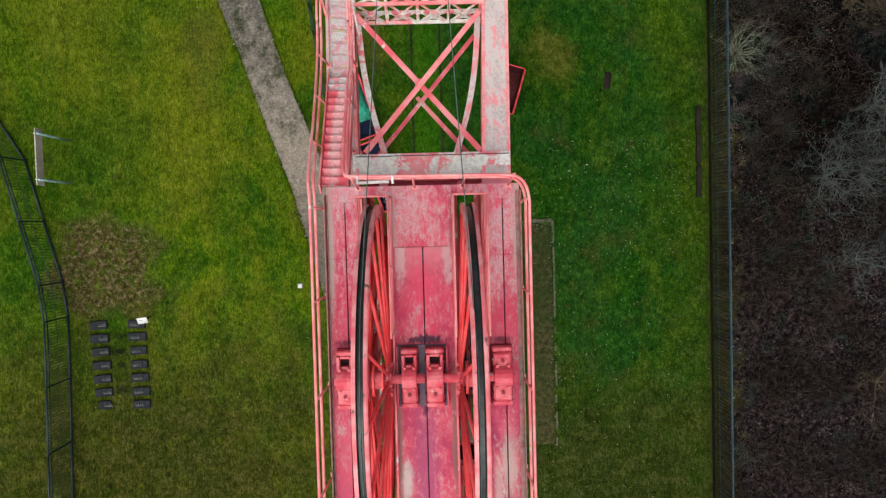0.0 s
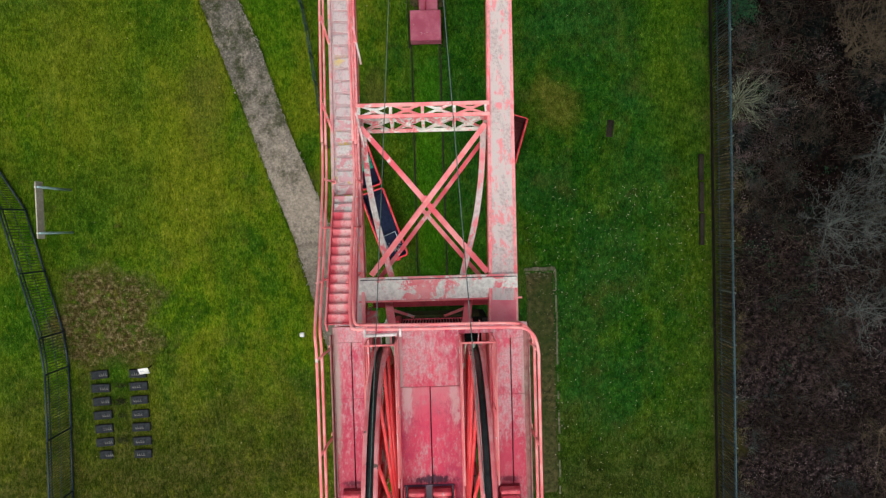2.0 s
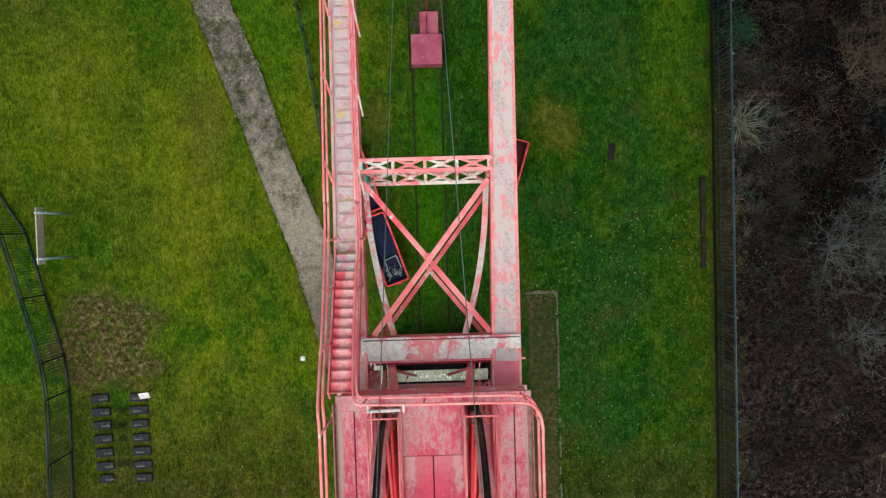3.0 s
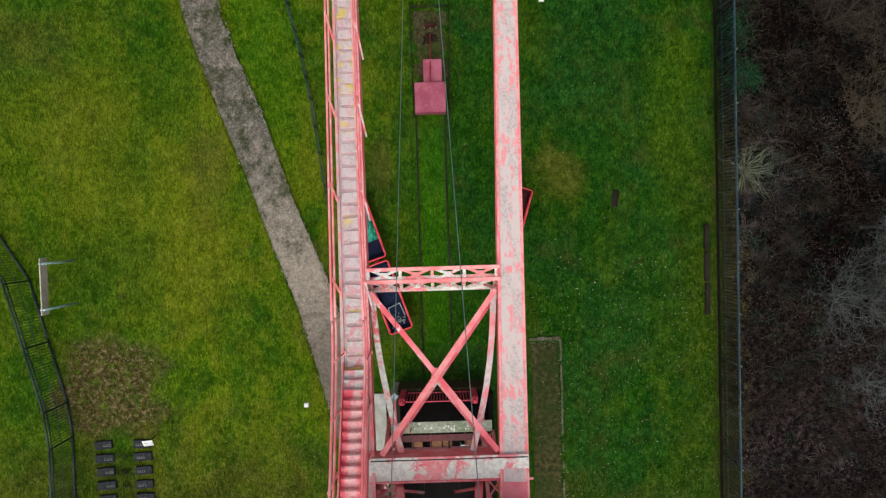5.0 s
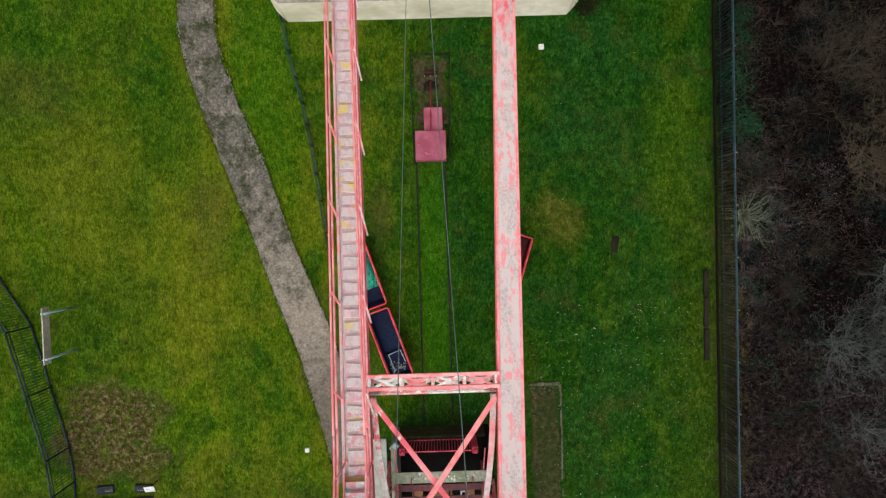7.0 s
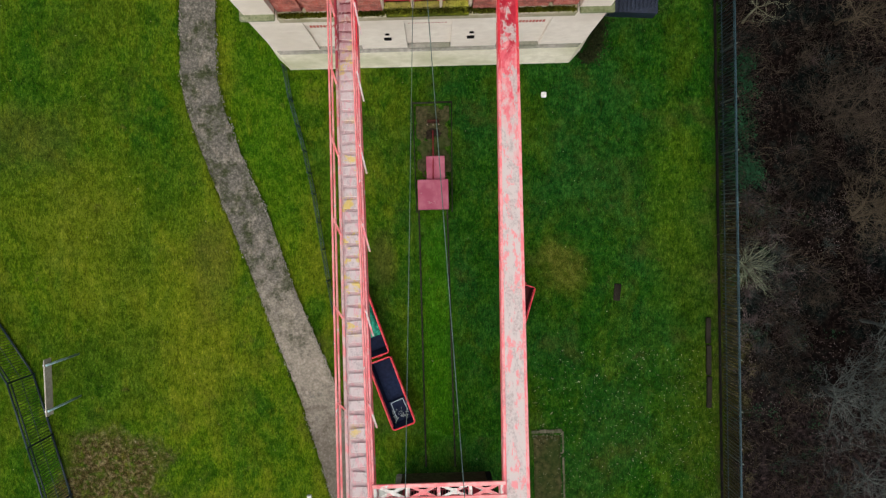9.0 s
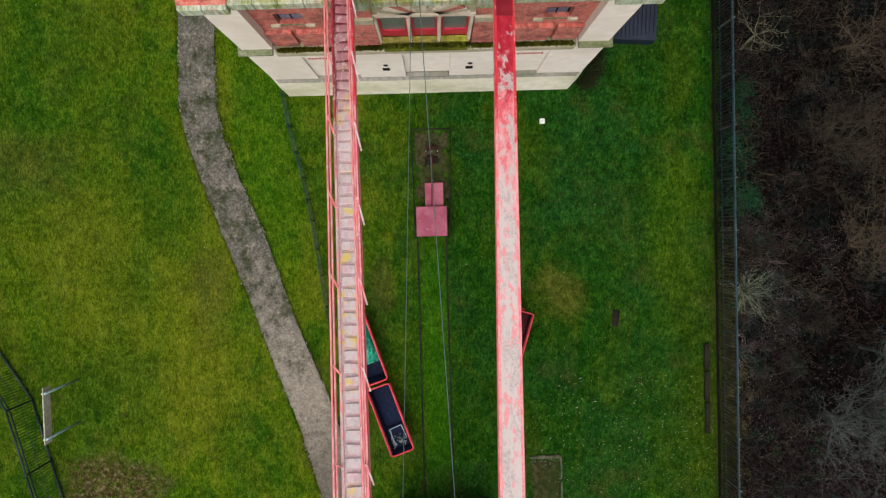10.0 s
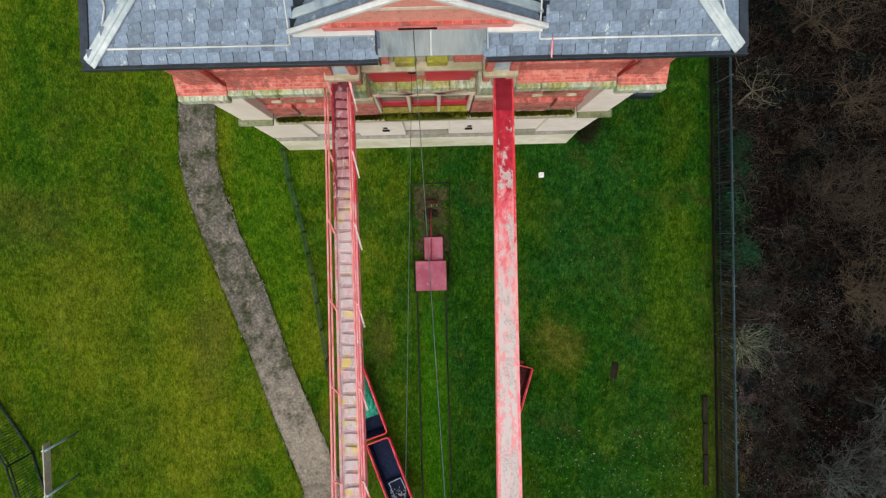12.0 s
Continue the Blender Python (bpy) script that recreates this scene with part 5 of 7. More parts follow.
# middle storey: cream corner piers and brick between
for s in (-1, 1):
    a, b = sorted((hx(s * 7.45), hx(s * 6.2)))
    wall_block("corner_pier", (a, 20.06, 9.0), (b, 22, 15.0), render_white, "cream rendered corner pier")
    c = sorted((hx(s * 7.3), hx(s * 6.6)))
    wall_block("side_wall", (c[0], 22, 8.0), (c[1], BACK, 21.0), brick_red)
    a, b = sorted((hx(s * 6.2), hx(s * 2.75)))
    win = sorted((hx(s * 4.42), hx(s * 5.42)))
    wall_block("wall", (a, 20.42, 8.5), (b, 22, 11.2), brick_old)
    wall_block("wall", (a, 20.42, 12.45), (b, 22, 15.0), brick_old)
    wall_block("wall", (a, 20.42, 11.2), (win[0], 22, 12.45), brick_old)
    wall_block("wall", (win[1], 20.42, 11.2), (b, 22, 12.45), brick_old)
    a2, b2 = sorted((hx(s * 4.95), hx(s * 2.75)))
    wall_block("panel", (a2, 20.22, 8.6), (b2, 20.43, 10.5), brick_old, bev=0.02)
    a2, b2 = sorted((hx(s * 6.18), hx(s * 5.15)))
    wall_block("panel", (a2, 20.27, 8.6), (b2, 20.43, 10.4), brick_old, bev=0.02)
    wall_block("panel_cap", (sorted((hx(s * 4.9), hx(s * 2.8)))[0], 20.19, 8.5), (sorted((hx(s * 4.9), hx(s * 2.8)))[1], 20.40, 8.72), stone, bev=0.03)
    pane = wall_block("window", (win[0], 20.62, 11.2), (win[1], 20.66, 12.45), sky_pane, "window pane coloured blue-grey like reflected sky")
    # sill in the dark ledge stone, shadow of the reveal put into it
    wall_block("window_sill", (win[0] + 0.02, 20.40, 11.05), (win[1] - 0.02, 20.64, 11.2), dark_ledge, bev=0.02, parent=pane)
    for x in (win[0] - 0.34, win[1] - 0.04):
        wall_block("sill_block", (x, 20.33, 10.96), (x + 0.38, 20.5, 11.20), stone, bev=0.03, parent=pane)
    bm = B()
    for x in (win[0] + 0.02, (win[0] + win[1]) / 2 - 0.03, win[1] - 0.08):
        box(bm, (x, 20.595, 11.21), (x + 0.05, 20.622, 12.44))
    box(bm, (win[0] + 0.02, 20.597, 11.82), (win[1] - 0.03, 20.620, 11.86))
    part("window_frame", bm, pit_dark, pane)
    # brick piers that carry the backstay
    p = sorted((hx(s * 1.85), hx(s * 2.75)))
    wall_block("pier", (p[0], 20.2, 8.5), (p[1], 22, 15.0), brick_old)
    wall_block("pier_cap", (p[0] - 0.03, 20.1, 11.9), (p[1] + 0.03, 20.3, 12.5), stone, bev=0.03)

# triple window in the middle with red frames and stone mullions under a cream arch
wall_block("wall", (hx(-1.85), 20.60, 8.5), (hx(1.85), 22, 8.9), brick_red)
wall_block("wall", (hx(-1.85), 20.56, 12.2), (hx(1.85), 22, 14.1), brick_red)
wall_block("wall", (hx(-1.85), 20.37, 14.6), (hx(1.85), 22, 15.6), brick_red)
for a, b in ((-1.76, -0.66), (-0.53, 0.48), (0.61, 1.68)):
    a, b = hx(a), hx(b)
    pane = wall_block("window", (a, 20.52, 8.9), (b, 20.55, 12.25), glass_dark, "grey window pane")
    bm = B()
    for x0, x1 in ((a, a + 0.08), (b - 0.08, b)):
        box(bm, (x0, 20.44, 8.9), (x1, 20.525, 12.25))
    box(bm, (a + 0.08, 20.455, 9.05), (b - 0.08, 20.522, 9.78))
    for z in (12.1,):
        box(bm, (a + 0.08, 20.46, z), (b - 0.08, 20.522, z + 0.10))
    part("window_frame", bm, red_door, pane, "red painted window frame")
    wall_block("window_sill", (a - 0.02, 20.21, 8.62), (b + 0.02, 20.46, 8.97), mossy_sill, "mossy yellow-green sill", 0.03, pane)
for x in (-1.82, -0.595, 0.545, 1.74):
    wall_block("mullion", (hx(x) - 0.065, 20.24, 8.56), (hx(x) + 0.065, 20.54, 12.25), cream_stone, bev=0.02)
wall_block("arch_lintel", (hx(-1.9), 20.25, 12.22), (hx(1.9), 20.56, 12.50), cream_stone, bev=0.02)
wall_block("arch_field", (hx(-1.85), 20.31, 12.50), (hx(1.85), 20.56, 14.1), stone)
# stone arch over it
for k in range(13):
    a = math.pi * (k + 0.5) / 13
    c, s = math.cos(a), math.sin(a)
    bm = B()
    p, q = Vector((hx(0.50 * c), 20.27, 12.55 + 0.30 * s)), Vector((hx(1.66 * c), 20.27, 12.55 + 1.42 * s))
    bar(bm, p, q, 0.20 + 0.10 * abs(c), 0.10, (0, 1, 0), 0.02)
    part("arch_stone", bm, old_brickwork if k in (2, 9) else stone if k % 2 else cream_stone, house)

# second ledge: broad, green with algae
segs = [(-7.72, -6.15, 19.66), (-6.15, -2.95, 19.80), (-1.75, 1.75, 20.06), (2.95, 6.15, 19.80), (6.15, 7.72, 19.66)]
for a, b, y in segs:
    low = -0.90 if abs(a + b) < 0.1 else 0.0
    n = max(1, round((b - a) / 0.8))
    for k in range(n):
        wall_block("ledge_stone", (hx(a + (b - a) * k / n) + 0.006, y, 15.0 + low), (hx(a + (b - a) * (k + 1) / n) - 0.006, 21.5, 15.55 + low * 1.05), algae, bev=0.03)
    if low:
        continue
    bm = B()
    v = [bm.verts.new(p) for p in ((hx(a), y + 0.16, 15.55), (hx(b), y + 0.16, 15.55), (hx(b), 20.45, 15.95), (hx(a), 20.45, 15.95), (hx(a), 20.45, 15.54), (hx(b), 20.45, 15.54))]
    for f in ((0, 1, 2, 3), (0, 3, 4), (1, 5, 2), (3, 2, 5, 4), (0, 4, 5, 1)):
        bm.faces.new([v[i] for i in f])
    part("ledge_weathering", bm, brick_old, house)
for s in (-1, 1):
    a, b = sorted((hx(s * 1.75), hx(s * 2.95)))
    wall_block("pier_corbel", (a, 19.78, 14.6), (b, 21.5, 15.9), algae, "green stained stone corbel", 0.05)
    a, b = sorted((hx(s * 7.3), hx(s * 7.62)))
    wall_block("ledge_return", (a, 21.5, 15.0), (b, BACK, 15.7), algae)

# upper storey
for s in (-1, 1):
    a, b = sorted((hx(s * 7.3), hx(s * 6.35)))
    wall_block("corner_pilaster", (a, 20.12, 15.7), (b, 22, 20.9), brick_red, bev=0.03)
    c0, c1 = sorted((hx(s * 6.22), hx(s * 6.02)))
    bm = B()
    tube(bm, [((c0 + c1) / 2, 20.08, 15.9), ((c0 + c1) / 2, 20.08, 20.9)], 0.06, 8)
    part("downpipe", bm, paint_deep, house, "dark red rainwater pipe")
    a, b = sorted((hx(s * 6.35), hx(s * 2.75)))
    wall_block("wall", (a, 20.30, 15.6), (b, 22, 17.1), brick_red)
    wall_block("wall", (a, 20.22, 17.35), (b, 22, 20.9), brick_red)
    wall_block("string_course", (a, 20.17, 17.1), (b, 22, 17.35), brick_old, bev=0.03)
    # pier with the lead-lined slot over the head of the backstay leg
    for d0, d1 in ((1.85, 2.08), (2.55, 2.78)):
        p = sorted((hx(s * d0), hx(s * d1)))
        wall_block("pier", (p[0], 19.96, 15.9), (p[1], 22, 20.9), brick_red, bev=0.02)
    p = sorted((hx(s * 2.08), hx(s * 2.55)))
    bm = B()
    v = [bm.verts.new(q) for q in ((p[0], 20.0, 17.35), (p[1], 20.0, 17.35), (p[1], 20.5, 20.0), (p[0], 20.5, 20.0), (p[0], 20.8, 17.35), (p[1], 20.8, 17.35), (p[1], 20.8, 20.0), (p[0], 20.8, 20.0))]
    for f in ((0, 1, 2, 3), (0, 3, 7, 4), (1, 5, 6, 2), (3, 2, 6, 7), (4, 7, 6, 5), (0, 4, 5, 1)):
        bm.faces.new([v[i] for i in f])
    part("slot_cover", bm, lead, house, "sloping grey lead cover")
    wall_block("pier_stone", (hx(s * 2.315) - 0.52, 19.84, 17.0), (hx(s * 2.315) + 0.52, 20.6, 17.35), stone, bev=0.04)

# middle bay of the upper storey
wall_block("wall", (hx(-1.85), 20.75, 15.6), (hx(1.85), 22, 20.0), brick_red)
wall_block("wall", (hx(-1.85), 20.35, 16.9), (hx(-0.95), 20.76, 20.0), brick_red, bev=0.02)
wall_block("wall", (hx(0.95), 20.35, 16.9), (hx(1.85), 20.76, 20.0), brick_red, bev=0.02)
wall_block("string_course", (hx(-1.85), 20.25, 16.2), (hx(1.85), 20.8, 16.42), stone, bev=0.03)
for a, b in ((-1.62, -0.22), (0.10, 1.55)):
    wall_block("shutter", (hx(a), 20.30, 14.6), (hx(b), 20.36, 16.1), red_door, "red painted boarded shutter", 0.01)
wall_block("post", (hx(-0.20), 20.3, 15.5), (hx(0.08), 20.7, 16.2), stone, bev=0.02)
for a, b in ((-0.80, -0.18), (0.16, 0.78)):
    pane = wall_block("window", (hx(a), 20.70, 16.6), (hx(b), 20.74, 19.3), glass_dark)
    bm = B()
    for x0, x1 in ((hx(a), hx(a) + 0.07), (hx(b) - 0.07, hx(b))):
        box(bm, (x0, 20.58, 16.6), (x1, 20.71, 19.3))
    for z in (17.35, 18.3, 19.2):
        box(bm, (hx(a) + 0.07, 20.585, z), (hx(b) - 0.07, 20.705, z + 0.1))
    part("window_frame", bm, red_door, pane, "red painted window frame")
    wall_block("window_sill", (hx(a), 20.36, 16.44), (hx(b), 20.72, 17.0), mossy_sill, "mossy yellow-green sill", 0.03, pane)
wall_block("mullion", (hx(-0.16), 20.5, 16.45), (hx(0.14), 20.8, 19.6), stone, bev=0.02)
for a, b in ((-0.95, -0.82), (0.80, 0.95)):
    wall_block("jamb", (hx(a), 20.5, 16.45), (hx(b), 20.8, 19.6), stone, bev=0.02)
bm = B()
tube(bm, [(-0.65, 20.3, 16.0), (-0.65, 20.62, 15.92)], 0.13, 12)
part("rope_port", bm, pit_dark, house, "black iron rope port")
bm = B()
box(bm, (-0.78, 20.05, 21.54), (0.12, 20.12, 21.61), 0.01)
part("rope_port", bm, pit_dark, house, "black iron rope port")

# eaves, gutters and roof
EAVE = 21.0
wall_block("cornice", (hx(-7.5), 19.85, 20.7), (hx(-1.5), 22, EAVE), brick_red, bev=0.03)
wall_block("cornice", (hx(1.62), 19.85, 20.7), (hx(7.5), 22, EAVE), brick_red, bev=0.03)
for a, b in ((-7.98, -0.98), (1.62, 7.86)):
    bm = B()
    box(bm, (hx(a), 19.41, EAVE - 0.10), (hx(b), 19.60, EAVE + 0.04))
    box(bm, (hx(a), 19.41, EAVE + 0.04), (hx(b), 19.435, EAVE + 0.13))
    part("gutter", bm, gutter_mat, house, "dark blue-black iron gutter")
for s in (-1, 1):
    x0, x1 = sorted((hx(-7.98), hx(-7.79)) if s < 0 else (hx(7.86), hx(7.66)))
    wall_block("gutter", (x0, 19.60, EAVE - 0.02), (x1, BACK, EAVE + 0.12), gutter_mat, "dark blue-black iron gutter")

# roof slopes: a hipped body, pitched at 30 degrees
SL = math.tan(radians(30))
rx0, rx1, ry0, ry1 = hx(-7.79), hx(7.66), 19.56, BACK
half = (rx1 - rx0) / 2
bm = B()
zr = EAVE + 0.06
q = [bm.verts.new(p) for p in ((rx0, ry0, zr), (rx1, ry0, zr), (rx1, ry1, zr), (rx0, ry1, zr), (rx0 + half, ry0 + half, zr + half * SL), (rx0 + half, ry1 - half, zr + half * SL))]
for f in ((0, 1, 4), (1, 2, 5, 4), (2, 3, 5), (3, 0, 4, 5), (0, 3, 2, 1)):
    bm.faces.new([q[i] for i in f])
part("roof", bm, slate, house, "blue-grey slate roof with pale lead hips")

hip_lead = grainy("hip_lead", (0.32, 0.38, 0.39), (0.58, 0.63, 0.62), 3, 0.55, 0.1, blotch=(0.15, 0.21, 0.24))
# lead hips, and the flashed line above the eaves courses
for s in (-1, 1):
    x0 = rx0 if s < 0 else rx1
    bm = B()
    a, b = Vector((x0, ry0, zr + 0.05)), Vector((x0 - s * 6.5, ry0 + 6.5, zr + 6.5 * SL + 0.05))
    bar(bm, a, b, 0.36, 0.05, bev=0.02)
    bar(bm, a + Vector((0, 0, 0.04)), b + Vector((0, 0, 0.04)), 0.11, 0.07, bev=0.02)
    part("hip_flashing", bm, hip_lead, house, "pale lead hip")
    bm = B()
    x_in = x0 - s * 0.42
    tube(bm, [(x_in, ry0 + 0.50, zr + 0.34), (x_in - s * 0.14, ry0 + 1.2, zr + 0.36), (x_in + s * 0.12, ry0 + 2.2, zr + 0.30), (x_in + s * 0.12, ry0 + 5, zr + 0.32)], 0.025, 6)
    part("cable", bm, lead_pale, house)
    bm = B()
    a, b = sorted((hx(s * 3.0 + (0 if s < 0 else -0.15)), x0 - s * 0.25))
    tube(bm, [(a, ry0 + 0.28, zr + 0.24), (b, ry0 + 0.28, zr + 0.24)], 0.025, 6)
    part("cable", bm, lead_pale, house)
    bm = B()
    x_in = hx(s * 3.0 + (0 if s < 0 else -0.15))
    tube(bm, [(x_in, ry0 + 0.28, zr + 0.24), (x_in, ry0 + 0.6, zr + 0.6 * SL + 0.06), (x_in + s * 0.05, ry0 + 4.2, zr + 4.2 * SL + 0.06)], 0.02, 6)
    part("cable", bm, lead_pale, house)
bm = B()
tube(bm, [(hx(3.15), 19.47, 20.75), (hx(3.15), 19.42, 21.1), (hx(3.15), ry0 + 0.28, zr + 0.28)], 0.018, 6)
part("cable", bm, paint_rail, house)

# pediment in the middle
GY, GH, GB, GS = 19.86, 2.88, EAVE + 0.46, 0.88
bm = B()
v = [bm.verts.new(p) for p in ((hx(-GH), GY + 0.35, GB), (hx(GH), GY + 0.35, GB), (XC, GY + 0.35, GB + GH * GS), (hx(-GH), GY + 4.5, GB), (hx(GH), GY + 4.5, GB), (XC, GY + 4.5, GB + GH * GS))]
for f in ((0, 1, 2), (3, 5, 4), (0, 2, 5, 3), (1, 4, 5, 2), (0, 3, 4, 1)):
    bm.faces.new([v[i] for i in f])
part("pediment_roof", bm, slate, house, "blue-grey slates behind the pediment")
bm = B()
front = [(hx(-GH), GB), (hx(GH), GB), (XC, GB + GH * GS)]
f0 = [bm.verts.new((x, GY + 0.29, z)) for x, z in front]
f1 = [bm.verts.new((x, GY + 0.348, z)) for x, z in front]
for k in range(3):
    bm.faces.new((f0[k], f0[(k + 1) % 3], f1[(k + 1) % 3], f1[k]))
bm.faces.new(f0)
bm.faces.new(f1)
part("pediment", bm, brick_pale, house, "red brick pediment")
wall_block("pediment_band", (hx(-1.05), GY + 0.28, GB + 1.28), (hx(1.05), GY + 0.36, GB + 1.46), cream_stone, bev=0.01)
wall_block("pediment_base", (hx(-2.2), GY + 0.22, GB - 0.35), (hx(2.2), GY + 0.5, GB + 0.35), pediment_red, bev=0.03)
wall_block("pediment_fillet", (hx(-2.05), GY + 0.20, GB + 0.35), (hx(2.05), GY + 0.5, GB + 0.41), brick_old, bev=0.01)
for s in (-1, 1):
    bm = B()
    bar(bm, (hx(s * (GH + 0.12)), GY + 0.22, GB + 0.02), (hx(-s * 0.02), GY + 0.22, GB + GH * GS + 0.10), 0.12, 0.14, bev=0.02)
    part("pediment_coping", bm, lead_pale, house, "pale stone coping")
    bm = B()
    bar(bm, (hx(s * (GH + 0.02)), GY + 0.62, GB + 0.06), (hx(-s * 0.02), GY + 0.62, GB + GH * GS + 0.12), 0.22, 0.10, bev=0.02)
    part("pediment_gutter", bm, lead, house)
    a, b = sorted((hx(s * (GH + 0.02)), hx(s * (0.98 if s < 0 else 1.6))))
    wall_block("flashing", (a, 19.98, zr + 0.28), (b, 20.2, zr + 0.42), lead_pale, "pale lead flashing", 0.01)
# lead flat between the two eaves
wall_block("lead_flat", (hx(-1.5), 19.88, 19.9), (hx(1.65), 20.9, 20.05), lead, "grey lead flat roof", 0.03)
wall_block("lead_roll", (hx(0.12), 19.88, 20.05), (hx(0.18), 20.5, 20.11), lead, bev=0.01)
wall_block("eave_cheek", (hx(-1.0), 19.6, 20.0), (hx(-0.97), 20.4, EAVE + 0.5), gutter_mat)
wall_block("eave_cheek", (hx(1.60), 19.6, 20.0), (hx(1.63), 20.4, EAVE + 0.5), lead)

wall_block("moss_bank", (hx(-5.9), 20.02, 8.55), (hx(-1.9), 20.2, 8.64), moss_plants, "thick moss on the ledge", 0.03)
wall_block("moss_bank", (hx(1.9), 20.02, 8.55), (hx(5.9), 20.2, 8.64), moss_plants, "thick moss on the ledge", 0.03)
wall_block("moss_bank", (hx(-1.7), 19.95, 8.50), (hx(1.7), 20.6, 8.74), moss_plants, "thick moss on the ledge", 0.03)
# weeds along the first ledge
vv, ff = [], []
for k in range(2600):
    x = hx(random.uniform(-6.1, 6.1))
    mid = abs(x - XC) < 1.8
    y = random.uniform(20.02, 20.20 if not mid else 20.6)
    z0 = 8.55 if not mid else 8.5
    h = random.uniform(0.10, 0.36) * (1.9 if mid else 1)
    a, r = random.uniform(0, 6.3), random.uniform(0.02, 0.05)
    n = len(vv)
    vv += [(x - r * math.cos(a), y - r * math.sin(a), z0), (x + r * math.cos(a), y + r * math.sin(a), z0), (x + random.uniform(-0.1, 0.1), y - random.uniform(0, 0.12), z0 + h), (x + random.uniform(-0.04, 0.04), y + 0.03, z0 + h * 0.5)]
    ff += [(n, n + 1, n + 3), (n + 3, n + 1, n + 2), (n, n + 3, n + 2)]
tagged(raw("weeds", vv, ff, weed_leaf), "yellow-green weeds and moss on the stone ledge", "weeds", kind="stuff")

# ---- shaft mouth under the tower ----
beam_red = grainy("dark_red_paint", (0.045, 0.006, 0.008), (0.13, 0.022, 0.026), 5, 0.6)
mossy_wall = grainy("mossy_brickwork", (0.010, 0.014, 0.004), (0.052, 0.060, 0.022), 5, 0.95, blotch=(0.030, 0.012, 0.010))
flecked = grainy("flecked_concrete", (0.15, 0.16, 0.12), (0.40, 0.42, 0.34), 7, 0.9, blotch=(0.10, 0.14, 0.06))
bank = thing("shaft_surround", (XC, -4.5, 0), "steel landing round the dark shaft mouth with red gates", "shaft")
# black wall and floor put the darkness of the shaft into their colour
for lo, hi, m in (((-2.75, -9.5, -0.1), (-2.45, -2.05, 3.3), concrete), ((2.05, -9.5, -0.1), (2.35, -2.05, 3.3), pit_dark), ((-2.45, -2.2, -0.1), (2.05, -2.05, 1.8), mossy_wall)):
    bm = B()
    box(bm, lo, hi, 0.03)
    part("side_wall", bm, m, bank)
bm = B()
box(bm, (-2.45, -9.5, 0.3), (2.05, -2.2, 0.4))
part("landing", bm, pit_dark, bank, "black floor standing in for the dark of the shaft")
for y, z, m, h in ((-3.45, 3.95, flecked, 0.30), (-4.05, 3.7, beam_red, 0.2), (-4.75, 3.4, beam_red, 0.22)):
    bm = B()
    wide = 0.27 if m is flecked else 0.16
    box(bm, (-2.6, y - wide, z), (2.2, y + wide, z + 0.03))
    box(bm, (-2.6, y - 0.02, z - h), (2.2, y + 0.02, z))
    part("cross_beam", bm, m, bank)
for x in (-1.7, -0.8, 0.1, 0.9, 1.7):
    bm = B()
    box(bm, (x - 0.03, -5.0, 3.55), (x + 0.03, -3.3, 3.70))
    part("guide_beam", bm, beam_red if x != 0.1 else pit_dark, bank)
for x0, x1 in ((-1.65, -1.2), (-0.75, -0.25), (-0.2, 0.25), (0.95, 1.35)):
    bm = B()
    box(bm, (x0, -4.55, 3.15), (x1, -4.2, 3.5), 0.02)
    part("packing_block", bm, crate_wood, bank, "orange-brown timber block")
bm = B()
box(bm, (-4.1, -9.4, -0.1), (-3.2, -2.65, 0.13), 0.02)
single("concrete_apron", bm, grainy("pale_concrete", (0.24, 0.25, 0.23), (0.46, 0.47, 0.44), 3, 0.9, blotch=(0.20, 0.22, 0.16)), "pale grey concrete apron beside the shaft", "slab", kind="structure")
for k in range(26):
    bm = B()
    x, y, r = random.gauss(-0.2, 0.8), -3.45 + random.uniform(-0.2, 0.2), random.uniform(0.015, 0.05)
    bmesh.ops.create_icosphere(bm, subdivisions=1, radius=r, matrix=Matrix.Translation((max(-2.2, min(1.9, x)), y, 3.985)) @ Matrix.Diagonal((1, 1.4, 0.2, 1)))
    part("dropping", bm, white_mark, bank, "white bird dropping")
for x in (-1.72, 1.25):
    bm = B()
    box(bm, (x - 0.03, -3.5, 3.98), (x + 0.03, -3.44, 4.7), 0.008)
    part("guide_post", bm, gate_paint, bank)
bm = B()
box(bm, (-1.55, -6.6, 0.4), (0.35, -5.6, 0.75), 0.04)
part("mossy_slab", bm, grainy("wet_moss", (0.020, 0.045, 0.012), (0.10, 0.16, 0.06), 4, 0.9, blotch=(0.16, 0.18, 0.12)), bank, "slab green with wet moss")
for x in (0.75, 1.15):
    bm = B()
    box(bm, (x - 0.03, -6.5, 0.4), (x + 0.03, -5.3, 1.0), 0.01)
    part("grey_frame", bm, lead, bank)
bm = B()
box(bm, (0.72, -5.36, 0.95), (1.18, -5.28, 1.02), 0.01)
part("grey_frame", bm, lead, bank)
gate = thing("shaft_gate", (XC, -1.95, 0), "red barred steel gate at the shaft mouth", "gate")
for z in (3.75, 1.9):
    bm = B()
    box(bm, (-1.95, -2.26, z), (1.25, -2.21, z + 0.05))
    part("gate_rail", bm, gate_paint, gate)
for k in range(22):
    x = -1.9 + k * 0.147
    bm = B()
    bar(bm, (x, -2.235, 1.93), (x, -2.235, 3.76), 0.045, 0.02, (0, 1, 0))
    part("gate_bar", bm, gate_paint, gate)
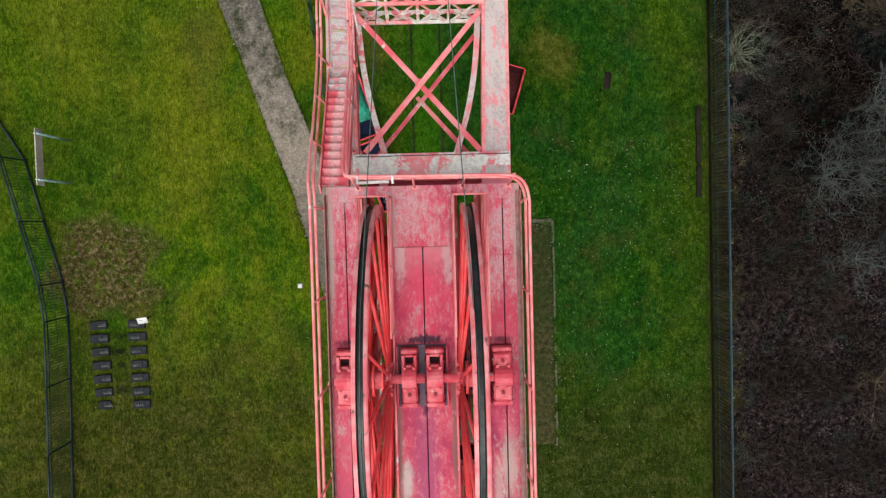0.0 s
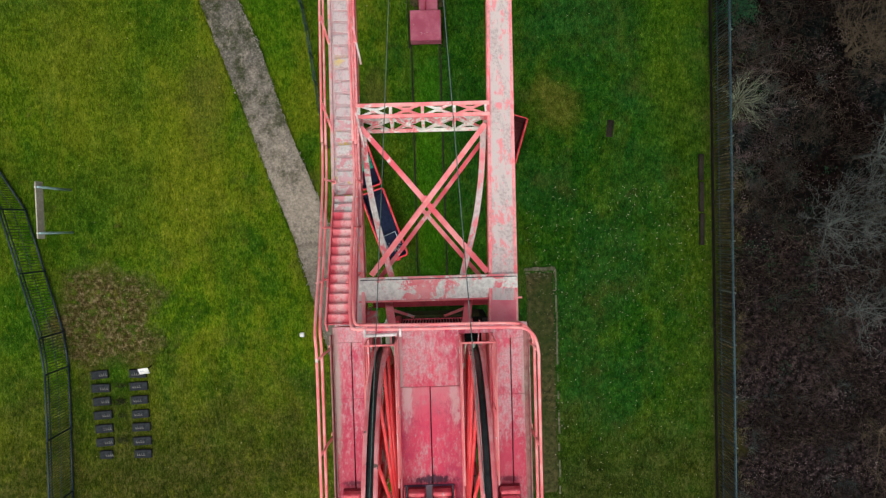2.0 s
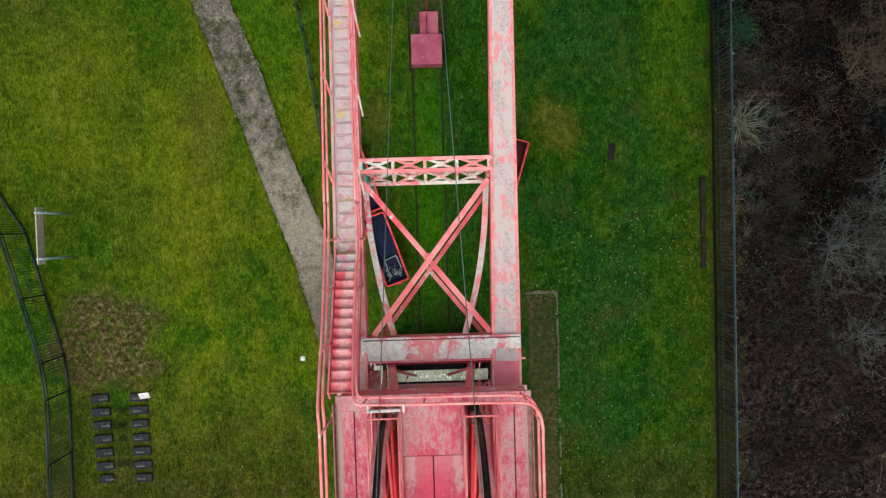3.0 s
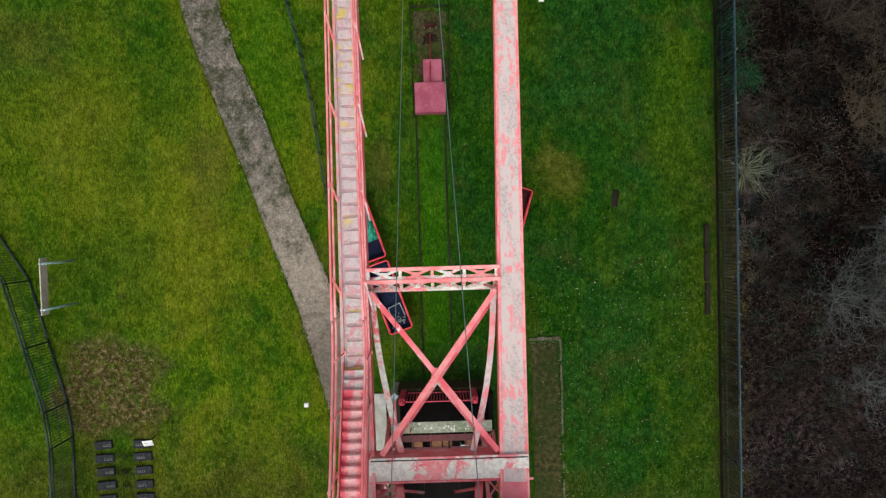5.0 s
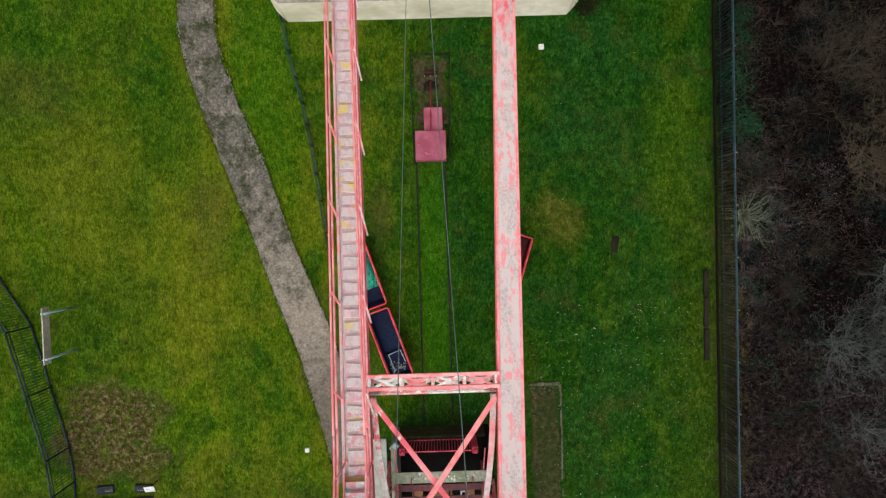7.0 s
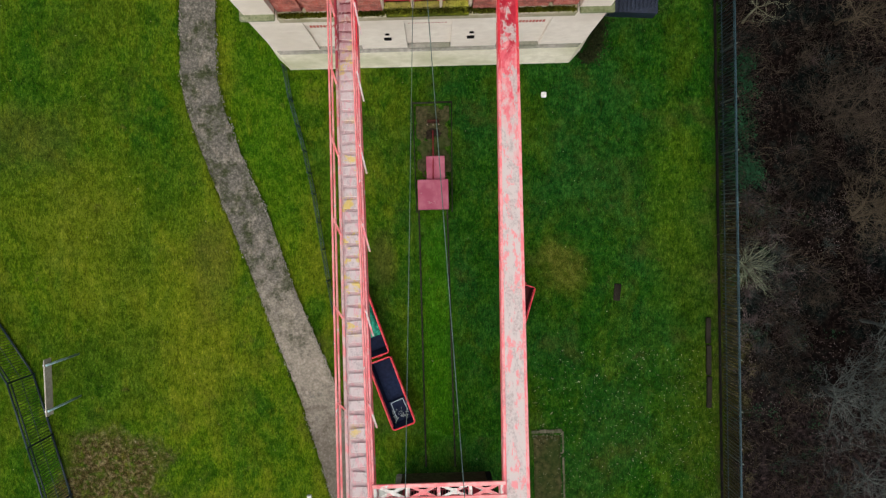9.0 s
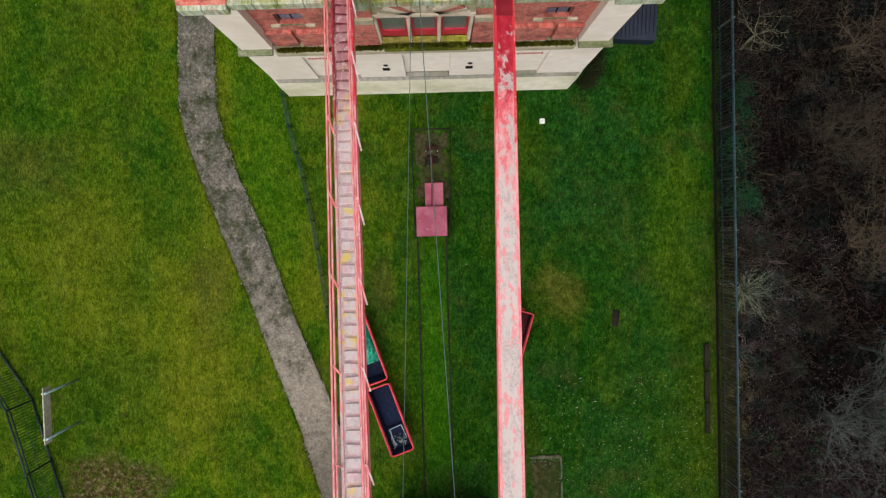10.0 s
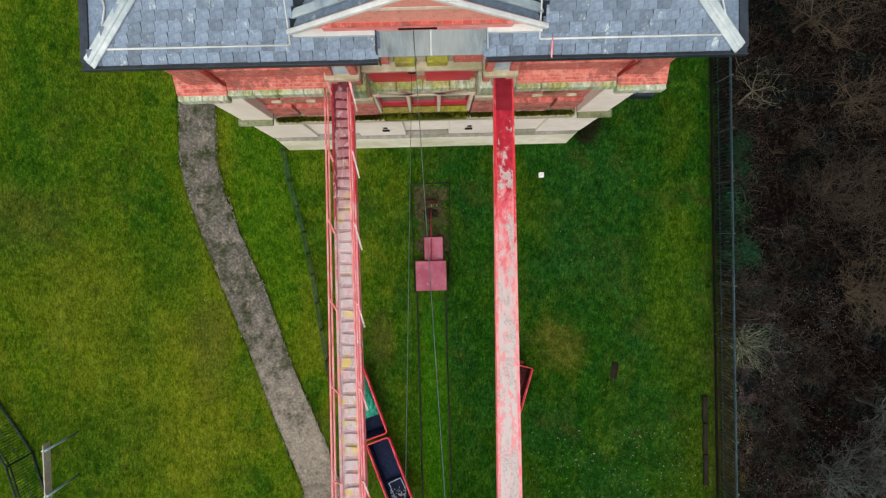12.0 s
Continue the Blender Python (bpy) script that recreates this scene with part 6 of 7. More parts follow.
for x in (-2.15, 1.42):
    bm = B()
    box(bm, (x - 0.15, -2.4, 1.8), (x + 0.15, -2.05, 3.85), 0.05)
    part("gate_post", bm, gate_paint, gate)
    bm = B()
    tube(bm, [(x, -2.22, 3.85), (x, -2.22, 3.97)], 0.12, 8, 0.05)
    part("post_cap", bm, gate_paint, gate)
for x in (-2.5, 1.9):
    bm = B()
    tube(bm, [(x, -2.1, 3.9), (x - 0.12 * (1 if x > 0 else -1), -3.4, 3.9), (x, -5.2, 3.9)], 0.03, 6)
    part("side_rail", bm, paint_bar, gate)
bm = B()
bar(bm, (-2.72, -2.35, 3.0), (-2.42, -1.9, 3.6), 0.3, 0.08, bev=0.01)
single("control_box", bm, lead, "grey tilted sheet-metal box beside the shaft gate", "box")

# ---- railway ----
for x0, x1 in ((-1.14, -1.13), (0.44, 0.38)):
    r = thing("rail", (x0, 5, 0), "rusty narrow rail sunk in the grass", "rail", "rails of the track")
    for name, w, za, zb in (("rail_foot", 0.045, -0.03, 0.02), ("rail_head", 0.032, 0.02, 0.09)):
        bm = B()
        bar(bm, (x0, -1.7, (za + zb) / 2), (x1, 13.2, (za + zb) / 2), w * 2, zb - za, bev=0.006)
        part(name, bm, rail_steel, r)


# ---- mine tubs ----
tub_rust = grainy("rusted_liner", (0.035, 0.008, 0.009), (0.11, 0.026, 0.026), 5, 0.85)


def mine_tub(m, label, fill):
    """A steel tub on four wheels, two metres wide at the rim, built about its centre."""
    t = thing("mine_tub", (0, 0, 0), label, "mine tub", "mine tubs on the grass")
    L, W, H = 1.86, 0.62, 1.22
    bm = B()
    low = [(-W * 0.82, -L * 0.9), (W * 0.82, -L * 0.9), (W * 0.82, L * 0.9), (-W * 0.82, L * 0.9)]
    top = [(-W, -L), (W, -L), (W, L), (-W, L)]
    a = [bm.verts.new((x, y, 0.36)) for x, y in low]
    b = [bm.verts.new((x, y, H)) for x, y in top]
    c = [bm.verts.new((x * 0.93, y * 0.975, H)) for x, y in top]
    d = [bm.verts.new((x * 0.92, y * 0.97, 0.42)) for x, y in low]
    for p, q in ((a, b), (b, c), (c, d)):
        for k in range(4):
            bm.faces.new((p[k], p[(k + 1) % 4], q[(k + 1) % 4], q[k]))
    bm.faces.new(a[::-1])
    bm.faces.new(d)
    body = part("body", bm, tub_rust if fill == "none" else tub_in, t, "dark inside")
    bm = B()
    line = [(-W, -L + 0.12, H), (-W + 0.04, -L + 0.04, H), (-W + 0.12, -L, H), (W - 0.12, -L, H), (W - 0.04, -L + 0.04, H), (W, -L + 0.12, H), (W, L - 0.12, H), (W - 0.04, L - 0.04, H), (W - 0.12, L, H), (-W + 0.12, L, H), (-W + 0.04, L - 0.04, H), (-W, L - 0.12, H), (-W, -L + 0.12, H)]
    tube(bm, line, 0.045, 6)
    part("rim", bm, tub_red, t, "red painted rim")
    for s in (-1, 1):
        bm = B()
        bar(bm, (s * W * 0.93, -L * 0.92, 0.8), (s * W * 0.93, L * 0.92, 0.8), 0.05, 0.7)
        part("side_plate", bm, tub_red, t, "red painted side")
        bm = B()
        box(bm, (-0.12, s * L, 0.3), (0.12, s * (L + 0.16), 0.5), 0.02)
        part("buffer", bm, tub_red, t)
        for y in (-0.95, 0.95):
            bm = B()
            tube(bm, [(s * 0.42, y, 0.17), (s * 0.52, y, 0.17)], 0.18, 14)
            part("wheel", bm, rail_steel, t)
    if fill == "net":
        bm = B()
        g = [[bm.verts.new((-0.5 + 1.0 * i / 9, -0.9 + 2.2 * j / 17, 0.62 + 0.42 * max(0, 1 - ((i - 4.5) / 5) ** 2) * max(0.1, 1 - ((j - 9) / 9) ** 2) + 0.10 * noise.noise(Vector((i * 0.8, j * 0.8, 4))))) for i in range(10)] for j in range(18)]
        for j in range(17):
            for i in range(9):
                bm.faces.new((g[j][i], g[j][i + 1], g[j + 1][i + 1], g[j + 1][i]))
        part("netting", bm, net_green, t, "heap of green netting")
    if fill == "frame":
        bm = B()
        for p, q in (((-0.28, -1.5, 0.8), (-0.28, -0.55, 0.86)), ((-0.28, -0.55, 0.86), (0.38, -0.5, 0.86)), ((0.38, -0.5, 0.86), (0.42, -1.2, 0.8))):
            bar(bm, p, q, 0.035, 0.035)
        part("loose_frame", bm, lead, t, "pale metal frame lying inside")
        for k in range(34):
            bm = B()
            x, y = random.uniform(-0.4, 0.35), random.uniform(-1.6, -0.95)
            z = 0.6 + random.uniform(0, 0.2)
            bar(bm, (x, y, z), (x + random.uniform(-0.16, 0.16), y + random.uniform(-0.16, 0.16), z + random.uniform(-0.02, 0.08)), random.uniform(0.02, 0.06), 0.02)
            part("scrap", bm, rubble, t)
        bm = B()
        box(bm, (-0.5, -1.7, 0.44), (0.5, -0.5, 0.58), 0.04)
        part("scrap_bed", bm, tub_in, t)
    t.matrix_basis = m
    return t


mine_tub(pose(-2.79, 2.65, 0, 0, 0, 19.0), "black mine tub with red rim holding scrap", "frame")
mine_tub(pose(-4.04, 6.40, 0, 0, 0, 18.3), "red-rimmed mine tub heaped with green netting", "net")
mine_tub(pose(4.0, 6.95, 0, 0, 0, -17) @ Matrix.Diagonal((0.82, 0.66, 1, 1)), "empty red mine tub behind the backstay leg", "none")

# ---- covered machine on the track, with its pen ----
cart = thing("track_machine", (-0.35, 13.4, 0), "old haulage machine under faded red sheet covers", "machine")
bm = B()
box(bm, (-1.14, 12.20, 0.16), (0.46, 13.76, 1.02), 0.025)
part("large_cover", bm, cover_red, cart, "faded red sheet cover")
bm = B()
box(bm, (-0.66, 13.77, 0.16), (0.31, 15.0, 0.72), 0.02)
part("small_cover", bm, cover_red, cart, "faded red sheet cover")
bm = B()
box(bm, (-1.10, 12.24, 0.05), (0.42, 13.74, 0.155), 0.02)
box(bm, (-0.62, 13.74, 0.05), (0.27, 14.96, 0.155), 0.02)
part("chassis", bm, pit_dark, cart)
bm = B()
tube(bm, [(-0.32, 13.78, 0.80), (-0.30, 14.5, 0.80), (-0.26, 16.4, 0.35)], 0.03, 6)
tube(bm, [(-0.30, 14.45, 0.72), (-0.30, 14.45, 0.95)], 0.045, 8)
part("drawbar", bm, wine_and_shade, cart)
for x in (-1.0, 0.32):
    for y in (12.5, 13.4):
        bm = B()
        tube(bm, [(x - 0.06, y, 0.12), (x + 0.06, y, 0.12)], 0.17, 14)
        part("wheel", bm, rail_steel, cart)
stop = thing("buffer_stop", (-0.26, 16.85, 0), "rusty iron buffer stop with three upright hooks", "buffer stop")
bm = B()
box(bm, (-0.56, 16.80, -0.05), (0.08, 16.96, 0.36), 0.03)
part("beam", bm, grainy("rusty_iron", (0.020, 0.008, 0.006), (0.075, 0.026, 0.018), 8, 0.85), stop)
for x in (-0.55, -0.24, 0.06):
    bm = B()
    tube(bm, [(x, 16.74, 0.3), (x, 16.70, 0.55), (x, 16.62, 0.62)], 0.022, 6)
    part("hook", bm, rusty_angle, stop)
bm = B()
heap = [[bm.verts.new((-0.25 + 0.11 * i * (1 + 0.3 * noise.noise(Vector((i, j, 1)))) - 0.55, 16.28 + 0.09 * j * (1 + 0.3 * noise.noise(Vector((i, j, 3)))) - 0.45, -0.07 + 0.15 * max(0.0, 1 - ((i - 5) / 5) ** 2 - ((j - 5) / 5) ** 2 + 0.5 * noise.noise(Vector((i * 0.6, j * 0.6, 8)))))) for i in range(11)] for j in range(11)]
for j in range(10):
    for i in range(10):
        bm.faces.new((heap[j][i], heap[j][i + 1], heap[j + 1][i + 1], heap[j + 1][i]))
single("dark_heap", bm, grainy("dark_soil", (0.005, 0.004, 0.003), (0.040, 0.028, 0.018), 7, 0.95, bump=0.8, dist=0.04), "dark uneven ground in front of the stop", "ash")
pen = thing("low_pen", (-0.27, 15.8, 0), "low dark iron rail pen round the buffer stop", "pen")
for a, b in (((-1.24, 12.1), (-1.30, 17.84)), ((0.64, 12.1), (0.76, 17.85)), ((-1.30, 17.84), (0.76, 17.85))):
    for z in (0.52, 0.24):
        bm = B()
        tube(bm, [(*a, z), (*b, z)], 0.026, 6)
        part("pen_rail", bm, rail_steel, pen)
for x0, x1 in ((-1.24, -1.30), (0.64, 0.76)):
    for k in range(5):
        u = k / 4
        bm = B()
        tube(bm, [(x0 + (x1 - x0) * u, 12.1 + 5.74 * u, -0.05), (x0 + (x1 - x0) * u, 12.1 + 5.74 * u, 0.58)], 0.042, 6)
        part("pen_post", bm, rail_steel, pen)
vv, ff = [], []
gx = [-1.2 + 1.9 * i / 24 for i in range(25)]
gy = [13.9 + 3.9 * j / 48 for j in range(49)]
for y in gy:
    for x in gx:
        edge = x in (gx[0], gx[-1]) or y in (gy[0], gy[-1])
        rim = min((x - gx[0]) / 0.5, (gx[-1] - x) / 0.5, (y - gy[0]) / 0.5, (gy[-1] - y) / 0.5, 1.0)
        vv.append((x, y, -0.10 if edge else -0.03 + 0.05 * rim + 0.09 * noise.noise(Vector((x * 2.3, y * 2.3, 0)))))
ff = [(j * 25 + i, j * 25 + i + 1, (j + 1) * 25 + i + 1, (j + 1) * 25 + i) for j in range(48) for i in range(24)]
pen_soil = grainy("pen_soil", (0.008, 0.012, 0.003), (0.085, 0.068, 0.036), 5, 0.95, blotch=(0.018, 0.040, 0.004))
tagged(raw("pen_floor", vv, ff, pen_soil), "bare earth and thin grass inside the pen", "soil", kind="structure")

# ---- edged bed beside the tower ----
bed = thing("edged_bed", (5.6, -6.2, 0), "sunken bed with broken concrete edging and mossy soil", "bed")
vv, ff = [], []
for j in range(41):
    for i in range(9):
        x, y = 4.62 + 1.66 * i / 8, -12.35 + 12.3 * j / 40
        vv.append((x, y, -0.08 if i in (0, 8) or j in (0, 40) else 0.03 + 0.03 * noise.noise(Vector((x * 2, y * 2, 6)))))
ff = [(j * 9 + i, j * 9 + i + 1, (j + 1) * 9 + i + 1, (j + 1) * 9 + i) for j in range(40) for i in range(8)]
bed_soil = grainy("bed_soil", (0.007, 0.011, 0.003), (0.074, 0.064, 0.026), 4, 0.95, blotch=(0.011, 0.028, 0.004))
old_kerb = grainy("buried_kerb", (0.035, 0.038, 0.020), (0.165, 0.152, 0.112), 5, 0.95, blotch=(0.03, 0.045, 0.01))
o = raw("soil", vv, ff, bed_soil)
under(o, bed)
for k in range(26):
    y0 = -12.35 + k * 0.476
    bm = B()
    j = random.uniform(-0.015, 0.015)
    box(bm, (6.27 + j, y0 + 0.01, -0.1), (6.37 + j, y0 + 0.47, 0.02 + random.choice((-0.07, -0.04, -0.02, 0.0, 0.02))), 0.012)
    part("kerb_stone", bm, old_kerb, bed)
for k in range(4):
    bm = B()
    x0 = 4.62 + k * 0.42
    box(bm, (x0, -0.05, -0.1), (x0 + 0.40, 0.06 + random.uniform(0, 0.1), 0.05), 0.02)
    part("kerb_stone", bm, old_kerb, bed)
for k in range(70):
    bm = B()
    x, y, s = (random.uniform(4.7, 6.3), random.gauss(-0.15, 0.18), random.uniform(0.02, 0.06)) if k % 2 else (random.gauss(6.25, 0.12), random.uniform(-9, -0.2), random.uniform(0.02, 0.05))
    bmesh.ops.create_icosphere(bm, subdivisions=1, radius=s, matrix=Matrix.Translation((x, y, 0.05)) @ Matrix.Diagonal((1.3, 0.9, 0.6, 1)))
    part("pebble", bm, old_kerb, bed)

# ---- small things on the grass ----
for r in range(7):
    for c, x in enumerate((-18.48, -16.42)):
        y = -4.97 - r * 0.735 + random.uniform(-0.03, 0.03)
        w = random.uniform(0.45, 0.50) if r < 6 or c else 0.34
        s = thing("name_slab", (0, 0, 0), "black slab laid flat in the grass with pale marks", "slab", "black slabs in two rows")
        bm = B()
        box(bm, (-w, -0.22, -0.06), (w, 0.22, 0.13), 0.02)
        part("slab", bm, slab_black, s)
        for k in range(4):
            h, ox = random.uniform(0.05, 0.085), (0.0 if c == 0 else -0.30) + k * 0.115
            bm = B()
            box(bm, (ox, -0.09, 0.13), (ox + 0.028, h - 0.09 + 0.06, 0.134))
            box(bm, (ox + 0.03, -0.09, 0.13), (ox + 0.085, random.choice((-0.065, -0.04)), 0.134))
            part("mark", bm, dull_mark, s)
        s.matrix_basis = pose(x + r * 0.030 * (1 if c == 0 else 0.6), y, 0, 0, 0, random.uniform(-2, 5))
board = thing("notice_board", (-15.75, -4.7, 0), "small white tilted notice board on a short post", "sign")
bm = B()
bar(bm, (-15.98, -4.72, 0.98), (-15.44, -4.66, 1.02), 0.36, 0.025, (0.05, -0.5, 1), 0.004)
part("panel", bm, white_mark, board)
bm = B()
box(bm, (-15.9, -4.70, 1.02), (-15.7, -4.60, 1.03))
part("text_bar", bm, lead, board)
bm = B()
tube(bm, [(-15.7, -4.6, -0.05), (-15.7, -4.66, 0.98)], 0.03, 8)
part("post", bm, timber, board)
sign = thing("post_sign", (-19.65, 3.85, 0), "long weathered board on two tall galvanised posts", "sign")
for y in (5.0, 2.72):
    bm = B()
    tube(bm, [(-19.62, y, -0.05), (-19.62, y, 3.15)], 0.06, 8)
    part("post", bm, teal_steel, sign)
bm = B()
box(bm, (-19.74, 2.45, 2.55), (-19.68, 5.28, 3.2), 0.01)
part("board", bm, timber_pale, sign)
for y in (5.0, 2.72):
    bm = B()
    tube(bm, [(-19.73, y, 3.2), (-19.73, y, 3.215)], 0.04, 8)
    part("bolt", bm, white_mark, sign)
for (x, y, s), lab in zip(((5.69, 18.16, 0.135), (-7.5, -3.15, 0.12)), ("white square inspection cover in the grass", "small white marker stone in the grass")):
    bm = B()
    box(bm, (x - s, y - s, -0.05), (x + s, y + s, 0.12), 0.02)
    bm.verts.ensure_lookup_table()
    single("marker_stone", bm, white_mark, lab, "stone")
bm = B()
bar(bm, (9.36, 7.05, 0.03), (9.46, 7.95, 0.03), 0.36, 0.08, bev=0.015)
single("sunken_cover", bm, timber, "dark brown wooden cover lying in the grass", "board")
for y0, y1 in ((4.6, 6.0), (2.9, 4.5), (1.1, 2.8)):
    bm = B()
    bar(bm, (14.26, y0, 0.07), (14.30, y1, 0.07), 0.26, 0.16, bev=0.02)
    single("timber_baulk", bm, timber, "old dark timber baulk lying along the fence", "timber", "timber baulks by the fence")
# ribbed navy sheet stack beside the engine house
stack = thing("sheet_stack", (10.3, 25.0, 0), "stack of navy blue ribbed sheets beside the building", "sheets")
bm = B()
bar(bm, (10.0, 22.15, 0.45), (10.4, 28.5, 0.45), 3.2, 0.9, bev=0.03)
part("stack_body", bm, sheet_blue, stack)
for k in range(15):
    bm = B()
    x = 8.55 + k * 0.21
    bar(bm, (x, 22.12 + 0.02 * k, 0.93), (x + 0.4, 28.5, 0.93), 0.09, 0.07, bev=0.01)
    part("rib", bm, sheet_blue, stack)

# ---- fences ----
mesh_base = [(-27.3, 12.7), (-25.6, 9.85), (-23.83, 6.95), (-22.04, 4.0), (-21.18, 0.7), (-20.33, -2.6), (-20.12, -4.47), (-20.15, -7.83), (-20.22, -11.3), (-20.3, -14.7), (-20.3, -18.0)]


def mesh_fence(name, pts, height, label, pitch, thick, wire, coat, wire_coat):
    f = thing(name, (pts[len(pts) // 2][0], pts[len(pts) // 2][1], 0), label, "fence")
    for x, y in pts:
        bm = B()
        box(bm, (x - 0.04, y - 0.04, -0.1), (x + 0.04, y + 0.04, height + 0.06), 0.008)
        part("post", bm, coat, f)
    for a, b in zip(pts, pts[1:]):
        for z, r in ((height, 0.055), (height - 0.30, 0.04), (0.08, 0.06), (height * 0.5, 0.02)):
            bm = B()
            tube(bm, [(*a, z), (*b, z)], r * thick, 6)
            part("rail", bm, coat, f)
        bm = B()
        n = int(math.hypot(b[0] - a[0], b[1] - a[1]) / pitch)
        for k in range(1, n):
            x, y = a[0] + (b[0] - a[0]) * k / n, a[1] + (b[1] - a[1]) * k / n
            bar(bm, (x, y, 0.05), (x, y, height), wire, wire, (0, 1, 0))
        o = part("mesh_panel", bm, wire_coat, f)
        o["kind"] = "stuff"


mesh_fence("boundary_fence", mesh_base, 2.4, "tall dark green steel mesh fence on posts", 0.15, 1.0, 0.021, fence_navy, fence_wire)
mesh_fence("path_fence", [(-7.95, 19.86), (-7.69, 18.19), (-7.35, 16.8), (-7.03, 15.46), (-6.82, 14.3), (-6.62, 13.2), (-6.42, 11.7), (-6.23, 10.27), (-6.0, 8.6), (-5.75, 6.9)], 1.15, "low dark green mesh fence beside the footpath", 0.12, 0.34, 0.0085, fence_teal, fence_teal)

pal = thing("palisade_fence", (15.12, 6.5, 0), "galvanised palisade fence in front of the wood", "fence")
y_a, y_b, PH = -17.5, 31.0, 2.1
for k in range(19):
    y = y_a + k * 2.69
    bm = B()
    box(bm, (15.16, y - 0.03, -0.1), (15.24, y + 0.03, PH), 0.006)
    part("post", bm, fence_post, pal)
for z in (0.30, PH - 0.28):
    bm = B()
    box(bm, (15.125, y_a, z), (15.165, y_b, z + 0.055), 0.006)
    part("rail", bm, fence_blue, pal)
bm = B()
bar(bm, (15.12, y_a, PH - 0.02), (15.12, y_b, PH - 0.02), 0.06, 0.03, bev=0.006)
part("top_rail", bm, fence_blue, pal)
bm = B()
box(bm, (-0.009, -0.018, 0.02), (0.009, 0.018, PH - 0.04))
pale_mesh = mesh_of(bm, "pale", fence_pale)
# darker copy of the pale, with the far stretch's shade in its colour
shaded_mesh = pale_mesh.copy()
shaded_mesh.materials[0] = fence_dark
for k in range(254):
    o = new("pale", pale_mesh if k * 0.19 < 30.5 else shaded_mesh)
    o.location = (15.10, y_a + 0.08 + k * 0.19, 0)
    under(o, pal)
bm = B()
box(bm, (14.86, y_a, -0.1), (14.97, y_b, 0.09), 0.01)
single("gravel_board", bm, pit_dark, "dark concrete gravel board under the palisade", "kerb", kind="structure")

# ---- wood beyond the fence ----
def limb(vv, ff, a, b, r0, r1, sides=4):
    d = (b - a)
    s = d.cross(Vector((0.3, 0.2, 1)))
    s = s.normalized() if s.length > 1e-5 else Vector((1, 0, 0))
    u = s.cross(d).normalized()
    n = len(vv)
    for p, r in ((a, r0), (b, r1)):
        for k in range(sides):
            c = 2 * math.pi * k / sides
            vv.append(tuple(p + (s * math.cos(c) + u * math.sin(c)) * r))
    for k in range(sides):
        ff.append((n + k, n + (k + 1) % sides, n + sides + (k + 1) % sides, n + sides + k))


def bare_tree(x, y, height, spread, mat, label, seed, stems=1, twigs=5, lean=(0, 0), depth=4):
    """A leafless tree: tapered trunk, forking limbs and fine twigs, with an uneven crown."""
    rng = random.Random(seed)
    t = thing("bare_tree", (x, y, 0), label, "tree", "bare trees of the wood")
    tv, tf, bv, bf = [], [], [], []

    def grow(p, d, length, r, level):
        segs = 3
        for k in range(segs):
            d = (d + Vector((rng.gauss(0, 0.13), rng.gauss(0, 0.13), rng.gauss(0.02, 0.09)))).normalized()
            q = p + d * (length / segs)
            r1 = max(r * 0.80, 0.007)
            limb(*((tv, tf) if level == 0 else (bv, bf)), p, q, r, r1, 6 if level == 0 else (4 if level < 3 else 3))
            p, r = q, r1
            if level >= 1 and level < depth and rng.random() < 0.78:
                side = Vector((rng.gauss(0, 1), rng.gauss(0, 1), rng.gauss(0.2, 0.5))).normalized()
                grow(p, (d * 0.7 + side * 0.75).normalized(), length * rng.uniform(0.4, 0.65), r * 0.6, level + 1)
        if level < depth:
            n = twigs if level == 0 else rng.choice((2, 3, 3))
            a0 = rng.uniform(0, 6.3)
            for k in range(n):
                a = a0 + 2 * math.pi * k / n + rng.uniform(-0.4, 0.4)
                out = Vector((math.cos(a), math.sin(a), rng.uniform(0.1, 0.7))) * spread
                grow(p, (d * 0.55 + out).normalized(), length * rng.uniform(0.55, 0.85), r * 0.68, level + 1)

    for s in range(stems):
        a = 6.28 * s / stems
        off = Vector((math.cos(a), math.sin(a), 0)) * (0.12 if stems > 1 else 0)
        grow(Vector((x, y, -0.1)) + off, (Vector((lean[0], lean[1], 1)) + off * 2).normalized(), height * 0.36, height * 0.019 + 0.01, 0)
    o = raw("trunk", tv, tf, mat)
    under(o, t)
    o = raw("crown", bv, bf, mat)
    under(o, t)
    return t


def spray(x, y, n, reach, r, rng, vv, ff, rise=1.0):
    """Straight fine stems that spread from one foot to all sides."""
    for k in range(n):
        a, u = rng.uniform(0, 6.3), rng.random() ** 0.6
        L = reach * rng.uniform(0.55, 1.1)
        p = Vector((x + rng.gauss(0, 0.06), y + rng.gauss(0, 0.06), -0.03))
        d = Vector((math.cos(a) * u, math.sin(a) * u, rise * (1.15 - 0.75 * u)))
        q = p + d * L * 0.55 + Vector((rng.gauss(0, 0.04), rng.gauss(0, 0.04), 0))
        e = q + (d + Vector((rng.gauss(0, 0.22), rng.gauss(0, 0.22), -0.15))) * L * 0.45
        limb(vv, ff, p, q, r, r * 0.75, 3)
        limb(vv, ff, q, e, r * 0.75, r * 0.4, 3)
        f = q + (d + Vector((rng.gauss(0, 0.5), rng.gauss(0, 0.5), 0))) * L * 0.3
        limb(vv, ff, q, f, r * 0.6, r * 0.35, 3)


# pale spreading shrub behind the fence
shrub = thing("bare_shrub", (16.35, 8.75, 0), "leafless pale grey-green shrub spreading behind the fence", "shrub")
vv, ff = [], []
rng = random.Random(3)


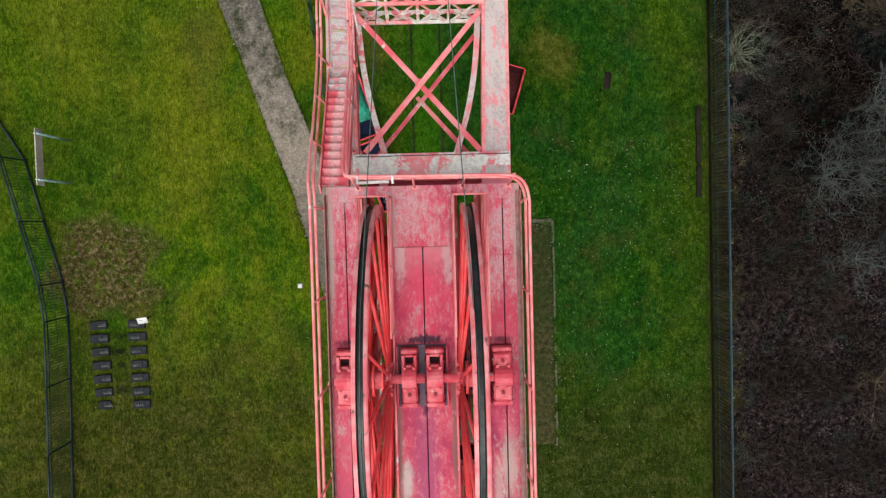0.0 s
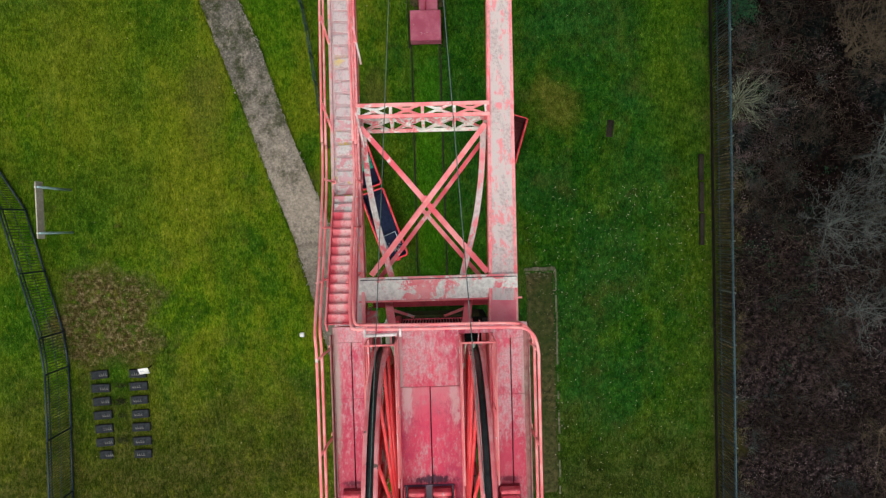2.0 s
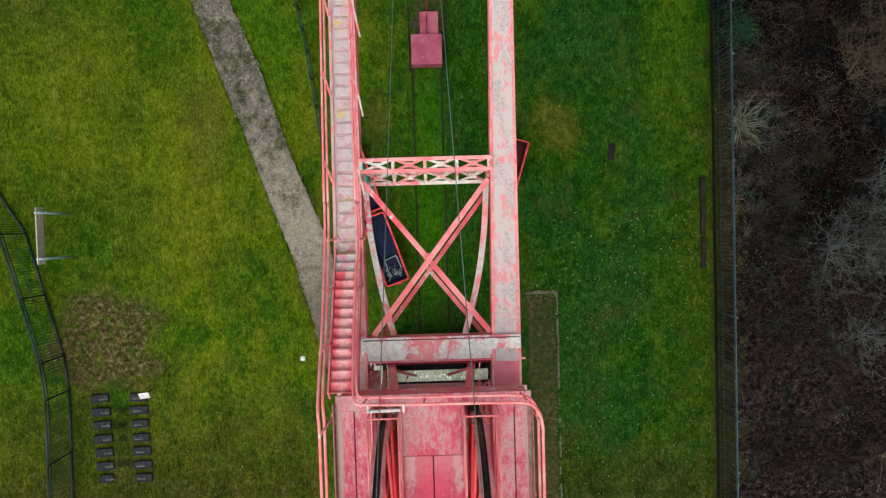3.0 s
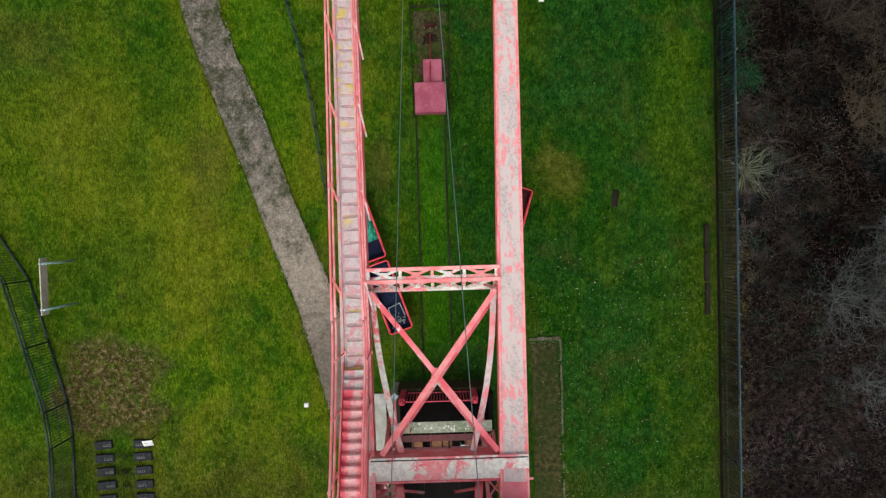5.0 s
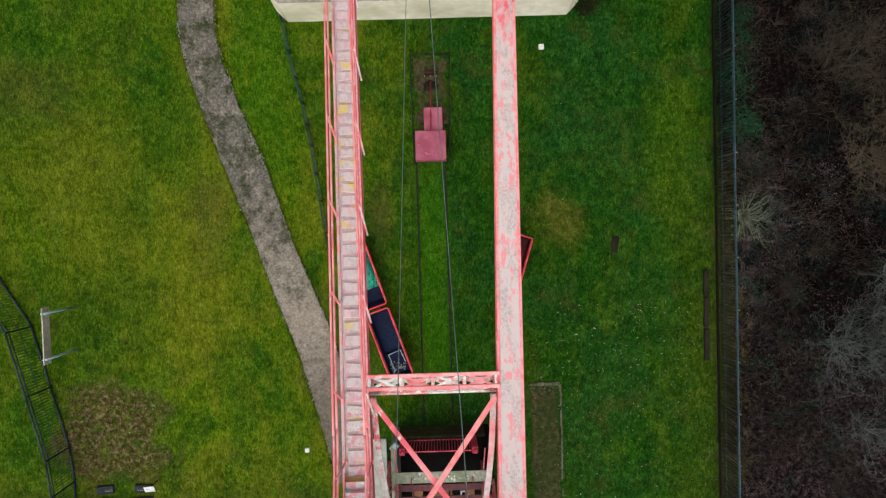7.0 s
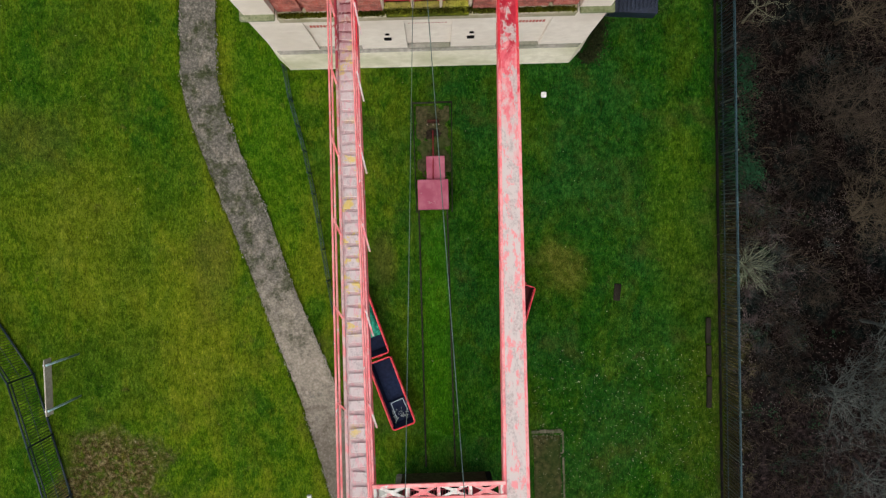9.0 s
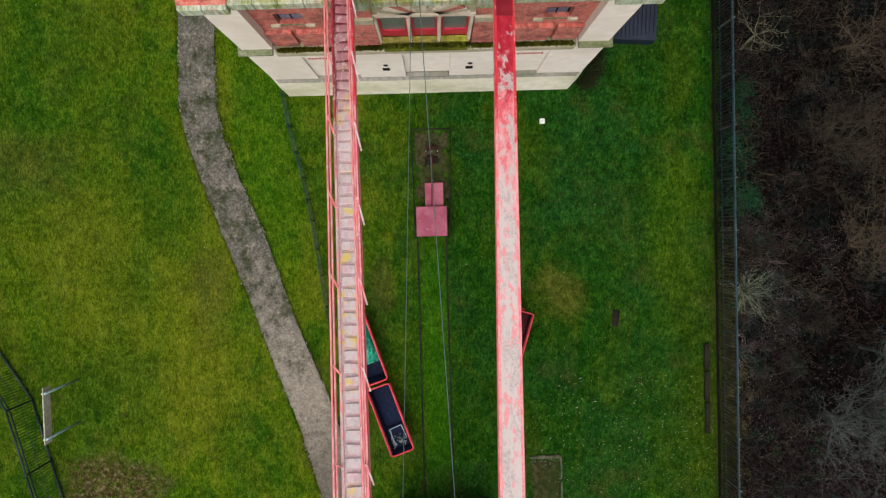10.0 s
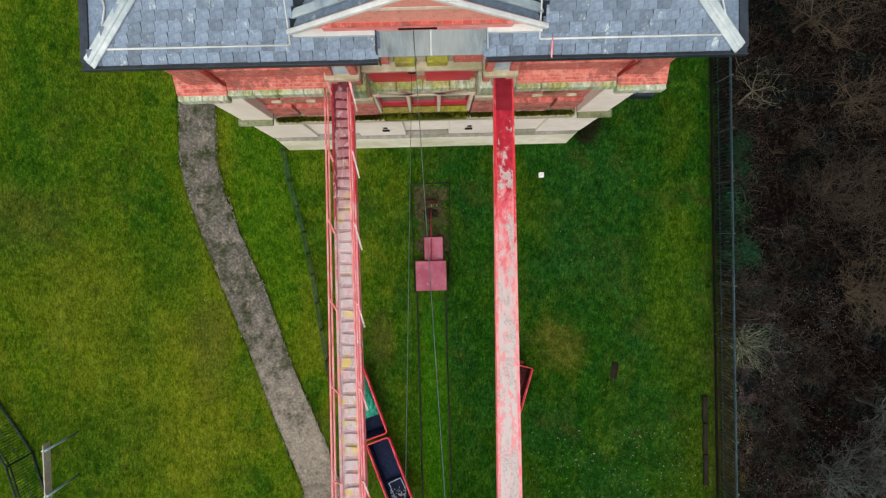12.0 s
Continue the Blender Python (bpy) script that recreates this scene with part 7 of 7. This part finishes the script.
def fork(p, d, length, r, level):
    """A crooked stem that forks three times into ever finer twigs."""
    for k in range(3):
        d = (d + Vector((rng.gauss(0, 0.16), rng.gauss(0, 0.16), rng.gauss(-0.01, 0.10)))).normalized()
        q = p + d * (length / 3)
        limb(vv, ff, p, q, r, r * 0.85, 3)
        p, r = q, r * 0.85
        if level < 3 and rng.random() < 0.85:
            side = Vector((rng.gauss(0, 1), rng.gauss(0, 1), rng.gauss(0.1, 0.5))).normalized()
            fork(p, (d + side * 0.62).normalized(), length * rng.uniform(0.45, 0.75), r * 0.66, level + 1)


for k in range(34):
    a, out = 2 * math.pi * k / 34 + rng.uniform(-0.2, 0.2), rng.uniform(0.35, 1.5)
    fork(Vector((16.35 + 0.08 * math.cos(a), 8.75 + 0.08 * math.sin(a), -0.03)), Vector((math.cos(a) * out, math.sin(a) * out, 1.0)).normalized(), rng.uniform(0.9, 1.5), 0.016, 0)
under(raw("crown", vv, ff, bark_green), shrub)
vv, ff = [], []
limb(vv, ff, Vector((16.3, 8.8, -0.1)), Vector((16.3, 8.8, 0.25)), 0.09, 0.06, 8)
under(raw("foot", vv, ff, bark_brown), shrub)
bare_tree(16.4, 21.7, 3.9, 1.15, bark_pale, "spreading bare tree with brown limbs by the fence", 8, 1, 5, depth=3)
bare_tree(20.6, 2.0, 6.0, 0.95, bark_grey, "broad bare grey tree in the wood", 12, 2, 6, depth=4)
bare_tree(22.6, 5.6, 6.0, 0.95, bark_grey, "broad bare grey tree in the wood", 15, 1, 6, depth=4)
bare_tree(22.3, 11.2, 4.6, 1.0, bark_brown, "bare tree with thin brown twigs", 21, 3, 5, depth=4)
bare_tree(20.9, 16.6, 5.0, 1.0, brush_brown, "bare brown tree in the wood", 27, 3, 5, depth=4)
bare_tree(22.2, -2.0, 5.5, 1.0, bark_grey, "bare grey tree in the wood", 33, 1, 5, depth=4)
bare_tree(21.4, 21.5, 5.0, 1.0, bark_brown, "spreading bare tree with brown limbs", 41, 1, 5, depth=4)
bare_tree(19.4, 25.5, 5.5, 1.1, bark_brown, "spreading bare tree with brown limbs", 47, 1, 5, depth=4)
bare_tree(23.2, -8.5, 5.5, 1.0, bark_brown, "bare brown tree in the wood", 53, 1, 5, depth=4)

# thickets of brushwood in three tones
rng = random.Random(23)
tones = {"brown": ([], [], brush_brown), "mauve": ([], [], brush_mauve), "grey-green": ([], [], brush_teal)}
for k in range(330):
    x, y = 15.8 + 10.5 * rng.random(), rng.uniform(-17, 32)
    if noise.noise(Vector((x * 0.45, y * 0.22, 31))) < -0.02:
        continue
    tint = noise.noise(Vector((x * 0.25, y * 0.25, 40))) + rng.gauss(0, 0.12) - 0.012 * (y - 6)
    key = "grey-green" if tint > 0.12 or (x < 17 and rng.random() < 0.5) else "mauve" if tint > -0.06 else "brown"
    spray(x, y, rng.randint(14, 34), rng.uniform(0.5, 1.35), rng.uniform(0.006, 0.010), rng, tones[key][0], tones[key][1], rng.uniform(0.5, 1.0))
for k in range(95):
    x, y = rng.uniform(15.9, 19.2), rng.uniform(2.5, 13.0)
    key = rng.choice(("grey-green", "mauve", "brown"))
    spray(x, y, rng.randint(14, 28), rng.uniform(0.5, 1.1), rng.uniform(0.006, 0.009), rng, tones[key][0], tones[key][1], rng.uniform(0.5, 0.9))
vv, ff = [], []
for k in range(220):
    x, y = 15.3 + abs(rng.gauss(0, 0.8)), rng.uniform(-17, 13)
    spray(x, y, rng.randint(8, 16), rng.uniform(0.25, 0.6), rng.uniform(0.005, 0.008), rng, vv, ff, 0.5)
tagged(raw("verge_grass", vv, ff, dry_grass), "rank straw-coloured grass along the back of the fence", "grass", kind="stuff")
for key, (vv, ff, m) in tones.items():
    tagged(raw("brushwood", vv, ff, m), f"leafless {key} brushwood thickets on the wood floor", "undergrowth", kind="stuff")

# tangle of bramble stems
rng = random.Random(5)
vv, ff, pv, pf = [], [], [], []
for k in range(22000):
    x, y = 15.45 + 11.5 * rng.random() ** 1.1, rng.uniform(-18, 33)
    dens = noise.noise(Vector((x * 0.4, y * 0.4, 7)))
    if dens < -0.15 + 0.3 * rng.random():
        continue
    a, reach = rng.uniform(0, 6.3), rng.uniform(0.25, 1.1)
    top = rng.uniform(0.15, 0.9) * (1 + max(0, dens))
    p = Vector((x, y, -0.02))
    r = rng.uniform(0.005, 0.014)
    tgt = (pv, pf) if rng.random() < 0.20 + 0.25 * max(0.0, noise.noise(Vector((x * 0.3, y * 0.3, 20)))) else (vv, ff)
    for s in range(3):
        u = (s + 1) / 3
        q = Vector((x + math.cos(a) * reach * u + rng.gauss(0, 0.04), y + math.sin(a) * reach * u + rng.gauss(0, 0.04), top * math.sin(u * 2.4)))
        limb(*tgt, p, q, r, r * 0.8, 3)
        p, r = q, r * 0.8
tagged(raw("bramble_tangle", vv, ff, bramble), "dark tangle of leafless bramble stems under the trees", "undergrowth", kind="stuff")
tagged(raw("dry_stems", pv, pf, bark_brown), "pale dry stems standing among the brambles", "undergrowth", kind="stuff")


def leaves(name, places, n, size, mat, label, category, seed):
    """Many small folded leaves round the given places (x, y, z, radius x, radius y, radius z)."""
    g = random.Random(seed)
    vv, ff = [], []
    for x, y, z, rx, ry, rz in places:
        for k in range(n):
            p = Vector((x + g.gauss(0, 0.5) * rx, y + g.gauss(0, 0.5) * ry, max(0.03, z + g.gauss(0, 0.5) * rz)))
            a, s = g.uniform(0, 6.3), size * g.uniform(0.6, 1.3)
            d, w = Vector((math.cos(a), math.sin(a), g.gauss(0, 0.35))) * s, Vector((-math.sin(a), math.cos(a), g.gauss(0, 0.35))) * s * 0.6
            i = len(vv)
            vv += [tuple(p - d), tuple(p + w + Vector((0, 0, -0.2 * s))), tuple(p + d), tuple(p - w + Vector((0, 0, -0.2 * s)))]
            ff += [(i, i + 1, i + 2), (i, i + 2, i + 3)]
    return tagged(raw(name, vv, ff, mat), label, category, kind="stuff")


g = random.Random(9)
leaves("ivy", [(g.uniform(15.6, 17.0), g.uniform(13.0, 20.0), 0.35, 0.5, 0.6, 0.4) for k in range(34)], 95, 0.055, ivy_mat, "dark green ivy and nettles along the fence", "ivy", 2)
leaves("ivy", [(g.uniform(15.6, 21), g.uniform(-6, 12), 0.2, 0.5, 0.5, 0.3) for k in range(30)], 34, 0.045, ivy_mat, "dark green ivy scattered among the brambles", "ivy", 4)
# dark leaves also stand in for the shadowed spot at the house corner
leaves("shrub", [(8.35, 20.6, 0.5, 0.5, 0.8, 0.5), (8.6, 21.5, 0.4, 0.5, 0.8, 0.5), (8.0, 20.1, 0.2, 0.4, 0.3, 0.3)], 700, 0.05, shrub_leaf, "low shrub with the shadow at the house corner in its leaf colour", "shrub", 12)
faded_leaf = grainy("faded_leaf", (0.13, 0.125, 0.075), (0.50, 0.47, 0.36), 0.8, 0.9)
wet_leaf = grainy("pale_dead_leaf", (0.055, 0.040, 0.040), (0.30, 0.245, 0.235), 1.2, 0.8)
leaves("pale_leaves", [(g.uniform(15.9, 26), g.uniform(-18, 13), 0.06, 0.8, 0.6, 0.1) for k in range(170)], 17, 0.032, wet_leaf, "pale wet leaves caught among the brambles", "leaves", 8)
litter_leaf = grainy("dead_leaf", (0.016, 0.011, 0.009), (0.10, 0.07, 0.058), 1.5, 0.9)
leaves("dead_leaves", [(g.uniform(15.3, 26), g.uniform(-18, 32), 0.05, 0.9, 0.9, 0.08) for k in range(420)], 34, 0.035, litter_leaf, "brown dead leaves on the floor of the wood", "leaves", 6)

# dark crumbs thin out round the heap and soften its edge
leaves("ash", [(-0.25, 16.55, 0.04, 0.75, 1.1, 0.03)], 900, 0.022, bpy.data.materials["dark_soil"], "dark crumbs strewn round the stop", "ash", 33)
leaves("dead_flowers", [(-17.45 + 0.1 * g.uniform(-1, 1), -4.97 - 0.735 * r + 0.15 * g.uniform(-1, 1), 0.10, 0.30, 0.16, 0.06) for r in (1, 2, 2, 3, 5, 5)], 46, 0.045, shrub_leaf, "dark withered flowers lying between the slabs", "flowers", 31)

# tufts of longer grass over the lawn
vv, ff = [], []
g = random.Random(17)
for k in range(26000):
    x, y = g.uniform(-25, 15), g.uniform(-17, 30)
    if noise.noise(Vector((x * 0.5, y * 0.5, 2))) < -0.15 or (-8.2 < x - XC < 8.2 and y > 19.7):
        continue
    if -13.8 < x < -4.4 and abs(x + 0.434 * (y - 30) * 0 - (-6.9 - 0.36 * max(-2, min(y, 19)))) < 1.35:
        continue
    a, h, r = g.uniform(0, 6.3), g.uniform(0.03, 0.09), g.uniform(0.012, 0.035)
    i = len(vv)
    vv += [(x - r * math.cos(a), y - r * math.sin(a), -0.02), (x + r * math.cos(a), y + r * math.sin(a), -0.02), (x + g.uniform(-0.07, 0.07), y + g.uniform(-0.07, 0.07), h)]
    ff += [(i, i + 1, i + 2)]
for line in (path_left, path_right):
    for (xa, ya), (xb, yb) in zip(line, line[1:]):
        for k in range(int(90 * math.hypot(xb - xa, yb - ya))):
            u, off = g.random(), g.gauss(0, 0.09)
            x, y = xa + (xb - xa) * u + off, ya + (yb - ya) * u
            a, h, r = g.uniform(0, 6.3), g.uniform(0.06, 0.11), g.uniform(0.015, 0.04)
            i = len(vv)
            vv += [(x - r * math.cos(a), y - r * math.sin(a), -0.02), (x + r * math.cos(a), y + r * math.sin(a), -0.02), (x + g.uniform(-0.09, 0.09), y + g.uniform(-0.09, 0.09), h)]
            ff += [(i, i + 1, i + 2)]
tagged(raw("grass_tufts", vv, ff, grass_mat), "short uneven tufts of grass over the lawn", "grass", kind="stuff")
vv, ff = [], []
for k in range(2300):
    if k % 4:
        x, y, s = g.uniform(4.7, 14.8), 4.5 - 20 * abs(g.gauss(0, 0.5)), 0.008 + 0.026 * g.random() ** 2.5
    else:
        x, y, s = g.uniform(-24, 14.8), g.uniform(-16, 26), 0.008 + 0.022 * g.random() ** 2.5
    if y > 19.6 and -8.5 < x < 8.2:
        continue
    i = len(vv)
    vv += [(x - s, y, 0.02), (x, y - s, 0.025), (x + s, y, 0.02), (x, y + s, 0.025), (x, y, 0.05)]
    ff += [(i, i + 1, i + 4), (i + 1, i + 2, i + 4), (i + 2, i + 3, i + 4), (i + 3, i, i + 4)]
tagged(raw("fallen_leaves", vv, ff, faded_leaf), "pale fallen leaves and litter scattered over the grass", "leaves", kind="stuff")

# pale grit along the borders of the path
vv, ff = [], []
for line in (path_left, path_right):
    for (xa, ya), (xb, yb) in zip(line, line[1:]):
        for k in range(int(20 * math.hypot(xb - xa, yb - ya))):
            u, s = g.random(), g.uniform(0.012, 0.04)
            x, y = xa + (xb - xa) * u + g.gauss(0, 0.05), ya + (yb - ya) * u
            if noise.noise(Vector((x * 0.6, y * 0.6, 50))) < -0.16:
                continue
            i = len(vv)
            vv += [(x - s, y, 0.03), (x, y - s * 1.5, 0.03), (x + s, y, 0.03), (x, y + s * 1.5, 0.03), (x, y, 0.03 + s)]
            ff += [(i, i + 1, i + 4), (i + 1, i + 2, i + 4), (i + 2, i + 3, i + 4), (i + 3, i, i + 4)]
tagged(raw("border_grit", vv, ff, concrete), "pale broken grit along the borders of the path", "gravel", kind="stuff")

# ---- slates of the front slope ----
bm = B()
v = [bm.verts.new((x, ry0 + d, zr + 0.012 + d * SL)) for x, d in ((rx0 + 0.06, 0.02), (rx1 - 0.06, 0.02), (rx1 - 1.58, 1.54), (rx0 + 1.58, 1.54))]
bm.faces.new(v)
bmesh.ops.solidify(bm, geom=bm.faces[:], thickness=0.006)
part("slate_bed", bm, underlay, house, "dark bed showing in the joints of the slates")
bm = B()
v = [bm.verts.new((x, ry0 + d, zr + 0.034 + d * SL)) for x, d in ((hx(-0.97), 0.0), (hx(1.60), 0.0), (hx(1.60), 0.56), (hx(-0.97), 0.56))]
bm.faces.new(v)
bmesh.ops.solidify(bm, geom=bm.faces[:], thickness=0.012)
part("lead_sheet", bm, lead_streaked, house, "streaked grey lead sheet below the pediment")
bm = B()
bar(bm, (hx(0.30), ry0, zr + 0.055), (hx(0.30), ry0 + 0.56, zr + 0.055 + 0.56 * SL), 0.05, 0.035, bev=0.01)
part("lead_roll", bm, lead_pale, house)
bm = B()
box(bm, (-0.1495, -0.20, -0.012), (0.1495, 0.20, 0.012), 0.003)
slate_mesh = mesh_of(bm, "slate", slate)
made = 0
for row in range(7):
    yy = ry0 + 0.13 + row * 0.218
    x = rx0 + 0.15 + row * 0.22 + (0.155 if row % 2 else 0)
    while x < rx1 - 0.15 - row * 0.22 and made < 300:
        if not (abs(x - XC) < GH + 0.05 and row > 1) and not (hx(-1.0) < x < hx(1.63)):
            o = new("slate", slate_mesh)
            o.matrix_basis = Matrix.Translation((x + random.uniform(-0.006, 0.006), yy + random.uniform(-0.006, 0.006), zr + 0.036 + (yy - ry0) * SL)) @ Euler((radians(30 - 3.2), random.uniform(-0.006, 0.006), random.uniform(-0.005, 0.005))).to_matrix().to_4x4()
            under(o, house)
            made += 1
        x += 0.311
